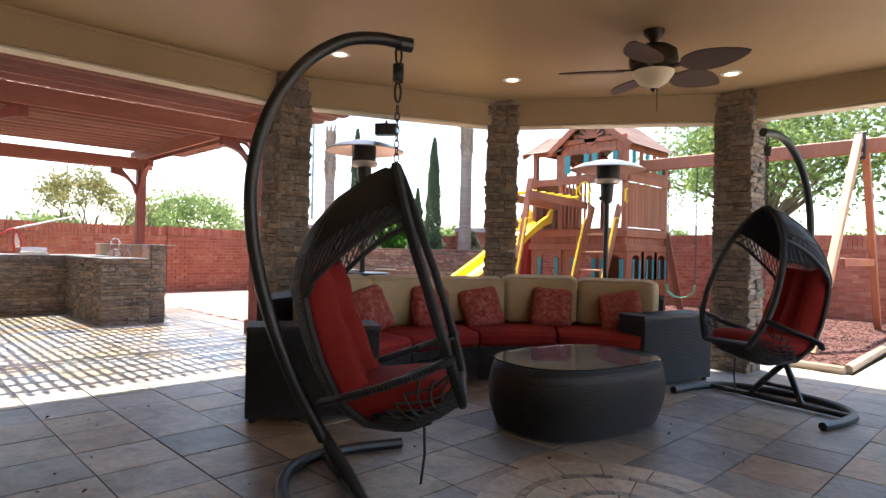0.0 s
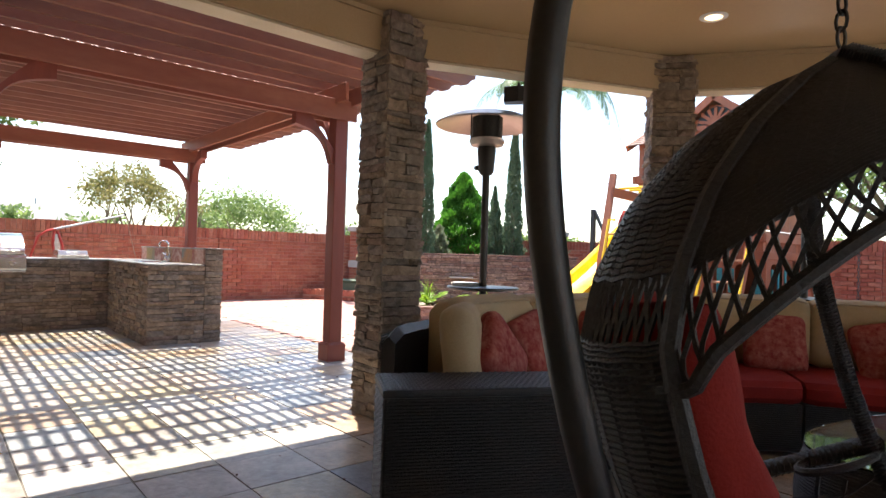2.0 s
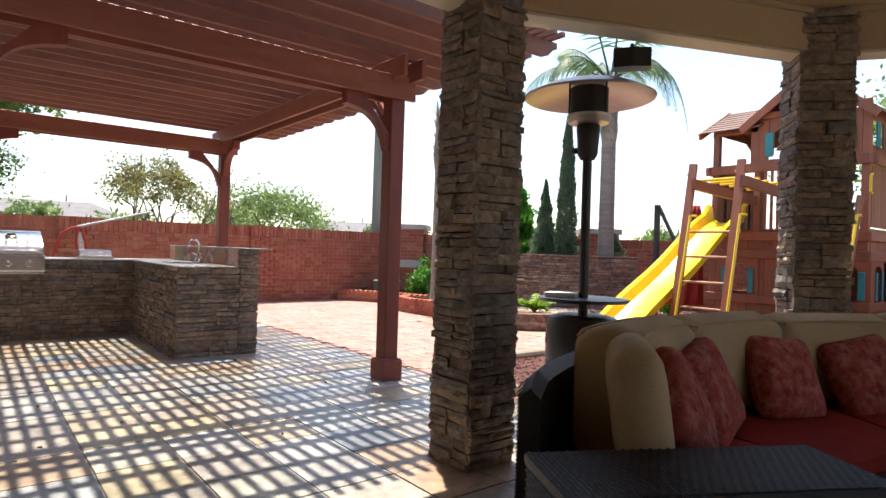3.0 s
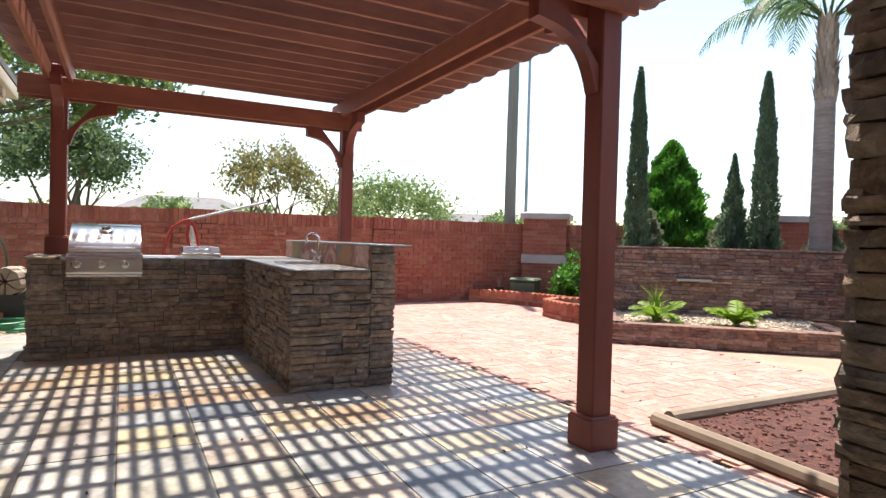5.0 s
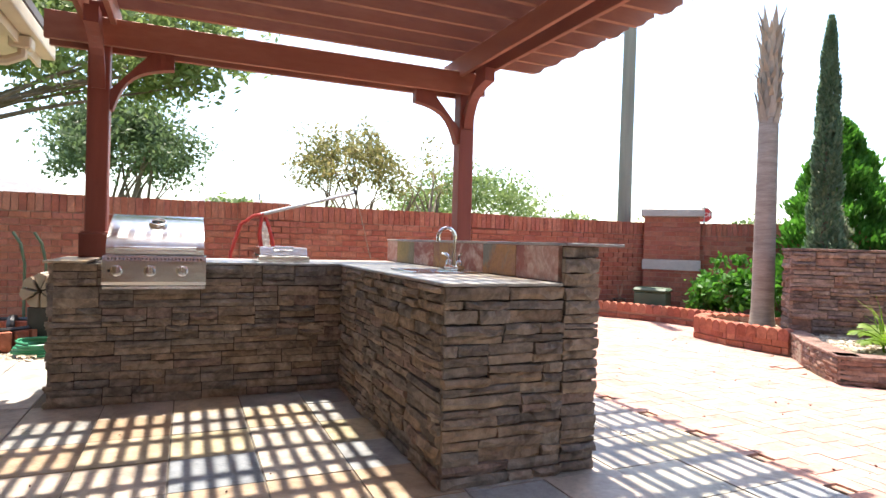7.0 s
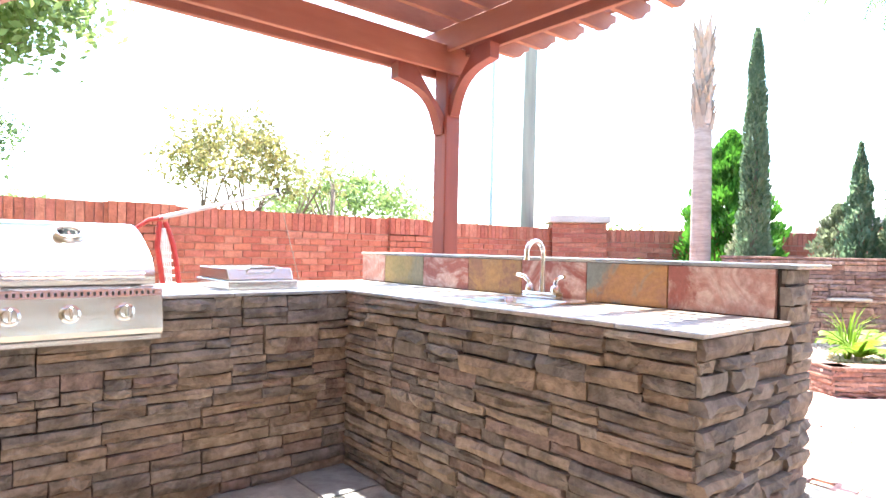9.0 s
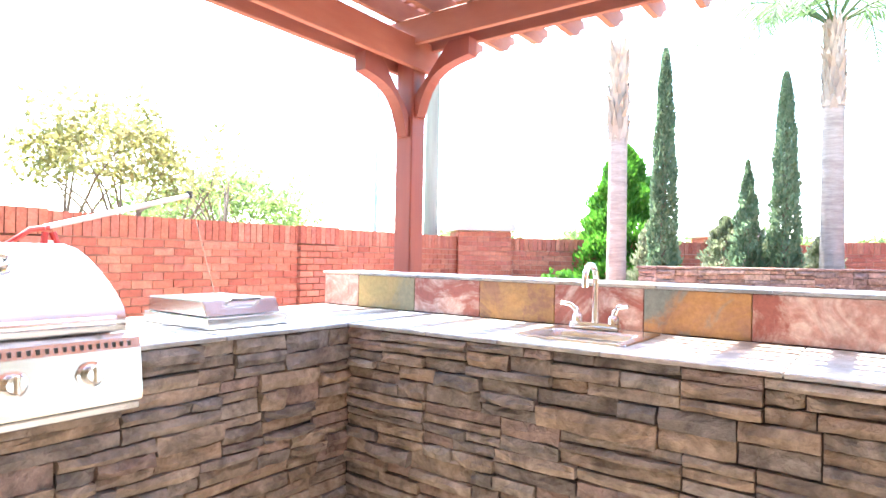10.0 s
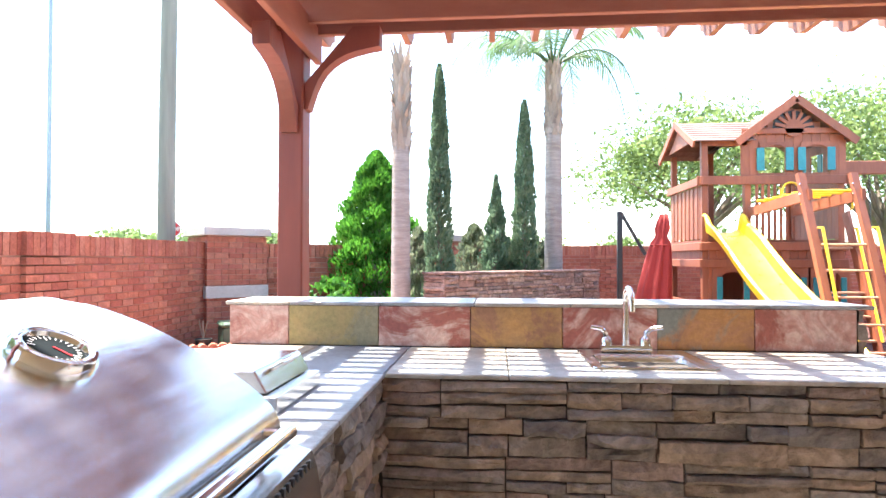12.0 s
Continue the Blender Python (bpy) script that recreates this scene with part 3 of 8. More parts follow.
# ---- ledgestone pieces ----
def stone_mesh(k):
    """One split-faced stone, unit length and height; face on -y."""
    rng = random.Random(100 + k)
    b = bmesh.new()
    nx, nz = 4, 2
    grid = []
    for j in range(nz + 1):
        row = []
        for i in range(nx + 1):
            edge = i in (0, nx) or j in (0, nz)
            y = -1.0 + rng.uniform(-0.2, 0.3) + (0.22 if edge else 0)
            row.append(b.verts.new((i / nx + (rng.uniform(-0.04, 0.04) if 0 < i < nx else 0), y, j / nz + (rng.uniform(-0.1, 0.1) if 0 < j < nz else rng.uniform(-0.09, 0.05)))))
        grid.append(row)
    for j in range(nz):
        for i in range(nx):
            b.faces.new((grid[j][i], grid[j][i + 1], grid[j + 1][i + 1], grid[j + 1][i]))
    ring = grid[0] + [grid[j][nx] for j in range(1, nz + 1)] + grid[nz][::-1][1:] + [grid[j][0] for j in range(nz - 1, 0, -1)]
    back = [b.verts.new((q.co.x, 0.3, q.co.z)) for q in ring]
    for i in range(len(ring)):
        b.faces.new((ring[i], back[i], back[(i + 1) % len(ring)], ring[(i + 1) % len(ring)]))
    bmesh.ops.recalc_face_normals(b, faces=b.faces[:])
    me = bpy.data.meshes.new("stone")
    b.to_mesh(me)
    b.free()
    return me


STONES = {}


def stone_set(mat):
    if mat.name not in STONES:
        STONES[mat.name] = [stone_mesh(k) for k in range(14)]
        for me in STONES[mat.name]:
            me.materials.append(mat)
    return STONES[mat.name]


def ledge_layout(length, height, rng, hmin=0.085, hmax=0.14, lmin=0.14, lmax=0.42):
    """Bands of stacked stone: each band is cut into lengths, each length into one to three uneven courses."""
    z = 0.0
    while z < height - 0.012:
        h = rng.uniform(hmin, hmax)
        if height - z - h < 0.07:
            h = height - z
        x = 0.0
        while x < length - 0.01:
            L = rng.uniform(lmin, lmax)
            if length - x - L < 0.1:
                L = length - x
            n = rng.choice((2, 3, 3)) if h > 0.11 else 2
            cuts = [0.0] + [(k + rng.uniform(-0.2, 0.2)) / n for k in range(1, n)] + [1.0]
            for c0, c1 in zip(cuts, cuts[1:]):
                if L > 0.22 and rng.random() < 0.3:
                    f = rng.uniform(0.28, 0.72)
                    yield x, z + h * c0, L * f, h * (c1 - c0)
                    yield x + L * f, z + h * c0, L * (1 - f), h * (c1 - c0)
                else:
                    yield x, z + h * c0, L, h * (c1 - c0)
            x += L
        z += h


def ledge_face(parent, origin, angle, length, height, mat, seed, thick=0.028, name="stone", **kw):
    """Stones on a face that starts at origin, runs along angle and looks to the right of its run."""
    rng = random.Random(seed)
    lib = stone_set(mat)
    base = Matrix.Translation(origin) @ Matrix.Rotation(radians(angle), 4, "Z")
    n = 0
    for x, z, L, h in ledge_layout(length, height, rng, **kw):
        ob = new(name, rng.choice(lib))
        d = thick * rng.uniform(0.45, 1.6)
        m = Matrix.Translation((x + 0.003, 0, z + 0.003)) @ Matrix.Rotation(radians(rng.uniform(-0.9, 0.9)), 4, "Y") @ Matrix.Diagonal((L - 0.006, d, h - 0.006, 1))
        ob.parent = parent
        ob.matrix_local = base @ m
        n += 1
    return n


def column(name, cx, cy, ang, half, h, seed):
    t = thing(name, "square patio column clad in brown stacked ledgestone", "column", pose(cx, cy, 0, 0, 0, ang), "patio columns")
    hh = half - 0.025
    part("core", box_bm(-hh, hh, -hh, hh, 0, h), MORTAR_DARK, t)
    for k in range(4):
        q = Matrix.Rotation(radians(90 * k), 4, "Z") @ Vector((-half + 0.004, -hh, 0))
        ledge_face(t, q, 90 * k, 2 * half - 0.012, h, LEDGE, seed + k, 0.03, hmin=0.11, hmax=0.17, lmin=0.14, lmax=0.3)
    return t

# ---- outdoor kitchen ----
CX0, CXI, CX1 = -10.61, -9.80, -7.92
CY0, CYI, CYB, CY1 = 0.62, 2.41, 3.02, 3.24
CH, BH = 0.90, 1.09


def counter():
    t = thing("kitchen_counter", "L-shaped outdoor kitchen counter faced with brown stacked ledgestone", "counter")
    part("core", prism_bm([(CX0, CY0 + 0.03), (CXI - 0.03, CY0 + 0.03), (CXI - 0.03, CYI + 0.03), (CX1 - 0.03, CYI + 0.03), (CX1 - 0.03, CY1 - 0.02), (CX0, CY1 - 0.02)], 0, CH - 0.02), MORTAR_DARK, t)
    part("bar_core", box_bm(CX0, CX1 - 0.03, CYB + 0.03, CY1 - 0.02, CH - 0.02, BH - 0.016), MORTAR_DARK, t)
    hf = CH - 0.016
    ledge_face(t, Vector((CXI - 0.03, CY0 + 0.01, 0)), 90, CYI - CY0 + 0.015, hf, LEDGE, 11)
    ledge_face(t, Vector((CXI - 0.01, CYI + 0.03, 0)), 0, CX1 - CXI - 0.01, hf, LEDGE, 12, 0.03)
    ledge_face(t, Vector((CX1 - 0.03, CYI + 0.01, 0)), 90, CYB - CYI, hf, LEDGE, 13, 0.034)
    ledge_face(t, Vector((CX1 - 0.03, CYB + 0.012, 0)), 90, CY1 - CYB - 0.02, BH - 0.018, LEDGE, 14, 0.03, lmin=0.1, lmax=0.22)
    ledge_face(t, Vector((CX0, CY0 + 0.03, 0)), 0, CXI - CX0, hf, LEDGE, 15)
    return t


counter()


def slab_tiles(name, label, z, h, cells, mat, lip):
    t = thing(name, label, "countertop")
    for k, (x0, x1, y0, y1) in enumerate(cells):
        part("tile", box_bm(x0 + 0.0015, x1 - 0.0015, y0 + 0.0015, y1 - 0.0015, z - h, z, 0.003), mat, t)
    return t


# sink cut-out between tiles
SX0, SX1, SY0, SY1 = -9.07, -8.70, 2.57, 2.86
cells = []
xs = [CX0, -10.2, CXI - 0.0, -9.39, SX0, SX1, -8.2, CX1 + 0.004]
for a, b in zip(xs[2:], xs[3:]):
    if a == SX0:
        cells += [(a, b, CYI - 0.004, SY0), (a, b, SY1, CYB)]
    else:
        cells += [(a, b, CYI - 0.004, CYB)]
ys = [CY0 - 0.02, 0.83, 1.5, 1.83, CYI - 0.004, CYB]
for a, b in zip(ys, ys[1:]):
    if a == 0.83:
        cells += [(CX0, CX0 + 0.15, a, b)]
    else:
        cells += [(CX0, -10.2, a, b), (-10.2, CXI + (0.004 if b < CYI else 0), a, b)]
slab_tiles("countertop", "brown slate tile worktop of the outdoor kitchen", CH, 0.015, cells, SLATE, 0.0)
step = 0.406
bar_cells, x = [], CX1 + 0.02
while x > CX0 + 0.05:
    bar_cells.append((max(CX0 - 0.02, x - step), x, CYB - 0.003, 3.36))
    x -= step
slab_tiles("bar_counter", "dark slate raised bar top overhanging the back", BH, 0.015, bar_cells, SLATE, 0.0)


def backsplash():
    t = thing("backsplash", "row of multicoloured slate tiles below the bar top", "backsplash")
    joints = [CX0, -10.34, -9.94, -9.54, -9.15, -8.76, -8.37, CX1 - 0.05]
    kinds = [SLATE_PINK, SLATE_OLIVE, SLATE_PINK, SLATE_ORANGE, SLATE_PINK, SLATE_TEAL, SLATE_PINK]
    for x0, x1, m in zip(joints, joints[1:], kinds):
        part("tile", box_bm(x0 + 0.0015, x1 - 0.0015, CYB, CYB + 0.025, CH + 0.002, BH - 0.017, 0.002), m, t)


backsplash()

# ---- soft furnishing helpers ----
def pillow_bm(w, d, h, e=0.35, nu=20, nv=10):
    """Rounded cushion w x d x h centred on the origin, puffed in the middle."""
    b = bmesh.new()
    sg = lambda c, k: math.copysign(abs(c) ** k, c)
    rows = []
    for j in range(nv + 1):
        ph = -math.pi / 2 + math.pi * j / nv
        row = []
        for i in range(nu):
            th = 2 * math.pi * i / nu
            r = sg(math.cos(ph), 0.55)
            row.append(b.verts.new((w / 2 * sg(math.cos(th), e) * r, d / 2 * sg(math.sin(th), e) * r, h / 2 * sg(math.sin(ph), 0.75))))
        rows.append(row)
    for j in range(nv):
        for i in range(nu):
            q = (rows[j][i], rows[j][(i + 1) % nu], rows[j + 1][(i + 1) % nu], rows[j + 1][i])
            b.faces.new(q)
    bmesh.ops.remove_doubles(b, verts=b.verts[:], dist=1e-5)
    return b


def scatter_throw_pillow(label, size):
    t = thing("throw_pillow", label, "pillow", None, "throw pillows on the sofa")
    b = pillow_bm(size, size, 0.15, 0.28)
    for q in b.verts:
        k = abs(q.co.x) * abs(q.co.y) / (size * size / 4)
        q.co.x *= 1 + 0.06 * k
        q.co.y *= 1 + 0.06 * k
    part("cover", b, PAISLEY, t, smooth="all")
    part("piping", tube_bm([(size * 0.5 * math.copysign(abs(math.cos(a)) ** 0.28, math.cos(a)), size * 0.5 * math.copysign(abs(math.sin(a)) ** 0.28, math.sin(a)), 0) for a in [2 * math.pi * k / 32 for k in range(32)]], 0.006, 5, True), PAISLEY, t)
    return t


# ---- curved sectional sofa ----
SC, A0, A1 = Vector((-1.25, 3.3, 0)), 101.0, 213.0
RI, RO = 1.34, 2.18


def polar(r, a, z=0.0):
    return Vector((SC.x + r * math.cos(radians(a)), SC.y + r * math.sin(radians(a)), z))


def arc_block(r0, r1, a0, a1, z0, z1, n=10, puff=0.0, rnd=0.0):
    """A curved block; rnd rounds its section, puff swells its top."""
    b = bmesh.new()
    prof = [(r0 + rnd, z0), (r1 - rnd, z0), (r1, z0 + rnd), (r1, z1 - rnd), (r1 - rnd, z1), ((r0 + r1) / 2, z1 + puff), (r0 + rnd, z1), (r0, z1 - rnd), (r0, z0 + rnd)] if rnd else [(r0, z0), (r1, z0), (r1, z1), (r0, z1)]
    rings = []
    for k in range(n + 1):
        u = k / n
        a = a0 + (a1 - a0) * u
        s = 1.0
        if rnd and k in (0, n):
            s = 0.9
        cr, cz = (r0 + r1) / 2, (z0 + z1) / 2
        rings.append([b.verts.new(polar(cr + (r - cr) * s, a, cz + (z - cz) * s)) for r, z in prof])
    m = len(prof)
    for q, w in zip(rings, rings[1:]):
        for i in range(m):
            b.faces.new((q[i], q[(i + 1) % m], w[(i + 1) % m], w[i]))
    b.faces.new(rings[0][::-1]); b.faces.new(rings[-1])
    return b


def wicker_band(r, a0, a1, z0, z1, pitch=0.012):
    """Raised horizontal strands of woven wicker on a curved face."""
    b = bmesh.new()
    z = z0
    while z < z1:
        tube_bm([polar(r, a0 + (a1 - a0) * k / 16, z) for k in range(17)], 0.0045, 4, bm=b, cap=False)
        z += pitch
    return b


def sofa():
    t = thing("sectional_sofa", "curved black wicker sectional sofa on the slate patio", "sofa")
    n = 4
    for k in range(n):
        a0, a1 = A0 + (A1 - A0) * k / n + 0.3, A0 + (A1 - A0) * (k + 1) / n - 0.3
        body = part("base", arc_block(RI + 0.04, RO - 0.06, a0, a1, 0.03, 0.3), WICKER, t)
        part("weave", wicker_band(RI + 0.04, a0, a1, 0.05, 0.3), WICKER, body)
        back = part("backrest", arc_block(RO - 0.07, RO, a0, a1, 0.03, 0.75, 10, 0.01, 0.025), WICKER, t)
        part("weave", wicker_band(RO, a0, a1, 0.05, 0.73), WICKER, back)
    n = 4
    for k in range(n):
        a0, a1 = A0 + (A1 - A0) * k / n + 0.4, A0 + (A1 - A0) * (k + 1) / n - 0.4
        c = thing("seat_cushion", "deep red fabric seat cushion on the wicker sofa", "cushion", None, "seat cushions")
        part("cover", arc_block(RI, RO - 0.1, a0, a1, 0.302, 0.43, 12, 0.02, 0.035), RED_FAB, c, smooth=True)
        part("piping", tube_bm([polar(RI + 0.004, a0 + (a1 - a0) * (0.03 + 0.94 * j / 12), 0.395) for j in range(13)], 0.006, 5), RED_FAB, c)
    n = 5
    for k in range(n):
        a0, a1 = A0 + 1 + (A1 - A0 - 9) * k / n + 0.12, A0 + 1 + (A1 - A0 - 9) * (k + 1) / n - 0.12
        c = thing("back_cushion", "tan fabric back cushion leaning on the wicker sofa", "cushion", None, "back cushions")
        b = arc_block(RO - 0.34, RO - 0.1, a0, a1, 0.445, 0.855 + 0.012 * math.sin(k * 2.1), 12, 0.025, 0.035)
        part("cover", b, TAN_FAB, c, smooth="all")
        top = 0.852 + 0.012 * math.sin(k * 2.1)
        for r in (RO - 0.322, RO - 0.118):
            part("piping", tube_bm([polar(r, a0 + (a1 - a0) * (0.02 + 0.96 * j / 12), top - (0.012 if j in (0, 12) else 0.0)) for j in range(13)], 0.007, 5), TAN_FAB, c)
    # loose cushion standing on end at the open arm
    c = thing("back_cushion", "tan fabric cushion standing on end against the sofa arm", "cushion", None, "back cushions")
    b = pillow_bm(0.42, 0.44, 0.17, 0.2)
    m = Matrix.Translation(polar(RO - 0.33, A1 - 5.5, 0.655)) @ Matrix.Rotation(radians(A1 - 90 + 6), 4, "Z") @ Matrix.Rotation(radians(82), 4, "X")
    b.transform(m)
    part("cover", b, TAN_FAB, c, smooth="all")
    proto = None
    for a, r, turn, tilt, z in ((A1 - 11, 1.73, 38, 70, 0.60), (A1 - 25, 1.76, 12, 68, 0.61), (A1 - 46, 1.77, -6, 66, 0.60), (A1 - 62, 1.77, 10, 64, 0.59), (A0 + 29, 1.77, -4, 66, 0.60), (A0 + 9, 1.75, 14, 64, 0.59)):
        m = Matrix.Translation(polar(r, a, z)) @ Matrix.Rotation(radians(a - 90), 4, "Z") @ Matrix.Rotation(radians(tilt), 4, "X") @ Matrix.Rotation(radians(turn), 4, "Z")
        if proto is None:
            proto = scatter_throw_pillow("square red paisley throw pillow leaning on tan cushions", 0.36)
            proto.matrix_world = m
        else:
            copy_thing(proto, m)


sofa()


def weave_panel(w, h, pitch=0.012):
    """Woven wicker relief on an upright rectangle in the xz plane, proud to -y."""
    b = bmesh.new()
    z = 0.008
    k = 0
    while z < h:
        n = max(2, int(w / 0.03))
        tube_bm([(w * i / n, 0.001 - 0.0035 * ((i + k) % 2), z) for i in range(n + 1)], 0.0052, 4, bm=b, cap=False)
        z += pitch
        k += 1
    return b


def console(corner, ang, w, d, h, label):
    t = thing("side_console", label, "side table", Matrix.Translation(corner) @ Matrix.Rotation(radians(ang), 4, "Z"), "wicker consoles")
    body = part("body", box_bm(0, w, 0, d, 0.03, h - 0.03, 0.012, 2), WICKER, t)
    part("top", box_bm(-0.006, w + 0.006, -0.006, d + 0.006, h - 0.03, h, 0.01, 2), WICKER, t)
    for k, (px, py, a, L) in enumerate(((0, 0, 0, w), (w, 0, 90, d), (w, d, 180, w), (0, d, 270, d))):
        b = weave_panel(L - 0.02, h - 0.07)
        b.transform(Matrix.Translation((px, py, 0.035)) @ Matrix.Rotation(radians(a), 4, "Z") @ Matrix.Translation((0.01, 0, 0)))
        part("weave", b, WICKER, body)
    tw = bmesh.new()
    n = int(w / 0.013)
    for i in range(n):
        x = w * (i + 0.5) / n
        m = max(2, int(d / 0.022))
        tube_bm([(x, d * j / m, h - 0.001 + 0.0028 * ((i + j) % 2)) for j in range(m + 1)], 0.0062, 4, bm=tw, cap=False, flat=0.5)
    part("top_weave", tw, WICKER, t)
    for x in (0.04, w - 0.04):
        for y in (0.04, d - 0.04):
            part("foot", lathe_bm([(0.02, 0), (0.022, 0.03)], 8, None, x, y), DARKPLASTIC, t)


console(Vector((-2.655, 1.84, 0)), 61.0, 0.825, 0.3, 0.6, "low black wicker console ending the sectional sofa")
console(Vector((-1.50, 4.70, 0)), 77.0, 0.88, 0.27, 0.6, "black wicker console at the far end of the sofa")


def coffee_table():
    t = thing("coffee_table", "oval black wicker coffee table with a clear glass top", "table", pose(-1.33, 3.47, 0, 0, 0, 80))
    n = 48
    def ring(a, bb, z):
        return [(a * math.copysign(abs(math.cos(q)) ** 0.72, math.cos(q)), bb * math.copysign(abs(math.sin(q)) ** 0.72, math.sin(q)), z) for q in [2 * math.pi * k / n for k in range(n)]]
    b = bmesh.new()
    rows = [[b.verts.new(p) for p in ring(a, c, z)] for a, c, z in ((0.54, 0.35, 0.02), (0.585, 0.395, 0.15), (0.6, 0.41, 0.27), (0.585, 0.395, 0.38), (0.56, 0.37, 0.425))]
    for r0, r1 in zip(rows, rows[1:]):
        for k in range(n):
            b.faces.new((r0[k], r0[(k + 1) % n], r1[(k + 1) % n], r1[k]))
    b.faces.new(rows[0][::-1]); b.faces.new(rows[-1])
    body = part("body", b, WICKER, t, smooth=True)
    w = bmesh.new()
    for k in range(37):
        z = 0.03 + 0.39 * k / 36
        s = math.sin(math.pi * (z - 0.02) / 0.46)
        tube_bm([Vector(p) + Vector((0, 0, 0)) for p in ring(0.545 + 0.055 * s, 0.355 + 0.055 * s, z)], 0.0045, 4, True, w)
    part("weave", w, WICKER, body)
    g = bmesh.new()
    lo, hi = [g.verts.new(p) for p in ring(0.575, 0.385, 0.43)], [g.verts.new(p) for p in ring(0.575, 0.385, 0.438)]
    g.faces.new(lo[::-1]); g.faces.new(hi)
    for k in range(n):
        g.faces.new((lo[k], lo[(k + 1) % n], hi[(k + 1) % n], hi[k]))
    part("glass_top", g, GLASS, t, "clear glass table top")


coffee_table()


# ---- hanging egg chairs ----
SP = [(0.0, 0.0), (-0.14, -0.06), (-0.275, -0.155), (-0.385, -0.28), (-0.45, -0.42), (-0.475, -0.56), (-0.42, -0.74), (-0.35, -0.9), (-0.26, -1.05), (-0.12, -1.14), (0.06, -1.15), (0.22, -1.09), (0.34, -1.0)]
RM = [(0.0, 0.0), (0.02, -0.05), (0.045, -0.12), (0.07, -0.2), (0.1, -0.28), (0.13, -0.37), (0.165, -0.46), (0.2, -0.56), (0.235, -0.66), (0.265, -0.75), (0.295, -0.84), (0.32, -0.92), (0.34, -1.0)]
WD = [0.02, 0.12, 0.2, 0.26, 0.305, 0.34, 0.365, 0.38, 0.385, 0.375, 0.35, 0.3, 0.24]


def shell_point(u, v):
    x = u * (len(SP) - 1)
    i = min(int(x), len(SP) - 2)
    f = x - i
    lerp = lambda p, q: p + (q - p) * f
    sx, sz = lerp(SP[i][0], SP[i + 1][0]), lerp(SP[i][1], SP[i + 1][1])
    rx, rz = lerp(RM[i][0], RM[i + 1][0]), lerp(RM[i][1], RM[i + 1][1])
    w = lerp(WD[i], WD[i + 1])
    c, s = math.cos(math.pi / 2 * v), math.sin(math.pi / 2 * v)
    c = max(0.0, c) ** (0.42 + 0.45 * max(0.0, 1 - u / 0.75) ** 1.5)
    return Vector(((rx + (sx - rx) * c) * 0.95, w * s * 0.95, rz + (sz - rz) * c))


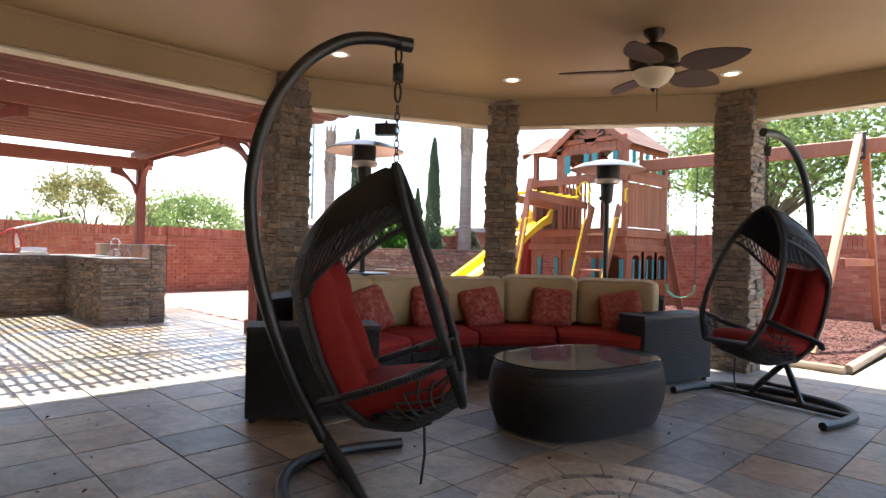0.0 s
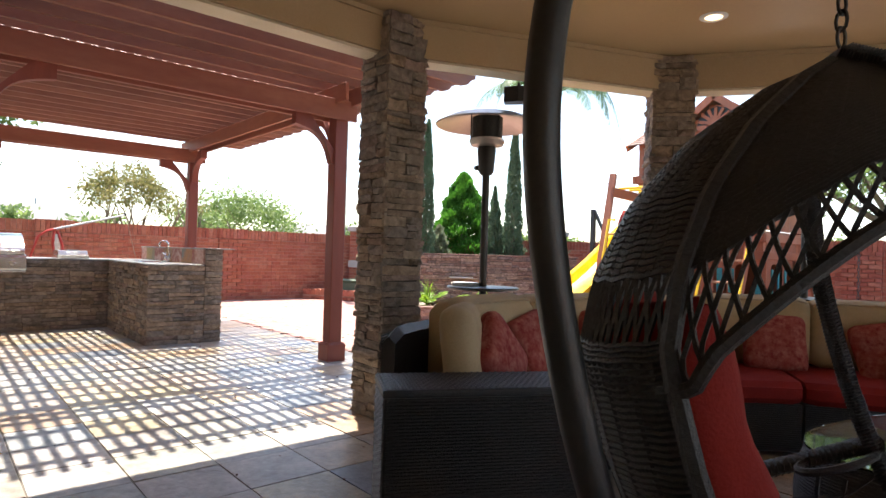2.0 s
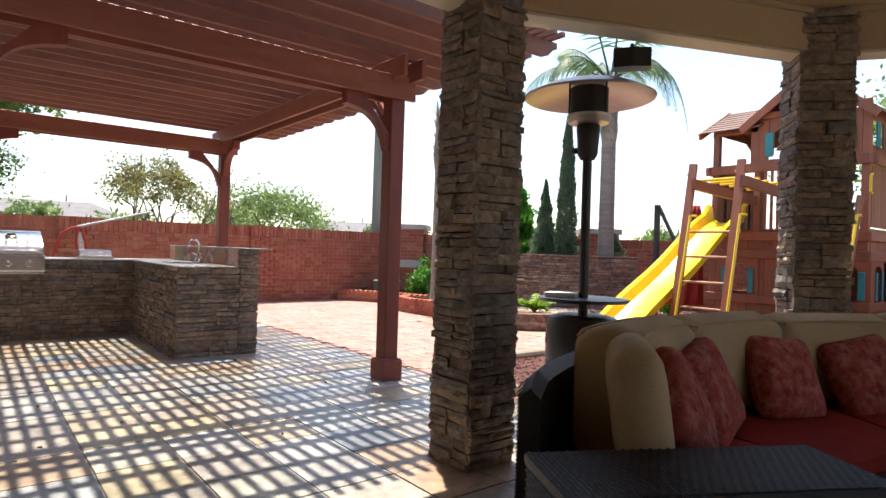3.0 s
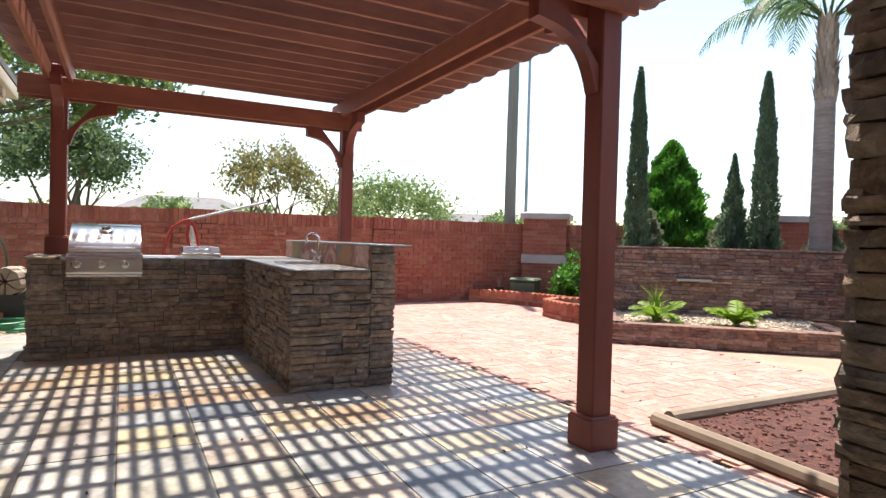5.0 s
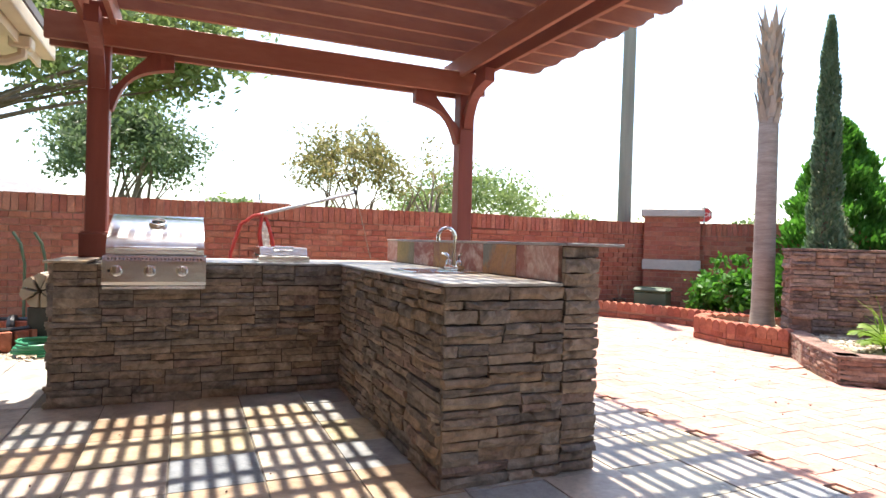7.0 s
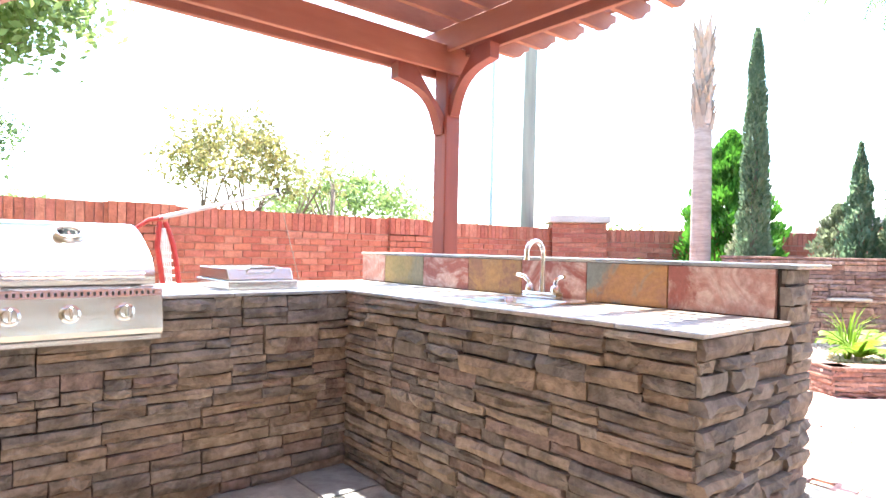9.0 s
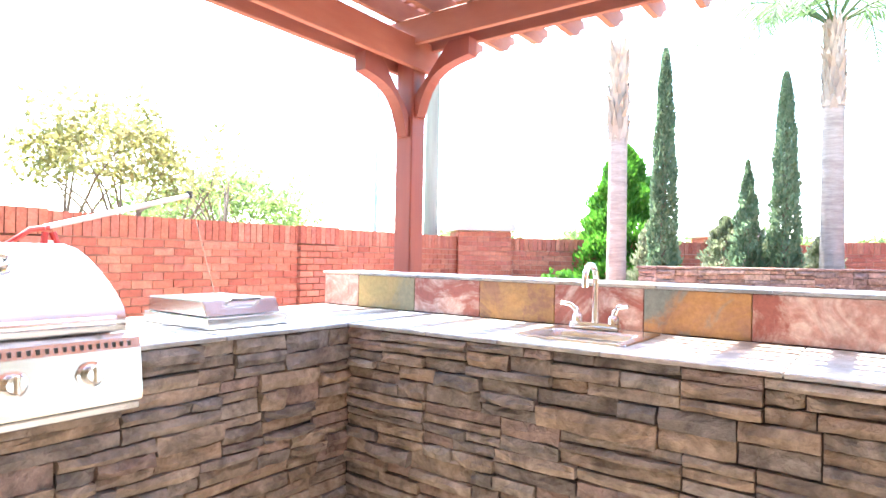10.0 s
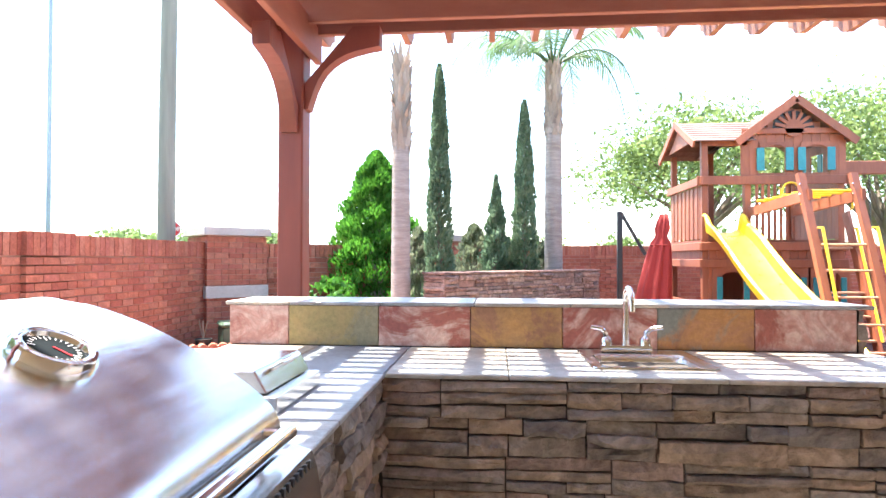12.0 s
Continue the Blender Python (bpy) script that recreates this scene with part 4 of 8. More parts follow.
def swing_chair(m, label, turn):
    t = thing("hanging_chair", label, "hanging chair", m, "hanging egg chairs")
    H = 1.47
    RB = Matrix.Rotation(radians(turn), 4, "Z")
    hang = Vector((0, 0, H))
    S = lambda u, v: shell_point(u, v) + hang
    edge = lambda v: 0.29 + 0.15 * min(1.0, 2.2 * (1 - abs(v)))
    basket = part("basket_frame", tube_bm([S(k / 36, -1) for k in range(37)] + [S(1 - k / 36, 1) for k in range(1, 37)], 0.02, 8, True), WICKER, t, smooth=True, matrix=RB)
    wrap = bmesh.new()
    for side in (-1, 1):
        for k in range(150):
            p, q = S(k / 150, side), S((k + 1) / 150, side)
            d = (q - p).normalized()
            x = d.cross(Vector((0, 1, 0))).normalized()
            y = d.cross(x)
            tube_bm([p + (x * math.cos(g_) + y * math.sin(g_)) * 0.021 + d * 0.005 * g_ / 3 for g_ in [2 * math.pi * i / 6 for i in range(6)]], 0.0035, 3, True, wrap)
    part("rim_wrapping", wrap, WICKER, basket)
    for v in (-0.5, 0.5):
        part("rib", tube_bm([S(0.03 + 0.87 * k / 30, v) for k in range(31)], 0.016, 7), WICKER, basket, smooth=True)
    for side in (-1, 1):
        part("hood_edge", tube_bm([S(edge(v), v) for v in [side * (0.45 + 0.55 * k / 16) for k in range(17)]], 0.013, 7), WICKER, basket, smooth=True)
        arm = [Vector((-0.25, side * 0.27, -1.0)), Vector((-0.14, side * 0.37, -0.955)), Vector((0.0, side * 0.405, -0.905)), Vector((0.14, side * 0.395, -0.855)), Vector((0.24, side * 0.37, -0.81)), Vector((0.285, side * 0.345, -0.79))]
        curve = []
        for i in range(len(arm) - 1):
            for k in range(5):
                curve.append(arm[i].lerp(arm[i + 1], k / 5) + hang)
        curve.append(arm[-1] + hang)
        rest = part("armrest", tube_bm(curve, 0.026, 8, flat=0.6), WICKER, basket, smooth=True)
        loop = [Vector((0.19 + 0.085 * math.cos(g_), side * (0.345 + 0.045 * math.sin(g_)), -0.835 + 0.03 * math.cos(g_))) + hang for g_ in [2 * math.pi * k / 18 for k in range(18)]]
        part("arm_loop", tube_bm(loop, 0.01, 6, True), WICKER, rest, smooth=True)
        aw = bmesh.new()
        for k in range(48):
            p = curve[0].lerp(curve[1], 0) if k == 0 else curve[min(len(curve) - 2, int(k / 48 * (len(curve) - 1)))].lerp(curve[min(len(curve) - 1, int(k / 48 * (len(curve) - 1)) + 1)], k / 48 * (len(curve) - 1) % 1)
            tube_bm([p + Vector((0, 0.027 * math.cos(g_), 0.0175 * math.sin(g_))) for g_ in [2 * math.pi * i / 8 for i in range(8)]], 0.0035, 3, True, aw)
        part("arm_wrapping", aw, WICKER, rest)
    # closely woven hood and back, open lattice along the hood's lower edge and round the seat
    hood = bmesh.new()
    for k in range(46):
        f = 0.03 + 0.72 * k / 45
        tube_bm([S(edge(v) * f + 0.003 * (i % 2), v) for i, v in [(i, -1 + 2 * i / 28) for i in range(29)]], 0.0062, 4, bm=hood, cap=False)
    for k in range(25):
        v = -0.96 + 1.92 * k / 24
        tube_bm([S(edge(v) * (0.05 + 0.7 * i / 10), v) for i in range(11)], 0.005, 4, bm=hood, cap=False)
    part("hood_weave", hood, WICKER, basket)
    lat = bmesh.new()
    for k in range(46):
        for sgn in (-1, 1):
            v0 = -1 + 2 * k / 45
            pts = [S(edge(v) * (0.74 + 0.26 * i / 5), v) for i, v in [(i, max(-1, min(1, v0 + sgn * 0.075 * i / 5))) for i in range(6)]]
            tube_bm(pts, 0.0048, 4, bm=lat, cap=False)
    part("hood_lattice", lat, WICKER, basket)
    back = bmesh.new()
    for k in range(96):
        u = 0.40 + 0.5 * k / 95
        tube_bm([S(u + 0.0015 * (i % 2), -0.5 + i / 14) for i in range(15)], 0.0062, 4, bm=back, cap=False)
    for k in range(9):
        v = -0.48 + 0.96 * k / 8
        tube_bm([S(0.4 + 0.5 * i / 14, v) for i in range(15)], 0.006, 4, bm=back, cap=False)
    part("back_weave", back, WICKER, basket)
    low = bmesh.new()
    n = 40
    for k in range(n):
        for sgn in (-1, 1):
            v0 = -1.3 + 2.6 * k / (n - 1)
            pts = [S(0.76 + 0.24 * i / 12, v0 + sgn * 0.3 * i / 12) for i in range(13) if -1.0 <= v0 + sgn * 0.3 * i / 12 <= 1.0]
            if len(pts) > 1:
                tube_bm(pts, 0.0055, 4, bm=low, cap=False)
    for k in range(9):
        tube_bm([S(0.89 + 0.11 * k / 9, -1 + 2 * i / 16) for i in range(17)], 0.006, 4, bm=low, cap=False)
    part("seat_weave", low, WICKER, basket)
    # cushions
    bc = bmesh.new()
    rows = []
    for j in range(23):
        u = 0.36 + 0.37 * j / 22
        row = []
        for i in range(19):
            v = -0.47 + 0.94 * i / 18
            p = shell_point(u, v) + hang
            lobes = abs(math.sin(math.pi * 3 * i / 18))
            soft = min(1.0, 6 * min(j / 22, 1 - j / 22, i / 18, 1 - i / 18))
            tuft = 0.75 + 0.25 * abs(math.sin(math.pi * 3 * j / 22))
            th = 0.03 + (0.085 + 0.055 * lobes * tuft) * soft ** 0.5
            row.append((p + Vector((0.02, 0, 0.0)), p + Vector((0.02 + th * 0.93, 0, th * 0.3))))
        rows.append(row)
    fa = [[bc.verts.new(q[1]) for q in r] for r in rows]
    fb = [[bc.verts.new(q[0]) for q in r] for r in rows]
    for j in range(22):
        for i in range(18):
            bc.faces.new((fa[j][i], fa[j][i + 1], fa[j + 1][i + 1], fa[j + 1][i]))
            bc.faces.new((fb[j][i], fb[j + 1][i], fb[j + 1][i + 1], fb[j][i + 1]))
    rim = lambda g: g[0] + [g[j][18] for j in range(1, 23)] + g[22][::-1][1:] + [g[j][0] for j in range(21, 0, -1)]
    ra, rb_ = rim(fa), rim(fb)
    for k in range(len(ra)):
        bc.faces.new((ra[k], rb_[k], rb_[(k + 1) % len(ra)], ra[(k + 1) % len(ra)]))
    part("back_cushion", bc, RED_FAB, t, "tufted deep red back cushion", smooth="all", matrix=RB)
    sc = pillow_bm(0.5, 0.56, 0.14, 0.5)
    sc.transform(Matrix.Translation(hang + Vector((0.05, 0, -0.985))) @ Matrix.Rotation(radians(-6), 4, "Y"))
    part("seat_cushion", sc, RED_FAB, t, "deep red seat cushion", smooth="all", matrix=RB)
    part("tie", tube_bm([hang + Vector((0.16, -0.1, -1.13)), hang + Vector((0.165, -0.1, -1.25)), hang + Vector((0.15, -0.1, -1.38))], 0.006, 5), DARKPLASTIC, t, matrix=RB)
    # chain, spring and hooks
    ch = bmesh.new()
    z = H + 0.02
    k = 0
    while z < H + 0.26:
        ring = [(0.011 * math.cos(a), 0.0, z + 0.02 + 0.02 * math.sin(a)) for a in [2 * math.pi * i / 10 for i in range(10)]]
        if k % 2:
            ring = [(0, x, zz) for x, _, zz in ring]
        tube_bm(ring, 0.0035, 5, True, ch)
        z += 0.031
        k += 1
    part("chain", ch, BLACKMETAL, t)
    part("hook", tube_bm([(0.014 * math.cos(a), 0, H + 0.335 + 0.045 * math.sin(a)) for a in [2 * math.pi * i / 14 for i in range(14)]], 0.0055, 6, True), BLACKMETAL, t)
    part("spring", tube_bm([(0.022 * math.cos(a), 0.022 * math.sin(a), H + 0.385 + 0.075 * a / (14 * math.pi)) for a in [14 * math.pi * i / 110 for i in range(111)]], 0.005, 5), BLACKMETAL, t)
    part("hook", tube_bm([(0.014 * math.cos(a), 0, H + 0.505 + 0.045 * math.sin(a)) for a in [2 * math.pi * i / 14 for i in range(14)]], 0.0055, 6, True), BLACKMETAL, t)
    # stand: curved pole behind the basket, bent base
    pole = [(-0.3, 0, 0.28), (-0.44, 0, 0.55), (-0.55, 0, 0.85), (-0.615, 0, 1.15), (-0.62, 0, 1.4), (-0.56, 0, 1.65), (-0.43, 0, 1.86), (-0.26, 0, 1.99), (-0.1, 0, 2.03), (0.03, 0, 2.025)]
    cur = []
    for i in range(len(pole) - 1):
        p0, p1, p2, p3 = (Vector(pole[max(0, min(len(pole) - 1, i + d))]) for d in (-1, 0, 1, 2))
        for k in range(5):
            f = k / 5
            cur.append(0.5 * ((2 * p1) + (p2 - p0) * f + (2 * p0 - 5 * p1 + 4 * p2 - p3) * f * f + (3 * p1 - p0 - 3 * p2 + p3) * f ** 3))
    cur.append(Vector(pole[-1]))
    st = part("stand", tube_bm(cur, 0.028, 10), BLACKMETAL, t, smooth=True)
    part("pole_cap", lathe_bm([(0.0, -0.03), (0.033, -0.028), (0.033, 0.03), (0.0, 0.032)], 12), BLACKMETAL, st, matrix=Matrix.Translation((0.03, 0, 2.025)) @ Matrix.Rotation(radians(90), 4, "Y"))
    part("hanger", tube_bm([(0, 0, 2.05), (0, 0, H + 0.53)], 0.008, 6), BLACKMETAL, st)
    for s in (-1, 1):
        part("leg", tube_bm([(-0.3, 0, 0.3), (-0.22 + 0.0, s * 0.11, 0.16), (-0.16, s * 0.2, 0.03)], 0.024, 8), BLACKMETAL, st, smooth=True)
    part("crossbar", tube_bm([(-0.2, -0.12, 0.13), (-0.2, 0.12, 0.13)], 0.016, 8), BLACKMETAL, st, smooth=True)
    arc = [(0.28, -0.56, 0.03), (0.05, -0.57, 0.03)] + [(-0.1 - 0.36 * math.cos(a), 0.55 * math.sin(a), 0.03) for a in [radians(-80 + 160 * k / 20) for k in range(21)]] + [(0.05, 0.57, 0.03), (0.28, 0.56, 0.03)]
    part("base", tube_bm(arc, 0.029, 9), BLACKMETAL, st, smooth=True)
    part("base_bar", tube_bm([(-0.16, -0.52, 0.03), (-0.16, 0.52, 0.03)], 0.022, 8), BLACKMETAL, st, smooth=True)
    return t


chair = swing_chair(pose(-1.26, 1.84, 0, 0, 0, 71), "black wicker hanging egg chair with tufted red cushions", -28)
swing_chair(pose(-0.68, 4.93, 0, 0, 0, 257), "black wicker hanging egg chair turned towards the coffee table", -20)


# ---- patio heaters ----
def heater(m):
    t = thing("patio_heater", "black mushroom patio heater with a round steel reflector", "patio heater", m, "patio heaters")
    part("tank_cover", lathe_bm([(0.0, 0.02), (0.225, 0.02), (0.23, 0.06), (0.23, 0.2), (0.222, 0.215), (0.23, 0.23), (0.23, 0.45), (0.222, 0.465), (0.23, 0.48), (0.23, 0.67), (0.21, 0.73), (0.16, 0.745), (0.0, 0.745)], 28), BLACKMETAL, t, "black steel tank housing with round vents", smooth=True)
    for k in range(14):
        a = 2 * math.pi * k / 14
        z = 0.32 + 0.26 * (k % 2)
        part("vent_hole", lathe_bm([(0.0, 0), (0.022, 0.0), (0.022, 0.004), (0, 0.004)], 10), DARKPLASTIC, t, matrix=Matrix.Rotation(a, 4, "Z") @ Matrix.Translation((0.229, 0, z)) @ Matrix.Rotation(radians(90), 4, "Y"))
    part("base", lathe_bm([(0.0, 0), (0.24, 0), (0.24, 0.018), (0, 0.02)], 24), BLACKMETAL, t)
    part("pole", lathe_bm([(0.03, 0.745), (0.03, 1.75)], 12), BLACKMETAL, t, smooth=True)
    part("table", lathe_bm([(0.0, 0.83), (0.27, 0.83), (0.285, 0.84), (0.28, 0.852), (0.0, 0.855)], 32), BLACKMETAL, t, "round black shelf", smooth=True)
    part("valve_box", lathe_bm([(0.045, 1.730), (0.062, 1.760), (0.075, 1.930), (0.07, 1.950), (0.0, 1.950)], 20), DARKPLASTIC, t, smooth=True)
    part("knob", lathe_bm([(0, 0), (0.022, 0), (0.02, 0.03), (0, 0.03)], 12), DARKPLASTIC, t, matrix=Matrix.Translation((-0.06, -0.03, 1.790)) @ Matrix.Rotation(radians(-90), 4, "Y"))
    part("burner_cup", lathe_bm([(0.06, 1.950), (0.125, 1.960), (0.14, 1.990), (0.135, 2.010), (0.1, 2.015)], 24), ALU, t, "perforated steel burner cup", smooth=True)
    part("burner_screen", lathe_bm([(0.11, 2.010), (0.12, 2.015), (0.12, 2.180), (0.0, 2.190)], 24), GRATE, t, smooth=True)
    for k in range(3):
        a = 2 * math.pi * k / 3
        part("stay", tube_bm([(0.13 * math.cos(a), 0.13 * math.sin(a), 1.990), (0.13 * math.cos(a), 0.13 * math.sin(a), 2.210)], 0.006, 6), BLACKMETAL, t)
    part("reflector", lathe_bm([(0.405, 2.115), (0.41, 2.125), (0.3, 2.180), (0.15, 2.220), (0.0, 2.230), (0.0, 2.218), (0.15, 2.208), (0.3, 2.168), (0.405, 2.115)], 40), ALU, t, "round steel heat reflector", smooth=True)
    return t


heater_1 = heater(pose(-4.25, 3.9, 0))
copy_thing(heater_1, pose(-2.70, 6.12, 0, 0, 0, 40) @ Matrix.Diagonal((1, 1, 0.965, 1)))


def paper_stack():
    t = thing("paper_stack", "small stack of white papers on the heater shelf", "papers", pose(-4.34, 3.80, 0.856, 0, 0, 25))
    for k in range(4):
        part("sheet", box_bm(-0.1 + 0.006 * (k % 2), 0.1, -0.07, 0.07 - 0.004 * k, 0.007 * k, 0.007 * k + 0.006, 0.002), WHITEPAINT, t)


paper_stack()


# ---- ceiling fan, lamps, speaker ----
def fan():
    t = thing("ceiling_fan", "bronze ceiling fan with five leaf-shaped blades and glass bowl", "ceiling fan", pose(-1.2, 4.15, -0.0))
    part("canopy", lathe_bm([(0.0, CEIL), (0.075, CEIL), (0.07, CEIL - 0.03), (0.03, CEIL - 0.07), (0.018, CEIL - 0.09), (0.018, CEIL - 0.13), (0, CEIL - 0.13)][::-1], 20), BRONZE, t, smooth=True)
    part("motor", lathe_bm([(0.0, CEIL - 0.11), (0.11, CEIL - 0.115), (0.16, CEIL - 0.15), (0.17, CEIL - 0.21), (0.165, CEIL - 0.25), (0.12, CEIL - 0.28), (0, CEIL - 0.28)][::-1], 28), BRONZE, t, smooth=True)
    part("bowl", lathe_bm([(0.0, CEIL - 0.41), (0.04, CEIL - 0.405), (0.1, CEIL - 0.37), (0.14, CEIL - 0.315), (0.145, CEIL - 0.295), (0.1, CEIL - 0.285), (0, CEIL - 0.283)], 28), BOWL, t, "frosted amber glass bowl", smooth=True)
    part("finial", lathe_bm([(0, CEIL - 0.44), (0.012, CEIL - 0.43), (0.02, CEIL - 0.412), (0, CEIL - 0.408)], 10), BRONZE, t, smooth=True)
    part("pull_chain", tube_bm([(0.03, 0, CEIL - 0.41), (0.03, 0.0, CEIL - 0.58)], 0.003, 5), BRONZE, t)
    for k in range(5):
        a = radians(71 + 72 * k)
        b = bmesh.new()
        n = 12
        up, lo = [], []
        for i in range(n + 1):
            x = 0.2 + 0.46 * i / n
            w = 0.125 * math.sin(math.pi * min(1.0, (i / n) ** 0.75 * 0.98 + 0.02)) ** 0.7 + 0.004
            up.append((x, w)); lo.append((x, -w))
        o = up + lo[::-1]
        prism_bm(o, -0.004, 0.004, b)
        blade = part("blade", b, BLADE, t, matrix=Matrix.Translation((0, 0, CEIL - 0.285)) @ Matrix.Rotation(a, 4, "Z") @ Matrix.Rotation(radians(-13), 4, "X"))
        part("blade_arm", bar_bm((-0.12, 0, 0.0), (0.06, 0, 0.0), 0.035, 0.012), BRONZE, blade, matrix=Matrix.Translation((0.2, 0, 0.008)))


fan()


def can_light(x, y):
    t = thing("recessed_light", "lit recessed ceiling downlight with white trim", "ceiling light", pose(x, y, 0), "recessed lights")
    part("trim_ring", lathe_bm([(0.055, CEIL - 0.001), (0.055, CEIL - 0.008), (0.075, CEIL - 0.01), (0.088, CEIL - 0.004), (0.088, CEIL - 0.001)], 28), WHITEPAINT, t, smooth=True)
    part("lamp", lathe_bm([(0.0, CEIL - 0.004), (0.054, CEIL - 0.003)], 20), CAN_LAMP, t)
    return t


cl = can_light(-3.32, 2.93)
for x, y in ((-2.72, 4.43), (-1.17, 5.53), (-1.4, 0.9), (0.9, 3.0)):
    copy_thing(cl, pose(x, y, 0))


def speaker():
    t = thing("outdoor_speaker", "small black outdoor speaker under the patio beam", "speaker", pose(-4.0, 3.98, 0, 0, 0, -52))
    part("cabinet", prism_bm([(-0.05, -0.11), (0.05, -0.11), (0.07, 0.0), (0.05, 0.11), (-0.05, 0.11)], 2.27, 2.385), DARKPLASTIC, t)
    part("bracket", tube_bm([(0, 0, 2.385), (0, 0, BEAM + 0.004)], 0.012, 8), DARKPLASTIC, t)


speaker()

# ---- built-in grill ----
def grill():
    y0, y1 = 0.93, 1.5
    t = thing("built_in_grill", "stainless steel built-in gas grill with domed lid and three knobs", "grill")
    part("firebox", box_bm(CX0 + 0.12, CXI + 0.0, y0 + 0.012, y1 - 0.012, 0.74, 0.935, 0.004), STEEL, t)
    prof = [(-9.82, 0.945), (-9.82, 0.985), (-9.845, 1.025), (-9.91, 1.073), (-10.0, 1.124), (-10.1, 1.168), (-10.21, 1.197), (-10.31, 1.183), (-10.36, 0.945)]
    b = bmesh.new()
    n = 30
    sm = []
    for i in range(len(prof) - 1):
        p0, p1, p2, p3 = (Vector((*prof[max(0, min(len(prof) - 1, i + d))], 0)) for d in (-1, 0, 1, 2))
        for k in range(5):
            f = k / 5
            sm.append(0.5 * ((2 * p1) + (p2 - p0) * f + (2 * p0 - 5 * p1 + 4 * p2 - p3) * f * f + (3 * p1 - p0 - 3 * p2 + p3) * f ** 3))
    sm.append(Vector((*prof[-1], 0)))
    A = [b.verts.new((p.x, y0, p.y)) for p in sm]
    B = [b.verts.new((p.x, y1, p.y)) for p in sm]
    for i in range(len(sm) - 1):
        b.faces.new((A[i], B[i], B[i + 1], A[i + 1]))
    b.faces.new(A); b.faces.new(B[::-1])
    lid = part("lid", b, STEEL, t, "domed brushed stainless lid", smooth=True)
    hb = tube_bm([(-9.785, y0 + 0.05, 0.985), (-9.785, y1 - 0.05, 0.985)], 0.014, 12)
    for yy in (y0 + 0.07, y1 - 0.07):
        tube_bm([(-9.785, yy, 0.985), (-9.82, yy, 0.985)], 0.009, 8, bm=hb)
    part("handle", hb, CHROME, lid, "polished bar handle", smooth=True)
    gm = Matrix.Translation((-10.035, (y0 + y1) / 2, 1.144)) @ Matrix.Rotation(radians(27), 4, "Y")
    part("thermometer", lathe_bm([(0.0, -0.01), (0.058, -0.01), (0.058, 0.012), (0.053, 0.021), (0.048, 0.022), (0.047, 0.017), (0.043, 0.017), (0.041, 0.02), (0.038, 0.012), (0.0, 0.012)], 36), CHROME, lid, "chrome-rimmed temperature gauge", smooth=True, matrix=gm)
    dial = part("dial", lathe_bm([(0.0, 0.0137), (0.0385, 0.0133)], 24), DIAL, lid, "dark gauge dial", matrix=gm)
    for k in range(21):
        g_ = radians(-45 + 270 * k / 20)
        r0 = 0.028 if k % 5 else 0.024
        part("tick", bar_bm((r0 * math.cos(g_), r0 * math.sin(g_), 0.0143), (0.034 * math.cos(g_), 0.034 * math.sin(g_), 0.0143), 0.0014, 0.0006), WHITEPAINT, dial)
    part("needle", bar_bm((-0.004, 0.0, 0), (0.024, 0.004, 0), 0.0024, 0.001), SIGNRED, dial, "red needle", matrix=Matrix.Translation((0, 0, 0.0152)))
    pf = bmesh.new()
    P = [(-9.80, 0.945), (-9.765, 0.935), (-9.755, 0.905), (-9.735, 0.775), (-9.74, 0.755), (-9.80, 0.755)]
    A = [pf.verts.new((x, y0 - 0.012, z)) for x, z in P]
    B = [pf.verts.new((x, y1 + 0.012, z)) for x, z in P]
    pf.faces.new(A); pf.faces.new(B[::-1])
    for i in range(len(P)):
        pf.faces.new((A[i], B[i], B[(i + 1) % len(P)], A[(i + 1) % len(P)]))
    pan = part("control_panel", pf, STEEL, t)
    part("drip_tray", box_bm(-9.80, -9.745, y0 - 0.01, y1 + 0.01, 0.727, 0.75, 0.004), STEEL, t)
    for k in range(26):
        y = y0 + 0.02 + k * (y1 - y0 - 0.04) / 25
        part("vent_slot", box_bm(-9.7635, -9.757, y - 0.004, y + 0.004, 0.912, 0.926), DARKPLASTIC, pan)
    for k in range(3):
        y = y0 + 0.07 + k * 0.185
        km = Matrix.Translation((-9.747, y, 0.845)) @ Matrix.Rotation(radians(82), 4, "Y")
        kn = part("knob", lathe_bm([(0.036, 0.0), (0.036, 0.006), (0.028, 0.008), (0.026, 0.034), (0.022, 0.04), (0.0, 0.041)], 20), CHROME, pan, "chrome control knob", smooth=True, matrix=km)
        part("grip", box_bm(-0.024, 0.024, -0.006, 0.006, 0.038, 0.05, 0.003), CHROME, kn)
    part("badge", box_bm(-9.749, -9.744, y0 + 0.02, y0 + 0.075, 0.838, 0.852), DARKPLASTIC, pan)


grill()


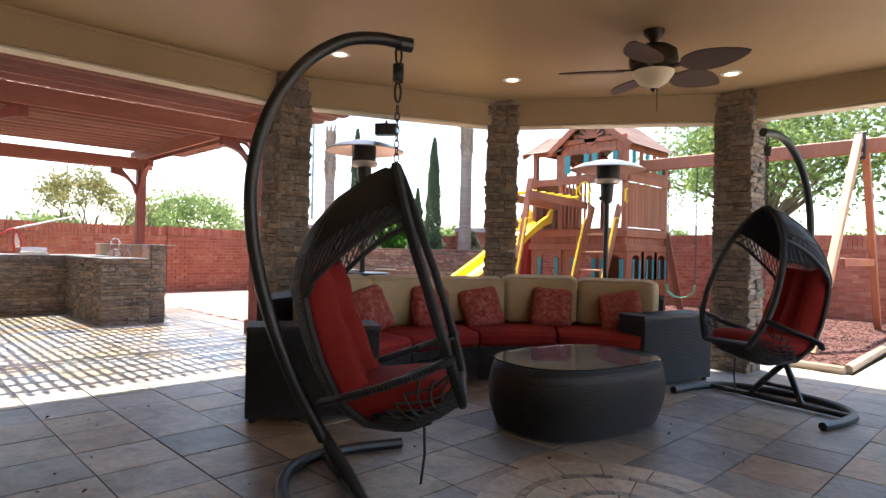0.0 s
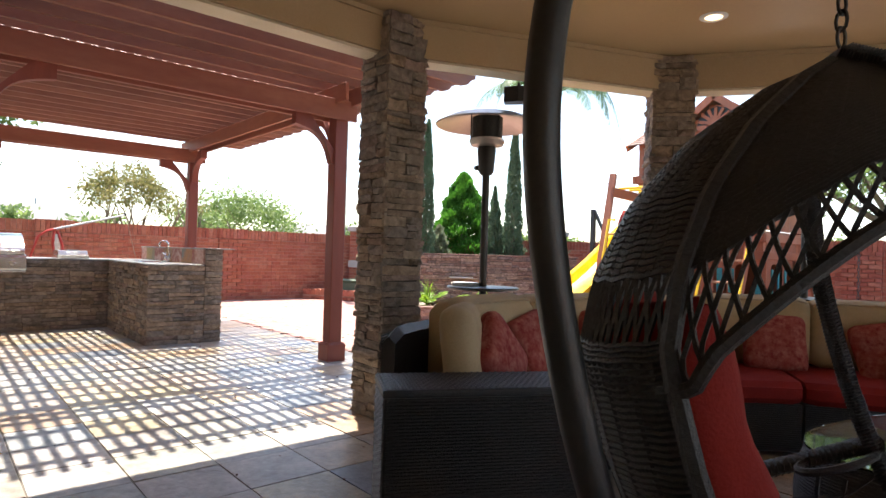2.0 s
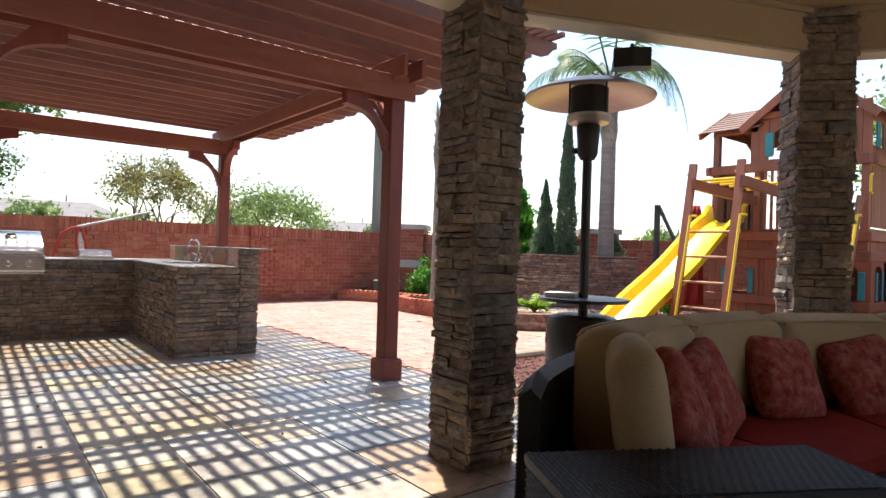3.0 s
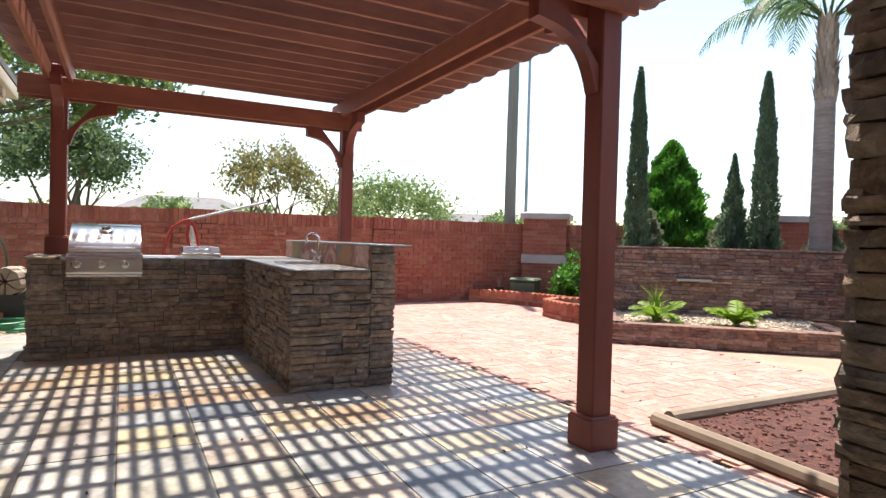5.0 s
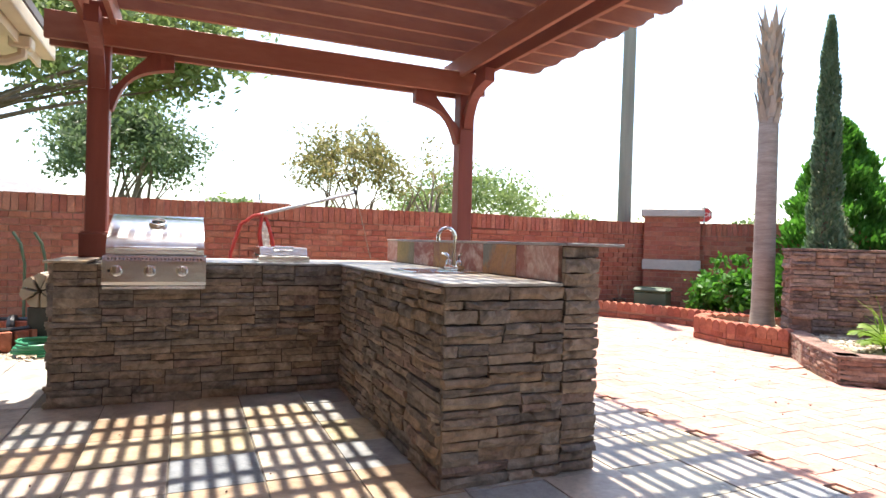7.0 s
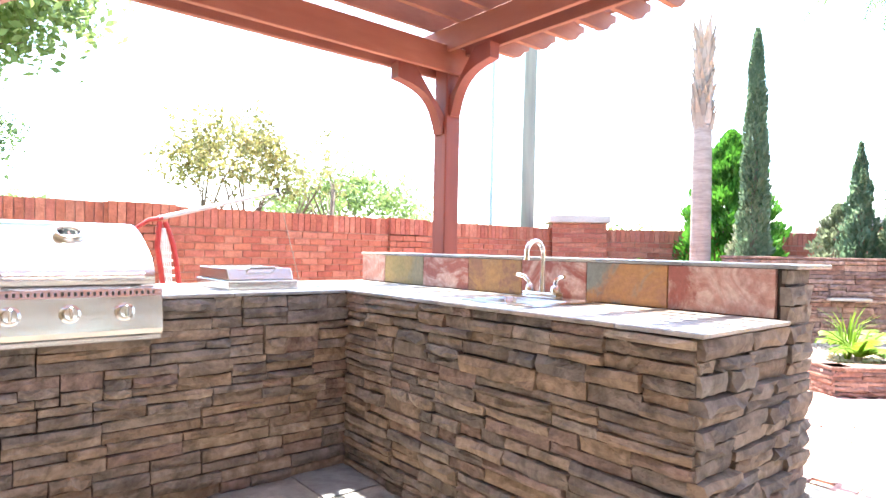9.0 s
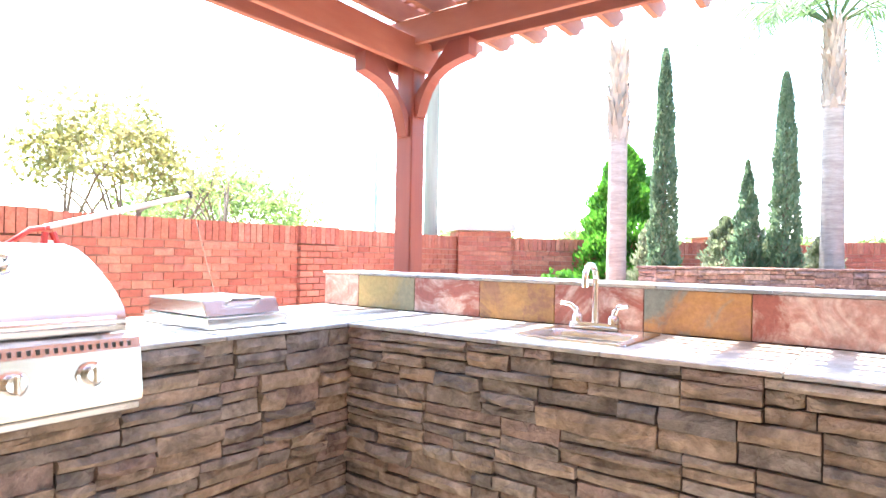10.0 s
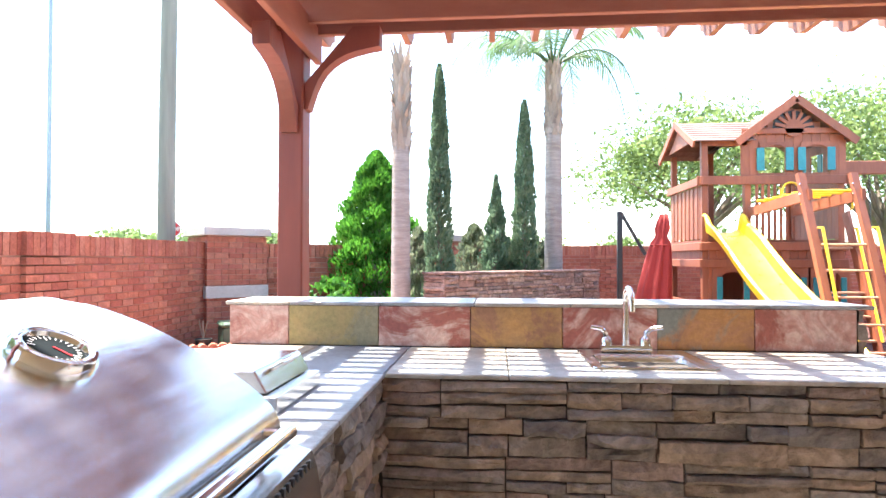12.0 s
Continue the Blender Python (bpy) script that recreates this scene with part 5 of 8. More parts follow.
def side_burner():
    t = thing("side_burner", "stainless steel side burner with a hinged lid set in the worktop", "side burner")
    x0, x1, y0, y1 = -10.42, -9.96, 1.86, 2.22
    part("frame", box_bm(x0, x1, y0, y1, CH + 0.001, CH + 0.045, 0.003), STEEL, t)
    b = box_bm(x0 + 0.012, x1 - 0.03, y0 + 0.012, y1 - 0.012, CH + 0.047, CH + 0.105, 0.004)
    for q in b.verts:
        if q.co.z > CH + 0.08 and q.co.x > x1 - 0.08:
            q.co.x -= 0.03
    lid = part("lid", b, STEEL, t)
    ym = (y0 + y1) / 2
    part("handle", tube_bm([(x1 - 0.055, ym - 0.07, CH + 0.092), (x1 - 0.03, ym - 0.065, CH + 0.108), (x1 - 0.03, ym + 0.065, CH + 0.108), (x1 - 0.055, ym + 0.07, CH + 0.092)], 0.007, 8), CHROME, lid, smooth=True)


side_burner()


def sink():
    t = thing("bar_sink", "small stainless steel drop-in bar sink in the slate worktop", "sink")
    b = bmesh.new()
    def rr(x0, x1, y0, y1, r, z):
        out = []
        for cx, cy, s in ((x1 - r, y1 - r, 0), (x0 + r, y1 - r, 90), (x0 + r, y0 + r, 180), (x1 - r, y0 + r, 270)):
            for k in range(6):
                a = radians(s + 90 * k / 5)
                out.append(b.verts.new((cx + r * math.cos(a), cy + r * math.sin(a), z)))
        return out
    rows = [rr(SX0 - 0.03, SX1 + 0.03, SY0 - 0.02, SY1 + 0.1, 0.02, CH + 0.002), rr(SX0 - 0.028, SX1 + 0.028, SY0 - 0.018, SY1 + 0.098, 0.02, CH + 0.008), rr(SX0 + 0.01, SX1 - 0.01, SY0 + 0.01, SY1 - 0.01, 0.04, CH + 0.007), rr(SX0 + 0.018, SX1 - 0.018, SY0 + 0.018, SY1 - 0.018, 0.04, CH - 0.01), rr(SX0 + 0.03, SX1 - 0.03, SY0 + 0.03, SY1 - 0.03, 0.05, CH - 0.12)]
    n = len(rows[0])
    for r0, r1 in zip(rows, rows[1:]):
        for k in range(n):
            b.faces.new((r0[k], r0[(k + 1) % n], r1[(k + 1) % n], r1[k]))
    b.faces.new(rows[-1])
    part("basin", b, STEEL, t, smooth=True)
    part("drain", lathe_bm([(0.0, CH - 0.116), (0.03, CH - 0.116), (0.042, CH - 0.117), (0.044, CH - 0.119)], 18, None, (SX0 + SX1) / 2, (SY0 + SY1) / 2), CHROME, t, "round chrome sink drain", smooth=True)
    xm, ym = (SX0 + SX1) / 2 - 0.03, SY1 + 0.045
    f = thing("faucet", "chrome gooseneck faucet with two lever handles behind the sink", "faucet", pose(xm, ym, CH + 0.009))
    part("base_plate", box_bm(-0.1, 0.1, -0.026, 0.026, 0, 0.028, 0.01, 2), CHROME, f, smooth=True)
    pts = [(0, 0, 0.02), (0, 0, 0.2)] + [(0, -0.055 + 0.055 * math.cos(a), 0.2 + 0.055 * math.sin(a)) for a in [math.pi * k / 12 for k in range(13)]] + [(0, -0.11, 0.17)]
    part("spout", tube_bm(pts, [0.016] + [0.0115] * (len(pts) - 2) + [0.014], 12), CHROME, f, smooth=True)
    for s in (-1, 1):
        h = part("valve", lathe_bm([(0.024, 0.02), (0.022, 0.05), (0.014, 0.06), (0.0, 0.062)], 14, None, s * 0.075, 0), CHROME, f, smooth=True)
        part("lever", tube_bm([(s * 0.075, 0, 0.05), (s * 0.08, -0.004, 0.075), (s * 0.1, -0.012, 0.094), (s * 0.14, -0.02, 0.1)], [0.011, 0.011, 0.01, 0.008], 8), CHROME, h, smooth=True)


sink()


def standing_frame():
    """Cantilevered garden hammock frame behind the counter."""
    t = thing("hammock_stand", "red steel hammock chair frame with a netted back and grey arm", "garden stand", pose(-12.1, 2.05, 0))
    part("leg", tube_bm([(0.0, -0.28, 0.0), (0.0, -0.24, 0.9), (0.0, -0.15, 1.2), (0.0, -0.02, 1.3), (0.0, 0.08, 1.32)], 0.017, 8), REDHOSE, t, smooth=True)
    part("arm", tube_bm([(0.0, 0.05, 1.315), (-0.1, 0.6, 1.47), (-0.2, 1.12, 1.62)], 0.018, 8), GALV, t, smooth=True)
    part("arm_tip", lathe_bm([(0, 0), (0.025, 0.0), (0.025, 0.05), (0, 0.05)], 10), BLACKMETAL, t, matrix=Matrix.Translation((-0.2, 1.11, 1.6)))
    part("side_rail", tube_bm([(0.0, 0.1, 1.29), (0.02, 0.16, 1.1), (0.02, 0.22, 0.72), (0.02, 0.3, 0.0)], 0.02, 8), REDHOSE, t, smooth=True)
    part("side_rail", tube_bm([(0.0, 0.06, 1.29), (0.02, 0.04, 1.1), (0.02, 0.1, 0.72), (0.02, 0.12, 0.0)], 0.02, 8), REDHOSE, t, smooth=True)
    net = bmesh.new()
    for k in range(26):
        z = 0.5 + 0.74 * k / 25
        tube_bm([(0.01, 0.05 + 0.03 * (1 - k / 25), z), (0.01, 0.13 + 0.12 * (1 - k / 25), z + 0.02 * (-1) ** k)], 0.006, 4, bm=net)
    for k in range(6):
        tube_bm([(0.012, 0.07 + 0.02 * k, 0.5), (0.012, 0.065 + 0.012 * k, 1.24)], 0.006, 4, bm=net)
    part("netting", net, WHITEPAINT, t, "grey white netting")
    part("guy_rope", tube_bm([(-0.2, 1.12, 1.6), (-0.1, 1.3, 0.8), (0.0, 1.42, 0.0)], 0.004, 4), TIMBER_GREY, t)


standing_frame()

# ---- bulk mesh builders ----
def raw_object(name, verts, faces, mat, smooth=False):
    me = bpy.data.meshes.new(name)
    me.from_pydata([tuple(p) for p in verts], [], [tuple(f) for f in faces])
    me.materials.append(mat)
    if smooth:
        me.polygons.foreach_set("use_smooth", [True] * len(me.polygons))
    return new(name, me)


BOX_F = np.array([(0, 3, 2, 1), (4, 5, 6, 7), (0, 1, 5, 4), (1, 2, 6, 5), (2, 3, 7, 6), (3, 0, 4, 7)])


def boxes_object(name, boxes, mat, inset=0.006):
    """Many small blocks in one mesh; rows x0, x1, y0, y1, z0, z1 with chamfered tops along y-min."""
    B = np.array(boxes, float)
    n = len(B)
    x0, x1, y0, y1, z0, z1 = B.T
    V = np.stack([np.stack(p, 1) for p in ((x0, y0, z0), (x1, y0, z0), (x1, y1, z0), (x0, y1, z0), (x0, y0, z1), (x1, y0, z1), (x1, y1, z1), (x0, y1, z1))], 1).reshape(-1, 3)
    F = (BOX_F[None] + 8 * np.arange(n)[:, None, None]).reshape(-1, 4)
    return raw_object(name, V, F, mat)


def unit_block(name, mat, bevel=0.06):
    b = bmesh.new()
    bmesh.ops.create_cube(b, size=1.0)
    me = bpy.data.meshes.new(name)
    b.to_mesh(me)
    b.free()
    me.materials.append(mat)
    return me


def lay_blocks(parent, boxes, near, name, mat, joined_mat, limit=300):
    """Blocks as single parts where near() holds, the rest joined into one part."""
    me = unit_block(name, mat)
    rest, k = [], 0
    for x0, x1, y0, y1, z0, z1 in boxes:
        if k < limit and near((x0 + x1) / 2, (y0 + y1) / 2, (z0 + z1) / 2):
            ob = new(name, me)
            ob.parent = parent
            ob.matrix_local = Matrix.Translation(((x0 + x1) / 2, (y0 + y1) / 2, (z0 + z1) / 2)) @ Matrix.Diagonal((x1 - x0, y1 - y0, z1 - z0, 1))
            k += 1
        else:
            rest.append((x0, x1, y0, y1, z0, z1))
    if rest:
        ob = boxes_object(name + "_courses", rest, joined_mat)
        ob.parent = parent
        ob["kind"] = "stuff"


def brick_rows(length, h, thick, rng, piers=()):
    """Running bond below, one soldier course on top; both faces are laid."""
    out = []
    top = h - 0.2
    z, row = 0.0, 0
    while z < top - 0.02:
        hh = min(0.066, top - z - 0.01)
        x = -0.1 * (row % 2)
        while x < length:
            a, b = max(0, x) + 0.005, min(length, x + 0.2) - 0.005
            if b - a > 0.02:
                d = rng.uniform(-0.002, 0.002)
                out.append((a, b, d, thick + d, z + 0.005, z + 0.005 + hh))
            x += 0.2
        z += 0.076
        row += 1
    x = 0.0
    while x < length:
        d = rng.uniform(-0.003, 0.003)
        out.append((x + 0.004, min(length, x + 0.072), d - 0.002, thick + 0.002, top + 0.002, h + rng.uniform(-0.003, 0.003)))
        x += 0.076
    return out


def pier_rows(x0, x1, h, proud):
    out, z, row = [], 0.0, 0
    while z < h - 0.22:
        x = x0 - 0.1 * (row % 2)
        while x < x1:
            a, b = max(x0, x) + 0.005, min(x1, x + 0.2) - 0.005
            if b - a > 0.02:
                out.append((a, b, -proud, 0.03, z + 0.005, z + 0.07))
            x += 0.2
        z += 0.076
        row += 1
    x = x0
    while x < x1 - 0.03:
        out.append((x + 0.004, min(x1, x + 0.072), -proud - 0.003, 0.03, h - 0.197, h + 0.012))
        x += 0.076
    return out


# ---- leaves and trees ----
def leaf_quads(C, D, S, rng, wide=0.5):
    """Pointed leaf blades: centres C, long axes D, lengths S."""
    n = len(C)
    D = D / np.linalg.norm(D, axis=1, keepdims=True)
    R = rng.normal(size=(n, 3))
    W = np.cross(D, R)
    W /= np.linalg.norm(W, axis=1, keepdims=True) + 1e-9
    S = S[:, None]
    V = np.stack([C - D * S * 0.5, C + W * S * wide * 0.5, C + D * S * 0.5, C - W * S * wide * 0.5], 1).reshape(-1, 3)
    F = np.arange(4 * n).reshape(n, 4)
    return V, F


def crown(name, parent, mat, centre, radii, n_clumps, per, leaf, seed, label="", low=-0.5, clump=0.28, droop=0.0):
    rng = np.random.default_rng(seed)
    d = rng.normal(size=(n_clumps, 3))
    d /= np.linalg.norm(d, axis=1, keepdims=True)
    d[:, 2] = np.where(d[:, 2] < low, -d[:, 2] * 0.5, d[:, 2])
    r = rng.uniform(0.45, 1.0, (n_clumps, 1)) ** 0.6 * rng.uniform(0.82, 1.18, (n_clumps, 1))
    P = np.array(centre) + d * r * np.array(radii)
    cs = clump * np.mean(radii) * rng.uniform(0.6, 1.4, (n_clumps, 1, 1))
    C = (P[:, None] + rng.normal(size=(n_clumps, per, 3)) * cs * np.array([0.55, 0.55, 0.4])).reshape(-1, 3)
    D = rng.normal(size=C.shape) + np.array([0, 0, 0.2 - droop])
    V, F = leaf_quads(C, D, leaf * rng.uniform(0.6, 1.4, len(C)), rng)
    ob = raw_object(name, V, F, mat)
    ob.parent = parent
    if label:
        ob["label"] = label
    return P


def broad_tree(name, label, x, y, trunk_h, centre_z, radii, mat, seed, clumps=90, per=70, leaf=0.11, trunk_r=0.12, stems=1, low=-0.5, shift=0.0):
    t = thing(name, label, "tree", pose(x, y, -0.06))
    P = crown("crown", t, mat, (0, shift, centre_z), radii, clumps, per, leaf, seed, low=low)
    rng = random.Random(seed)
    b = bmesh.new()
    fork = Vector((0, 0, trunk_h))
    for s in range(stems):
        a = 2 * math.pi * s / stems
        off = Vector((0.25 * math.cos(a), 0.25 * math.sin(a), 0)) * (0.4 if stems > 1 else 0)
        top = fork + off * 4
        tube_bm([off * 0.4, (off + top) * 0.45 + Vector((rng.uniform(-0.05, 0.05), rng.uniform(-0.05, 0.05), 0)), top], [trunk_r, trunk_r * 0.75, trunk_r * 0.6], 8, bm=b)
        for k in range(max(3, 16 // stems)):
            q = Vector(P[rng.randrange(len(P))])
            mid = top.lerp(q, 0.5) + Vector((rng.uniform(-0.15, 0.15), rng.uniform(-0.15, 0.15), rng.uniform(0.0, 0.25)))
            tube_bm([top, mid, q], [trunk_r * 0.45, trunk_r * 0.25, trunk_r * 0.06], 6, bm=b)
    part("trunk", b, BARK, t, "branching grey brown trunk", smooth=True)
    return t


def conifer(name, label, x, y, h, r, mat, seed, n=5200, leaf=0.1, taper=1.0, flame=0.55, base=0.05, wob=0.1):
    """Columnar evergreen made of short upright sprays with an uneven outline."""
    t = thing(name, label, "tree", pose(x, y, -0.04))
    rng = np.random.default_rng(seed)
    u = rng.uniform(0, 1, n) ** 0.85
    a = rng.uniform(0, 2 * math.pi, n)
    prof = np.minimum(1.0, (u / 0.12 + 0.25)) * (1 - u) ** flame * taper
    ripple = 1 + wob * np.sin(a * 5 + u * 23) + wob * np.sin(a * 3 - u * 41 + 1.3) + rng.normal(0, 0.05, n)
    rad = r * prof * ripple * rng.uniform(0.72, 1.02, n)
    C = np.stack([rad * np.cos(a), rad * np.sin(a), base + u * (h - base)], 1)
    D = np.stack([np.cos(a) * 0.55, np.sin(a) * 0.55, np.full(n, 1.0)], 1) + rng.normal(0, 0.28, (n, 3))
    V, F = leaf_quads(C, D, leaf * rng.uniform(0.6, 1.5, n), rng, 0.42)
    ob = raw_object("foliage", V, F, mat)
    ob.parent = t
    part("trunk", tube_bm([(0, 0, 0), (0, 0, h * 0.5), (0.01, 0, h * 0.9)], [r * 0.16 + 0.02, r * 0.1 + 0.012, 0.008], 7), BARK, t)
    return t


def frond_bm(b, length, a, rise, droop, seed, leaf_len=0.42, n=34, up=0.0):
    """One pinnate palm frond leaving the crown at heading a; leaflets are separate blades."""
    rng = random.Random(seed)
    pts = []
    for k in range(13):
        u = k / 12
        out = length * (u - 0.22 * u * u * droop)
        z = rise * length * u - droop * length * 0.62 * u * u
        pts.append(Vector((math.cos(a) * out, math.sin(a) * out, z)))
    tube_bm(pts, [0.022 * (1 - 0.85 * k / 12) for k in range(13)], 5, bm=b)
    side = Vector((-math.sin(a), math.cos(a), 0))
    for k in range(n):
        u = 0.16 + 0.84 * k / n
        i = min(11, int(u * 12))
        p = pts[i].lerp(pts[i + 1], u * 12 - i)
        d = (pts[i + 1] - pts[i]).normalized()
        L = leaf_len * math.sin(math.pi * min(1, 0.12 + 0.86 * u)) ** 0.6 * rng.uniform(0.85, 1.1)
        for s in (-1, 1):
            tip = p + (side * s * 0.8 + d * 0.55 + Vector((0, 0, -0.45 - 0.4 * rng.random() + up))).normalized() * L
            mid = p.lerp(tip, 0.5) + Vector((0, 0, 0.05 * L))
            w = d * 0.013
            q = [b.verts.new(p - w), b.verts.new(p + w), b.verts.new(mid + w * 1.1), b.verts.new(mid - w * 1.1), b.verts.new(tip)]
            b.faces.new((q[0], q[1], q[2], q[3]))
            b.faces.new((q[3], q[2], q[4]))


def palm(label, x, y, h, boot, r, seed, fronds, lean=0.0):
    t = thing("palm_tree", label, "palm tree", pose(x, y, 0.0))
    rng = random.Random(seed)
    b = bmesh.new()
    pts, rad = [], []
    n = 40
    for k in range(n + 1):
        u = k / n
        pts.append((lean * u * u, 0, boot * u))
        rad.append(r * (1.0 + 0.55 * max(0, 1 - u * 6) ** 2 - 0.16 * u + (0.02 if k % 2 else 0)))
    tube_bm(pts, rad, 14, bm=b)
    part("trunk", b, PALMBARK, t, "grey ringed palm trunk", smooth=True)
    bb = bmesh.new()
    tube_bm([(lean, 0, boot - 0.05), (lean, 0, h - 0.1)], [r * 0.95, r * 0.6], 10, bm=bb)
    m = int(95 * (h - boot))
    for k in range(m):
        a = k * 2.4
        z = boot - 0.12 + (h - boot) * k / m
        rr = r * (1.02 - 0.3 * k / m)
        L = rng.uniform(0.18, 0.44)
        o = Vector((math.cos(a), math.sin(a), 0))
        s = Vector((-math.sin(a), math.cos(a), 0))
        p0 = Vector((lean, 0, z)) + o * rr * 0.8
        p1 = p0 + o * 0.035 + Vector((0, 0, L * 0.5))
        p2 = p0 + o * rng.uniform(0.02, 0.13) + Vector((0, 0, L))
        w0, w1 = 0.05, 0.03
        q = [bb.verts.new(v) for v in (p0 - s * w0, p0 + s * w0, p1 + s * w1, p1 - s * w1, p2)]
        bb.faces.new(q[:4]); bb.faces.new((q[3], q[2], q[4]))
    part("leaf_base_skirt", bb, PALMBOOT, t, "shaggy cut leaf bases")
    for k in range(fronds):
        f = bmesh.new()
        a = 2 * math.pi * k / fronds + rng.uniform(-0.2, 0.2)
        frond_bm(f, rng.uniform(1.9, 2.4), a, rng.uniform(0.7, 1.7), rng.uniform(1.2, 1.9), seed * 50 + k)
        part("frond", f, L_PALM, t, matrix=Matrix.Translation((lean, 0, h - 0.08)))
    return t


def sago(label, x, y, z, seed, n=12, L=0.42):
    t = thing("fan_plant", label, "plant", pose(x, y, z), "planter fronds")
    rng = random.Random(seed)
    part("crown_base", lathe_bm([(0.03, 0), (0.035, 0.04), (0.0, 0.07)], 8), PALMBOOT, t)
    for k in range(n):
        f = bmesh.new()
        frond_bm(f, L * rng.uniform(0.8, 1.15), 2 * math.pi * k / n + rng.uniform(-0.2, 0.2), rng.uniform(0.5, 1.1), rng.uniform(0.6, 1.1), seed * 31 + k, 0.13, 16, 0.35)
        part("frond", f, L_SAGO, t, matrix=Matrix.Translation((0, 0, 0.05)))
    return t


def grass_clump(label, x, y, z, seed, h=0.6, n=22, mat=None):
    t = thing("grass_clump", label, "plant", pose(x, y, z))
    rng = random.Random(seed)
    b = bmesh.new()
    for k in range(n):
        a, tilt = rng.uniform(0, 6.28), rng.uniform(0.15, 0.7)
        o = Vector((math.cos(a), math.sin(a), 0))
        s = Vector((-math.sin(a), math.cos(a), 0)) * 0.008
        hh = h * rng.uniform(0.6, 1.0)
        p = [o * 0.02, o * tilt * hh * 0.4 + Vector((0, 0, hh * 0.6)), o * tilt * hh + Vector((0, 0, hh * (1 - tilt * 0.4)))]
        q = [b.verts.new(v) for v in (p[0] - s, p[0] + s, p[1] + s, p[1] - s, p[2])]
        b.faces.new(q[:4]); b.faces.new((q[3], q[2], q[4]))
    part("tuft", b, mat or L_SAGO, t)


# ---- planting beds ----
UW = Vector((0.655, 0.756, 0)).normalized()
NW = Vector((UW.y, -UW.x, 0))
W0 = Vector((-10.02, 7.39, 0))
WANG = math.degrees(math.atan2(UW.y, UW.x))


def fountain_wall():
    t = thing("stone_garden_wall", "free-standing garden wall clad in reddish stacked ledgestone", "garden wall", Matrix.Translation(W0) @ Matrix.Rotation(radians(WANG), 4, "Z"))
    L, h, d = 3.36, 1.12, 0.36
    part("core", box_bm(0.02, L - 0.02, 0.02, d - 0.02, 0, h - 0.02), MORTAR_DARK, t)
    part("cap", box_bm(-0.02, L + 0.02, -0.015, d + 0.02, h - 0.03, h, 0.006), LEDGE_RED, t)
    ledge_face(t, Vector((0, 0.02, 0)), 0, L, h - 0.032, LEDGE_RED_P, 51, 0.028, lmin=0.16, lmax=0.42)
    ledge_face(t, Vector((0.02, d, 0)), -90, d, h - 0.032, LEDGE_RED_P, 52, 0.028)
    part("spout_shelf", box_bm(0.95, 1.4, -0.08, 0.0, 0.66, 0.69, 0.005), STONE_CAP, t)


LEDGE_RED_P = palette_material("reddish ledgestone piece", [(0.30, 0.17, 0.13), (0.35, 0.22, 0.17), (0.26, 0.16, 0.13), (0.38, 0.26, 0.21), (0.24, 0.17, 0.15)], 0.85, 28, 7.0, 0.8, spec=0.2, dist=0.02)
fountain_wall()


def edge_wall(name, label, pts, h, thick, mat, seed, scallop=False):
    """Low planter edging that follows plan points."""
    t = thing(name, label, "planter edging")
    rng = random.Random(seed)
    for a, b in zip(pts, pts[1:]):
        a, b = Vector((*a, 0)), Vector((*b, 0))
        L = (b - a).length
        m = Matrix.Translation(a) @ Matrix.Rotation(math.atan2(b.y - a.y, b.x - a.x), 4, "Z")
        core = box_bm(0, L, 0.02, thick, -0.02, h - 0.03)
        core.transform(m)
        part("core", core, MORTAR_DARK if not scallop else BRICK_MORTAR, t)
        if not scallop:
            for x, z, l, hh in ledge_layout(L, h, rng, 0.1, 0.13, 0.18, 0.4):
                ob = new("stone", rng.choice(stone_set(mat)))
                ob.parent = t
                ob.matrix_local = m @ Matrix.Translation((x + 0.002, 0.025, z + 0.002)) @ Matrix.Diagonal((l - 0.004, 0.03, hh - 0.004, 1))
            c = box_bm(-0.01, L + 0.01, -0.005, thick + 0.02, h - 0.028, h, 0.006)
            c.transform(m)
            part("cap", c, LEDGE_RED, t)
        else:
            rows = []
            for r in range(int((h - 0.1) / 0.076)):
                x = -0.1 * (r % 2)
                while x < L:
                    p, q = max(0, x) + 0.004, min(L, x + 0.2) - 0.004
                    if q - p > 0.02:
                        rows.append((p, q, rng.uniform(-0.004, 0.002), thick, r * 0.076 + 0.004, r * 0.076 + 0.07))
                    x += 0.2
            me = unit_block("brick", BRICK)
            for x0, x1, y0, y1, z0, z1 in rows:
                ob = new("brick", me)
                ob.parent = t
                ob.matrix_local = m @ Matrix.Translation(((x0 + x1) / 2, (y0 + y1) / 2, (z0 + z1) / 2)) @ Matrix.Diagonal((x1 - x0, y1 - y0, z1 - z0, 1))
            n = max(1, round(L / 0.11))
            w = L / n
            for k in range(n):
                o = [(w * (k + 0.5) + w * 0.48 * math.cos(math.pi * i / 8), h - 0.045 + 0.045 * math.sin(math.pi * i / 8)) for i in range(9)] + [(w * k + 0.003, h - 0.13), (w * (k + 1) - 0.003, h - 0.13)]
                bb = bmesh.new()
                f0 = [bb.verts.new((x, -0.008, z)) for x, z in o]
                f1 = [bb.verts.new((x, thick, z)) for x, z in o]
                bb.faces.new(f0); bb.faces.new(f1[::-1])
                for i in range(len(o)):
                    bb.faces.new((f0[i], f1[i], f1[(i + 1) % len(o)], f0[(i + 1) % len(o)]))
                bb.transform(m)
                part("scallop_brick", bb, BRICK, t)
    return t


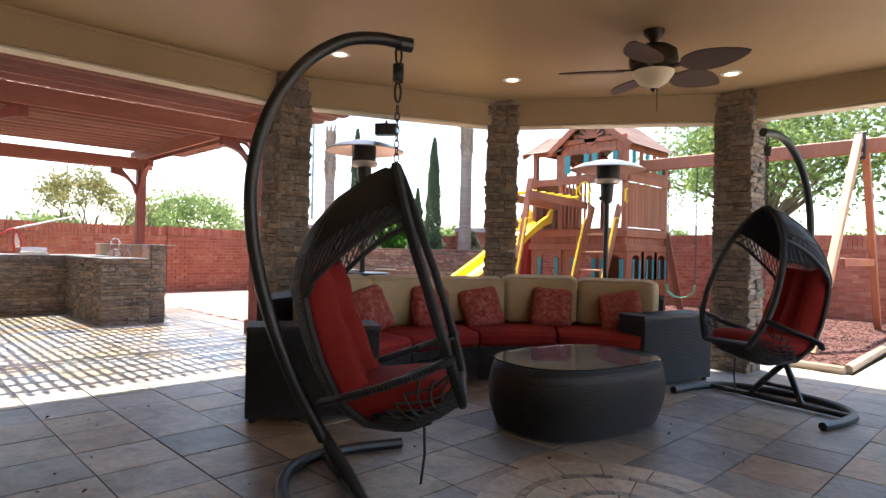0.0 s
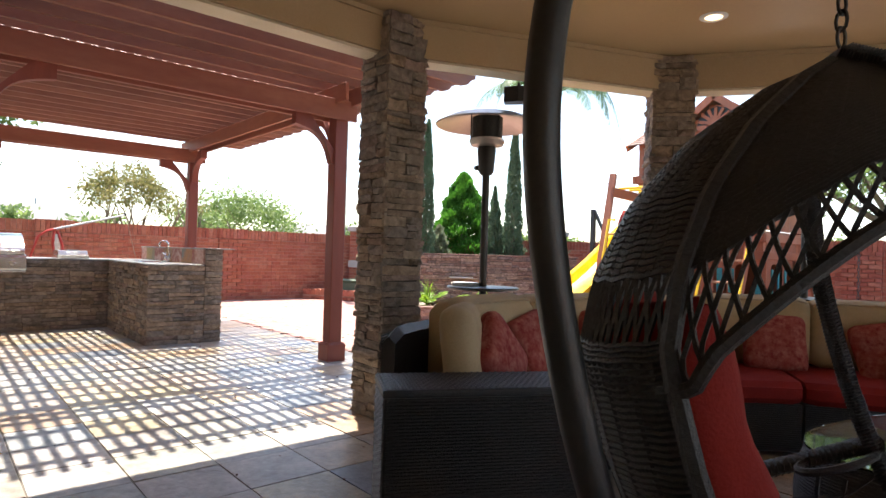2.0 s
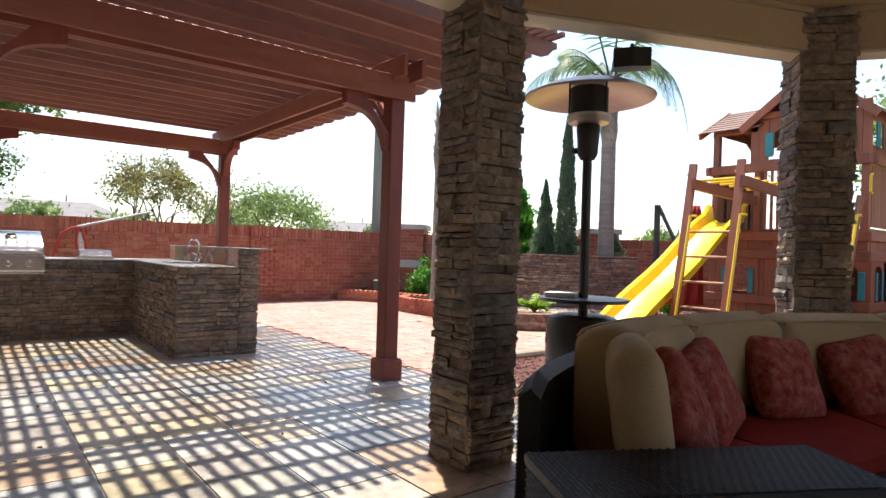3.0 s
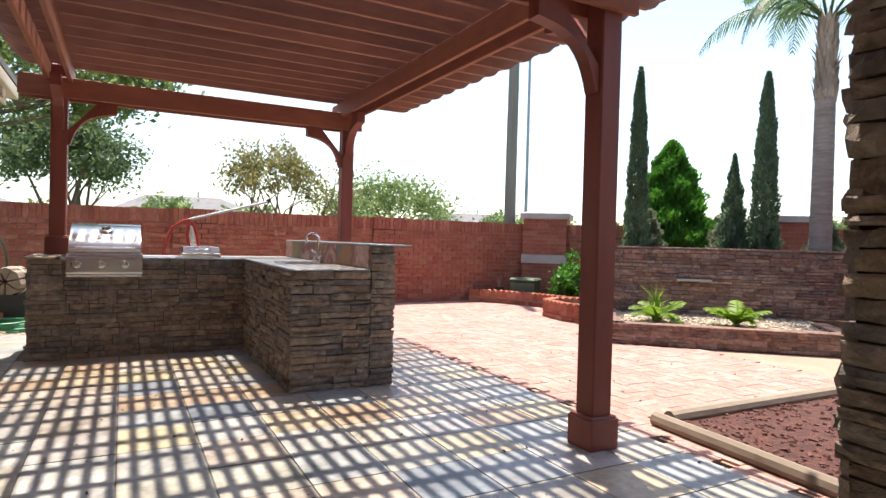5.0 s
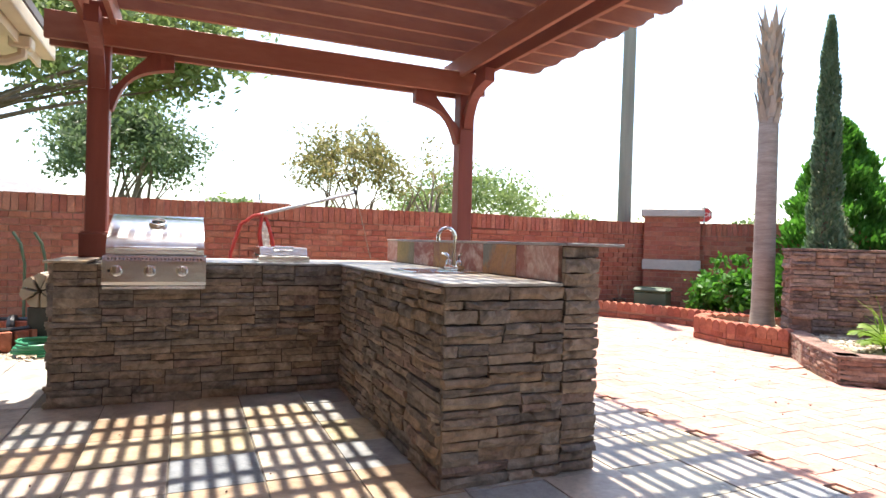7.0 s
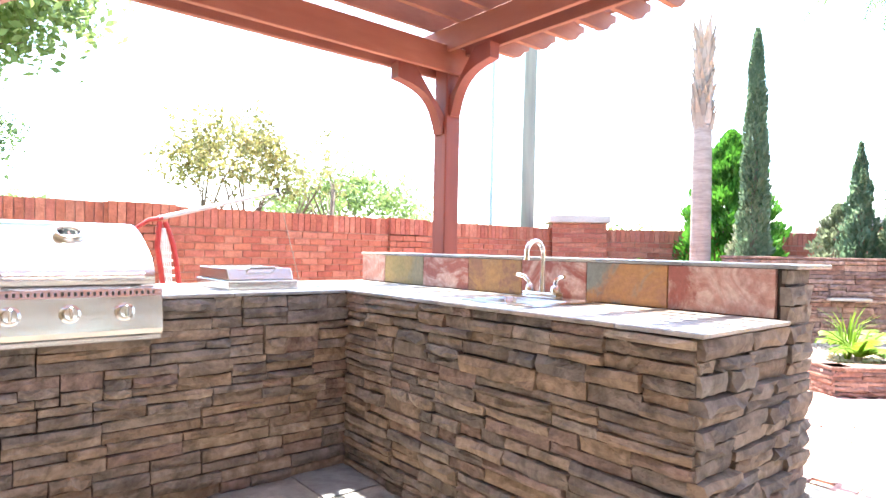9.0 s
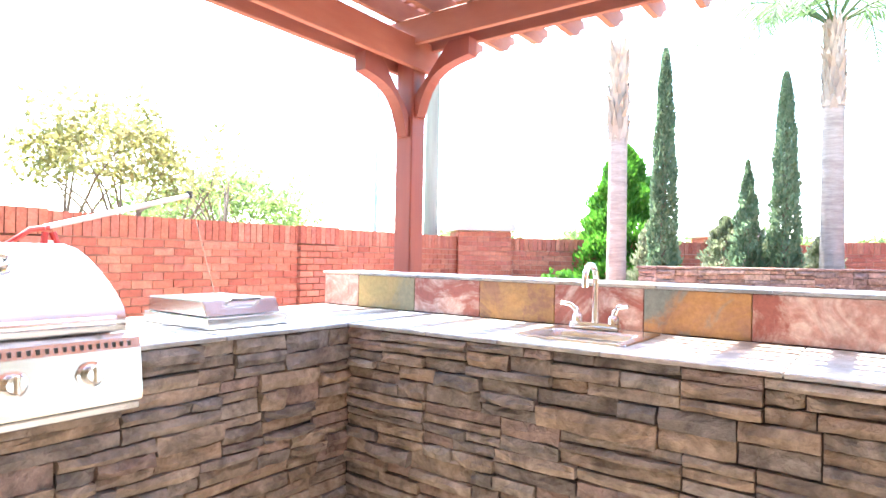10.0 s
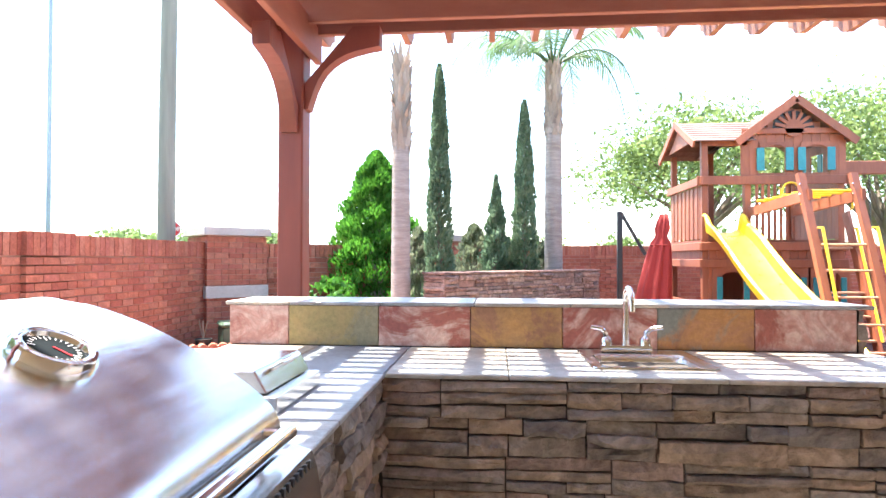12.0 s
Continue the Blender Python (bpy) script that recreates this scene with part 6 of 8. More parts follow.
E0 = W0 + NW * 0.0
F1, F2 = Vector((-9.42, 6.78, 0)), Vector((-8.78, 6.32, 0))
F3 = F2 + UW * 2.6
edge_wall("planter_edging", "low planter edging of reddish stacked stone below the garden wall", [tuple(p)[:2] for p in (W0 + NW * 0.02 - UW * 0.02, F1, F2, F3, F3 - NW * 1.0)], 0.24, 0.16, LEDGE_RED_P, 61)
edge_wall("brick_edging", "curved red brick planter edging with scalloped top", [(-10.1, 8.3), (-11.15, 7.95), (-11.3, 7.5), (-11.05, 7.1), (-10.5, 7.02), (-9.84, 7.16)], 0.27, 0.12, BRICK, 62, True)
edge_wall("brick_edging", "low red brick bed edging along the garden wall", [(-13.3, 7.1), (-12.9, 7.45), (-12.3, 7.75), (-11.6, 7.95), (-11.2, 7.98)], 0.24, 0.12, BRICK, 63, True)
bed = structure("bed", prism_bm([tuple(p)[:2] for p in (W0, F1 + NW * -0.1, F2 - NW * 0.1, F3 - NW * 0.1, W0 + UW * 2.6)], -0.02, 0.19), GRAVEL, "pale gravel in the raised stone planter", "gravel")
structure("bed_1", prism_bm([(-11.2, 7.5), (-11.0, 7.2), (-10.5, 7.12), (-9.86, 7.24), (-9.95, 7.6), (-10.15, 8.25), (-11.05, 7.9)], -0.02, 0.17), GRAVEL, "pale wood chips in the brick palm planter", "gravel")
structure("bed_2", prism_bm([(-13.35, 7.25), (-12.9, 7.55), (-12.3, 7.85), (-11.2, 8.1), (-10.1, 8.3), (-9.9, 7.7), (-7.6, 10.3), (-9.05, 12.7), (-13.0, 8.9), (-13.35, 8.5)], -0.02, 0.10), MULCH, "dark mulch bed behind the brick edging", "mulch")
MB = [(-6.33, 4.4), (-4.9, 4.3), (-4.45, 4.85), (-2.55, 6.6), (-1.42, 6.92), (-0.56, 6.9), (-0.6, 9.4), (-0.6, 12.85), (-8.9, 12.85), (-6.9, 10.4), (-6.25, 9.4)]
structure("mulch_bed", prism_bm(MB, -0.05, 0.015), MULCH, "dark red bark mulch under the playground", "mulch")


def timber(a, b, r=0.047):
    t = thing("landscape_timber", "weathered round landscape timber edging the mulch", "timber", None, "landscape timbers")
    part("log", tube_bm([(*a, r * 0.75), ((a[0] + b[0]) / 2, (a[1] + b[1]) / 2, r * 0.78), (*b, r * 0.75)], r, 9), TIMBER_GREY, t, smooth=True)


for a, b in (((-6.33, 4.36), (-5.0, 4.26)), ((-4.9, 4.3), (-4.45, 4.85)), ((-4.4, 4.9), (-2.6, 6.6)), ((-2.5, 6.63), (-1.5, 6.93)), ((-1.42, 6.93), (-0.56, 6.88)), ((-0.56, 6.98), (-0.6, 9.2)), ((-6.3, 4.45), (-6.27, 6.6)), ((-6.27, 6.65), (-6.25, 9.3))):
    timber(a, b)


def chips(name, label, mat, poly, n, size, z, seed, category):
    """Loose bits scattered over a plan polygon, one mesh."""
    rng = np.random.default_rng(seed)
    P = np.array(poly)
    lo, hi = P.min(0), P.max(0)
    pts = []
    while len(pts) < n:
        q = rng.uniform(lo, hi)
        ins = False
        for (xa, ya), (xb, yb) in zip(poly, poly[1:] + poly[:1]):
            if (ya > q[1]) != (yb > q[1]) and q[0] < (xb - xa) * (q[1] - ya) / (yb - ya) + xa:
                ins = not ins
        if ins:
            pts.append(q)
    pts = np.array(pts)
    V, F = [], []
    base = np.array([(-.5, -.5, -.5), (.5, -.5, -.5), (.5, .5, -.5), (-.5, .5, -.5), (-.4, -.4, .5), (.4, -.4, .5), (.4, .4, .5), (-.4, .4, .5)])
    for k, (x, y) in enumerate(pts):
        s = size * rng.uniform(0.5, 1.4) * np.array([rng.uniform(0.6, 1.8), 0.7, 0.45])
        e = np.array(Euler(rng.uniform(-0.5, 0.5, 3) + np.array([0, 0, rng.uniform(0, 6)])).to_matrix())
        V.append((base * s) @ e.T + np.array([x, y, z + 0.1 * size]))
        F.append(BOX_F + 8 * k)
    return tagged(raw_object(name, np.concatenate(V), np.concatenate(F), mat), label, category, "", "stuff")


chips("bark_chips", "loose dark red bark chips on the mulch bed", CHIP, MB, 11000, 0.027, 0.015, 5, "mulch")
chips("pebbles", "loose pale pebbles in the raised planter", PEBBLE, [tuple(p)[:2] for p in (W0, F1, F2 - NW * 0.1, F3 - NW * 0.1, W0 + UW * 2.6)], 1500, 0.035, 0.19, 6, "gravel")
chips("wood_chips", "pale chips round the palm trunk", PEBBLE, [(-11.2, 7.5), (-11.0, 7.2), (-10.5, 7.12), (-9.86, 7.24), (-10.15, 8.25)], 700, 0.035, 0.17, 7, "gravel")
chips("gravel", "loose pale gravel beside the brick wall", PEBBLE, rect(-13.35, -11.4, -0.5, 4.0), 2200, 0.035, -0.004, 8, "gravel")
chips("leaf_litter", "small dry leaves and crumbs scattered on the terrace", CHIP, [(-9.7, 0.6), (-1.5, 0.3), (1.5, 2.0), (-1.0, 4.4), (-6.3, 7.0), (-12.8, 7.0), (-12.8, 4.3), (-9.6, 3.6), (-8.0, 2.3)], 300, 0.011, 0.006, 9, "litter")

sago("bright green sago fronds in the raised gravel planter", -8.83, 7.14, 0.19, 3)
sago("bright green sago fronds in the raised gravel planter", -8.2, 7.75, 0.19, 4)
grass_clump("tall thin green grass blades in the planter", -8.93, 7.2, 0.19, 8, 0.62)
palm("tall bare palm with shaggy top and no fronds", -10.58, 7.68, 3.75, 2.7, 0.125, 5, 0)
palm("tall green palm with drooping feathery fronds", -8.52, 9.95, 4.38, 3.3, 0.15, 9, 14)
conifer("cypress_tree", "tall slim dark green Italian cypress", -10.15, 8.1, 3.82, 0.21, L_CYP, 21, 15000, 0.055, flame=0.5)
conifer("cypress_tree", "slim dark green Italian cypress", -9.0, 9.4, 3.68, 0.235, L_CYP, 22, 15000, 0.055, flame=0.5)
conifer("cypress_tree", "shorter shaggy grey green cypress", -9.42, 9.3, 2.55, 0.32, L_CYP, 23, 9000, 0.06, flame=0.8, wob=0.25)
conifer("arborvitae", "broad bright green conical arborvitae", -11.4, 10.25, 3.1, 1.0, L_THUJA, 24, 26000, 0.085, flame=0.62, wob=0.14)
for k, (x, y, h, r) in enumerate(((-10.5, 8.75, 1.75, 0.36), (-9.75, 9.7, 1.85, 0.5), (-9.15, 9.6, 1.6, 0.45), (-8.65, 10.3, 1.6, 0.45))):
    conifer("juniper_bush", "grey green juniper shrub behind the stone wall", x, y, h, r, L_JUN, 30 + k, 7000, 0.06, flame=0.55, wob=0.25)


def leafy_bush(label, x, y, z, radii, mat, seed, clumps=40, per=34, leaf=0.12):
    t = thing("leafy_bush", label, "bush", pose(x, y, z))
    crown("foliage", t, mat, (0, 0, radii[2] * 0.9), radii, clumps, per, leaf, seed, low=-0.8)
    b = bmesh.new()
    for k in range(6):
        tube_bm([(0, 0, 0), (radii[0] * 0.5 * math.cos(k), radii[1] * 0.5 * math.sin(k), radii[2])], [0.012, 0.005], 5, bm=b)
    part("stems", b, BARK, t)


leafy_bush("bright green leafy shrub by the brick pillar", -11.75, 8.5, 0.1, (0.5, 0.4, 0.45), L_THUJA, 40)
leafy_bush("bright green leafy shrub beside the palm trunk", -10.75, 8.35, 0.1, (0.35, 0.3, 0.4), L_THUJA, 41, 28)
leafy_bush("flowering green shrub at the end of the stone wall", -7.35, 10.25, 0.05, (0.25, 0.25, 0.38), L_SAGO, 42, 20, 24, 0.09)

# trees beyond the walls
broad_tree("crape_myrtle", "yellowing crape myrtle tree beyond the brick wall", -15.0, 3.75, 1.2, 2.25, (0.85, 0.85, 0.7), L_YEL, 50, 80, 55, 0.075, 0.05, 3)
broad_tree("crape_myrtle", "thin half-bare crape myrtle beyond the brick wall", -15.0, 5.0, 1.3, 2.2, (0.5, 0.5, 0.75), L_YEL, 51, 22, 22, 0.07, 0.045, 3)
broad_tree("ornamental_tree", "broad pale green tree beyond the brick wall", -18.8, 7.75, 1.0, 1.95, (1.9, 1.9, 0.95), L_MYRTLE, 52, 120, 70, 0.1, 0.08, 4)
broad_tree("oak_tree", "grey green broad tree far beyond the wall", -20.0, 0.1, 0.9, 2.9, (1.35, 1.4, 1.1), L_OAK, 53, 150, 90, 0.11, 0.1, 4)
broad_tree("oak_tree", "overhanging bright green oak beyond the garden corner", -15.2, -2.6, 2.0, 4.0, (1.5, 1.9, 1.0), L_MYRTLE, 54, 150, 90, 0.12, 0.12, 1, -0.9, 2.7)
broad_tree("oak_tree", "large spreading green oak behind the playground wall", -4.2, 16.4, 1.9, 3.5, (2.7, 2.2, 1.7), L_MYRTLE, 55, 190, 85, 0.13, 0.2, 1)
broad_tree("oak_tree", "large green oak behind the swing set", 0.6, 16.8, 2.0, 3.9, (2.6, 2.4, 2.1), L_MYRTLE, 56, 150, 80, 0.15, 0.2, 1)
rngt = random.Random(77)
for k in range(26):
    a = radians(20 + 150 * k / 25 + rngt.uniform(-2, 2))
    d = rngt.uniform(34, 48)
    x, y = -6 + d * math.cos(a + 0.35), 4 + d * math.sin(a + 0.35)
    broad_tree("far_tree", "distant hazy green tree beyond the neighbourhood", x, y, 0.8, 1.7, (rngt.uniform(1.4, 2.8), 1.6, rngt.uniform(0.9, 1.6)), L_MYRTLE, 200 + k, 34, 40, 0.32, 0.1, 1)
for k in range(7):
    x, y = -32 - 3 * rngt.random(), -14 + 4.2 * k
    broad_tree("far_tree", "distant hazy green tree beyond the neighbourhood", x, y, 0.8, 1.5, (1.8, rngt.uniform(1.2, 2.4), rngt.uniform(0.7, 1.2)), L_MYRTLE, 240 + k, 30, 40, 0.3, 0.1, 1)


# ---- poles, sign, neighbours ----
def utility_pole():
    t = thing("utility_pole", "tall weathered wooden utility pole beyond the brick wall", "utility pole", pose(-14.05, 8.5, -0.06))
    part("pole", tube_bm([(0, 0, 0), (0, 0, 3), (0.05, 0, 9)], [0.125, 0.115, 0.09], 12), POLEWOOD, t, smooth=True)
    l = thing("street_lamp", "thin grey steel lamp pole far beyond the wall", "street lamp", pose(-19.0, 12.5, -0.06))
    part("pole", tube_bm([(0, 0, 0), (0, 0, 4), (0, 0, 7.2)], [0.06, 0.05, 0.04], 8), GALV, l, smooth=True)
    part("lamp_arm", tube_bm([(0, 0, 7.1), (-0.5, 0.1, 7.35)], 0.03, 6), GALV, l)


utility_pole()


def stop_sign():
    t = thing("stop_sign", "red octagonal stop sign beyond the garden wall", "road sign", look((-16.5, 13.0, 1.92), (-7.5, 1.0, 1.92)) @ Matrix.Rotation(0, 4, "Z"))
    pl = bmesh.new()
    o = [(0.2 * math.cos(radians(22.5 + 45 * k)), 0.2 * math.sin(radians(22.5 + 45 * k))) for k in range(8)]
    prism_bm(o, -0.006, 0.0, pl)
    face = part("plate", pl, SIGNRED, t, matrix=Matrix.Rotation(radians(180), 4, "Y"))
    rim = bmesh.new()
    for k in range(8):
        a, c = Vector((*o[k], 0)) * 0.93, Vector((*o[(k + 1) % 8], 0)) * 0.93
        bar_bm(a, c, 0.02, 0.004, rim)
    part("border", rim, WHITEPAINT, t, matrix=Matrix.Translation((0, 0, -0.009)))
    cu = bpy.data.curves.new("lettering", "FONT")
    cu.body, cu.size, cu.align_x, cu.align_y, cu.extrude = "STOP", 0.145, "CENTER", "CENTER", 0.002
    cu.materials.append(WHITEPAINT)
    tx = new("lettering", cu)
    dg = bpy.context.evaluated_depsgraph_get()
    me = bpy.data.meshes.new_from_object(tx.evaluated_get(dg))
    bpy.data.objects.remove(tx)
    lt = new("lettering", me)
    lt.parent = t
    lt.matrix_local = Matrix.Translation((0, 0, -0.012)) @ Matrix.Rotation(radians(180), 4, "Y")
    part("post", tube_bm([(0, 0.2, 0.02), (0, -1.98, 0.02)], 0.025, 6), GALV, t)


stop_sign()


def far_house(x, y, w, d, h, ang, label):
    t = thing("house", label, "house", pose(x, y, -0.06, 0, 0, ang))
    part("wall", box_bm(-w / 2, w / 2, -d / 2, d / 2, 0, h), SIDING, t)
    b = bmesh.new()
    e = 0.4
    lo = [b.verts.new(p) for p in ((-w / 2 - e, -d / 2 - e, h), (w / 2 + e, -d / 2 - e, h), (w / 2 + e, d / 2 + e, h), (-w / 2 - e, d / 2 + e, h))]
    hi = [b.verts.new((-w / 4, 0, h + 1.5)), b.verts.new((w / 4, 0, h + 1.5))]
    b.faces.new((lo[0], lo[1], hi[1], hi[0])); b.faces.new((lo[2], lo[3], hi[0], hi[1])); b.faces.new((lo[1], lo[2], hi[1])); b.faces.new((lo[3], lo[0], hi[0])); b.faces.new(lo[::-1])
    part("roof", b, ROOFING, t, "grey hipped shingle roof")
    for k in range(4):
        xx = -w / 2 + w * (k + 0.5) / 4
        wn_ = part("window", box_bm(xx - 0.5, xx + 0.5, -d / 2 - 0.03, -d / 2 - 0.004, 1.0, 2.2), DARKPLASTIC, t)
        part("frame", run_frame(xx - 0.55, xx + 0.55, 0.95, 2.25, -d / 2 - 0.05), WHITEPAINT, wn_)
    part("vent_pipe", tube_bm([(w * 0.1, 0.3, h + 1.2), (w * 0.1, 0.3, h + 1.9)], 0.06, 6), GALV, t)


def run_frame(x0, x1, z0, z1, y):
    b = bmesh.new()
    for a, c in (((x0, z0), (x1, z0)), ((x0, z1), (x1, z1)), ((x0, z0), (x0, z1)), ((x1, z0), (x1, z1))):
        merge(b, box_bm(min(a[0], c[0]) - 0.04, max(a[0], c[0]) + 0.04, y - 0.02, y + 0.02, min(a[1], c[1]) - 0.04, max(a[1], c[1]) + 0.04))
    return b


far_house(-46, 4.8, 9, 8, 2.1, 90, "distant neighbouring house with grey hipped roof")
far_house(-46, 26, 11, 9, 1.9, 70, "distant neighbouring house with grey hipped roof")
far_house(-44, -10, 12, 9, 2.4, 95, "distant neighbouring house with grey hipped roof")
far_house(-22, 48, 16, 9, 2.2, 20, "distant pale house beyond the playground wall")


# ---- small garden things ----
def utility_box():
    t = thing("utility_box", "low green utility box in the corner bed", "utility box", pose(-12.75, 8.0, 0.1, 0, 0, 35))
    part("body", box_bm(-0.24, 0.24, -0.18, 0.18, 0, 0.3, 0.015), UTILGREEN, t)
    part("lid", box_bm(-0.26, 0.26, -0.2, 0.2, 0.3, 0.37, 0.03), UTILGREEN, t)
    p = thing("flower_pot", "small black plastic pot with dry stems", "pot", pose(-13.05, 7.62, 0.1))
    part("pot", lathe_bm([(0.07, 0), (0.1, 0.18), (0.11, 0.18), (0.1, 0.165), (0.0, 0.16)], 14), DARKPLASTIC, p)
    st = bmesh.new()
    for k in range(7):
        tube_bm([(0, 0, 0.16), (0.06 * math.cos(k), 0.06 * math.sin(k), 0.4)], 0.004, 4, bm=st)
    part("stems", st, BARK, p)


utility_box()


def left_corner():
    h = thing("hose_cart", "dark green metal cart handle leaning by the wall", "cart", pose(-12.7, 0.0, 0))
    for s in (-0.09, 0.09):
        part("handle", tube_bm([(0, s, 0), (0, s, 0.75), (0.04, s - 0.03, 0.95), (0.02, s - 0.1, 1.06)], 0.014, 7), UTILGREEN, h, smooth=True)
    part("axle", tube_bm([(0, -0.2, 0.12), (0, 0.2, 0.12)], 0.02, 8), UTILGREEN, h)
    for s in (-0.18, 0.18):
        part("wheel", lathe_bm([(0.0, -0.03), (0.11, -0.03), (0.12, 0), (0.11, 0.03), (0, 0.03)], 18), DARKPLASTIC, h, matrix=Matrix.Translation((0, s, 0.12)) @ Matrix.Rotation(radians(90), 4, "X"))
    s_ = thing("firewood_stack", "wrapped bundle of split firewood logs", "firewood", pose(-12.2, 0.22, 0.0))
    part("rack", box_bm(-0.16, 0.16, -0.15, 0.15, 0, 0.38, 0.01), DARKPLASTIC, s_, "dark rack under the logs")
    for k in range(7):
        a0, a1 = 2 * math.pi * k / 7 + 0.05, 2 * math.pi * (k + 1) / 7 - 0.05
        am = (a0 + a1) / 2
        o = [(0.016 * math.cos(am), 0.016 * math.sin(am)), (0.15 * math.cos(a0), 0.15 * math.sin(a0)), (0.165 * math.cos(am), 0.165 * math.sin(am)), (0.15 * math.cos(a1), 0.15 * math.sin(a1))]
        part("log", prism_bm(o, -0.2, 0.2 + 0.012 * (k % 3), None, 0.006), TIMBER_GREY, s_, matrix=Matrix.Translation((0, 0, 0.53)) @ Matrix.Rotation(radians(-14), 4, "Z") @ Matrix.Rotation(radians(90), 4, "Y"))
    part("band", tube_bm([(0.1, 0.168 * math.cos(2 * math.pi * k / 20), 0.53 + 0.168 * math.sin(2 * math.pi * k / 20)) for k in range(20)], 0.006, 5, True), WHITEPAINT, s_, "white plastic band")
    f = thing("fire_ring", "low round brick fire ring on gravel", "fire ring", pose(-12.3, -0.25, 0.0))
    for k in range(22):
        a = 2 * math.pi * k / 22
        part("brick", box_bm(-0.055, 0.055, -0.06, 0.06, 0, 0.18, 0.006), BRICK, f, matrix=Matrix.Rotation(a, 4, "Z") @ Matrix.Translation((0.0, 0.42, 0)))
    part("rim", tube_bm([(0.42 * math.cos(2 * math.pi * k / 28), 0.42 * math.sin(2 * math.pi * k / 28), 0.195) for k in range(28)], 0.02, 6, True), BLACKMETAL, f)
    g_ = thing("garden_hose", "coiled green garden hose on the gravel", "hose", pose(-11.75, 0.25, 0.0))
    part("coil", tube_bm([((0.2 + 0.02 * math.sin(k)) * math.cos(k * 0.35), (0.2 + 0.02 * math.sin(k)) * math.sin(k * 0.35), 0.015 + 0.0012 * k) for k in range(90)], 0.013, 6), GREEN_PL, g_, smooth=True)


left_corner()

# ---- play fort ----
FX0, FXM, FX1, FY0, FY1 = -6.38, -5.72, -4.36, 9.6, 11.2
DECK, RAILT = 1.57, 2.45


def arch_board(x0, x1, z0, z1, hole, y, thick, bm):
    """A board with an arched opening: hole = (hx0, hx1, hz0, hz1)."""
    hx0, hx1, hz0, hz1 = hole
    cx, r = (hx0 + hx1) / 2, (hx1 - hx0) / 2
    arc = [(cx + r * math.cos(math.pi * k / 10), hz1 - r * 0.45 + r * 0.45 * math.sin(math.pi * k / 10)) for k in range(11)]
    pts = [(x0, z0), (x0, z1), (x1, z1), (x1, z0), (hx1, z0), (hx1, hz1 - r * 0.45)] + arc[1:-1] + [(hx0, hz1 - r * 0.45), (hx0, z0)]
    f0 = [bm.verts.new((x, y, z)) for x, z in pts]
    f1 = [bm.verts.new((x, y + thick, z)) for x, z in pts]
    bm.faces.new(f0[::-1]); bm.faces.new(f1)
    for k in range(len(pts)):
        bm.faces.new((f0[k], f0[(k + 1) % len(pts)], f1[(k + 1) % len(pts)], f1[k]))
    return bm


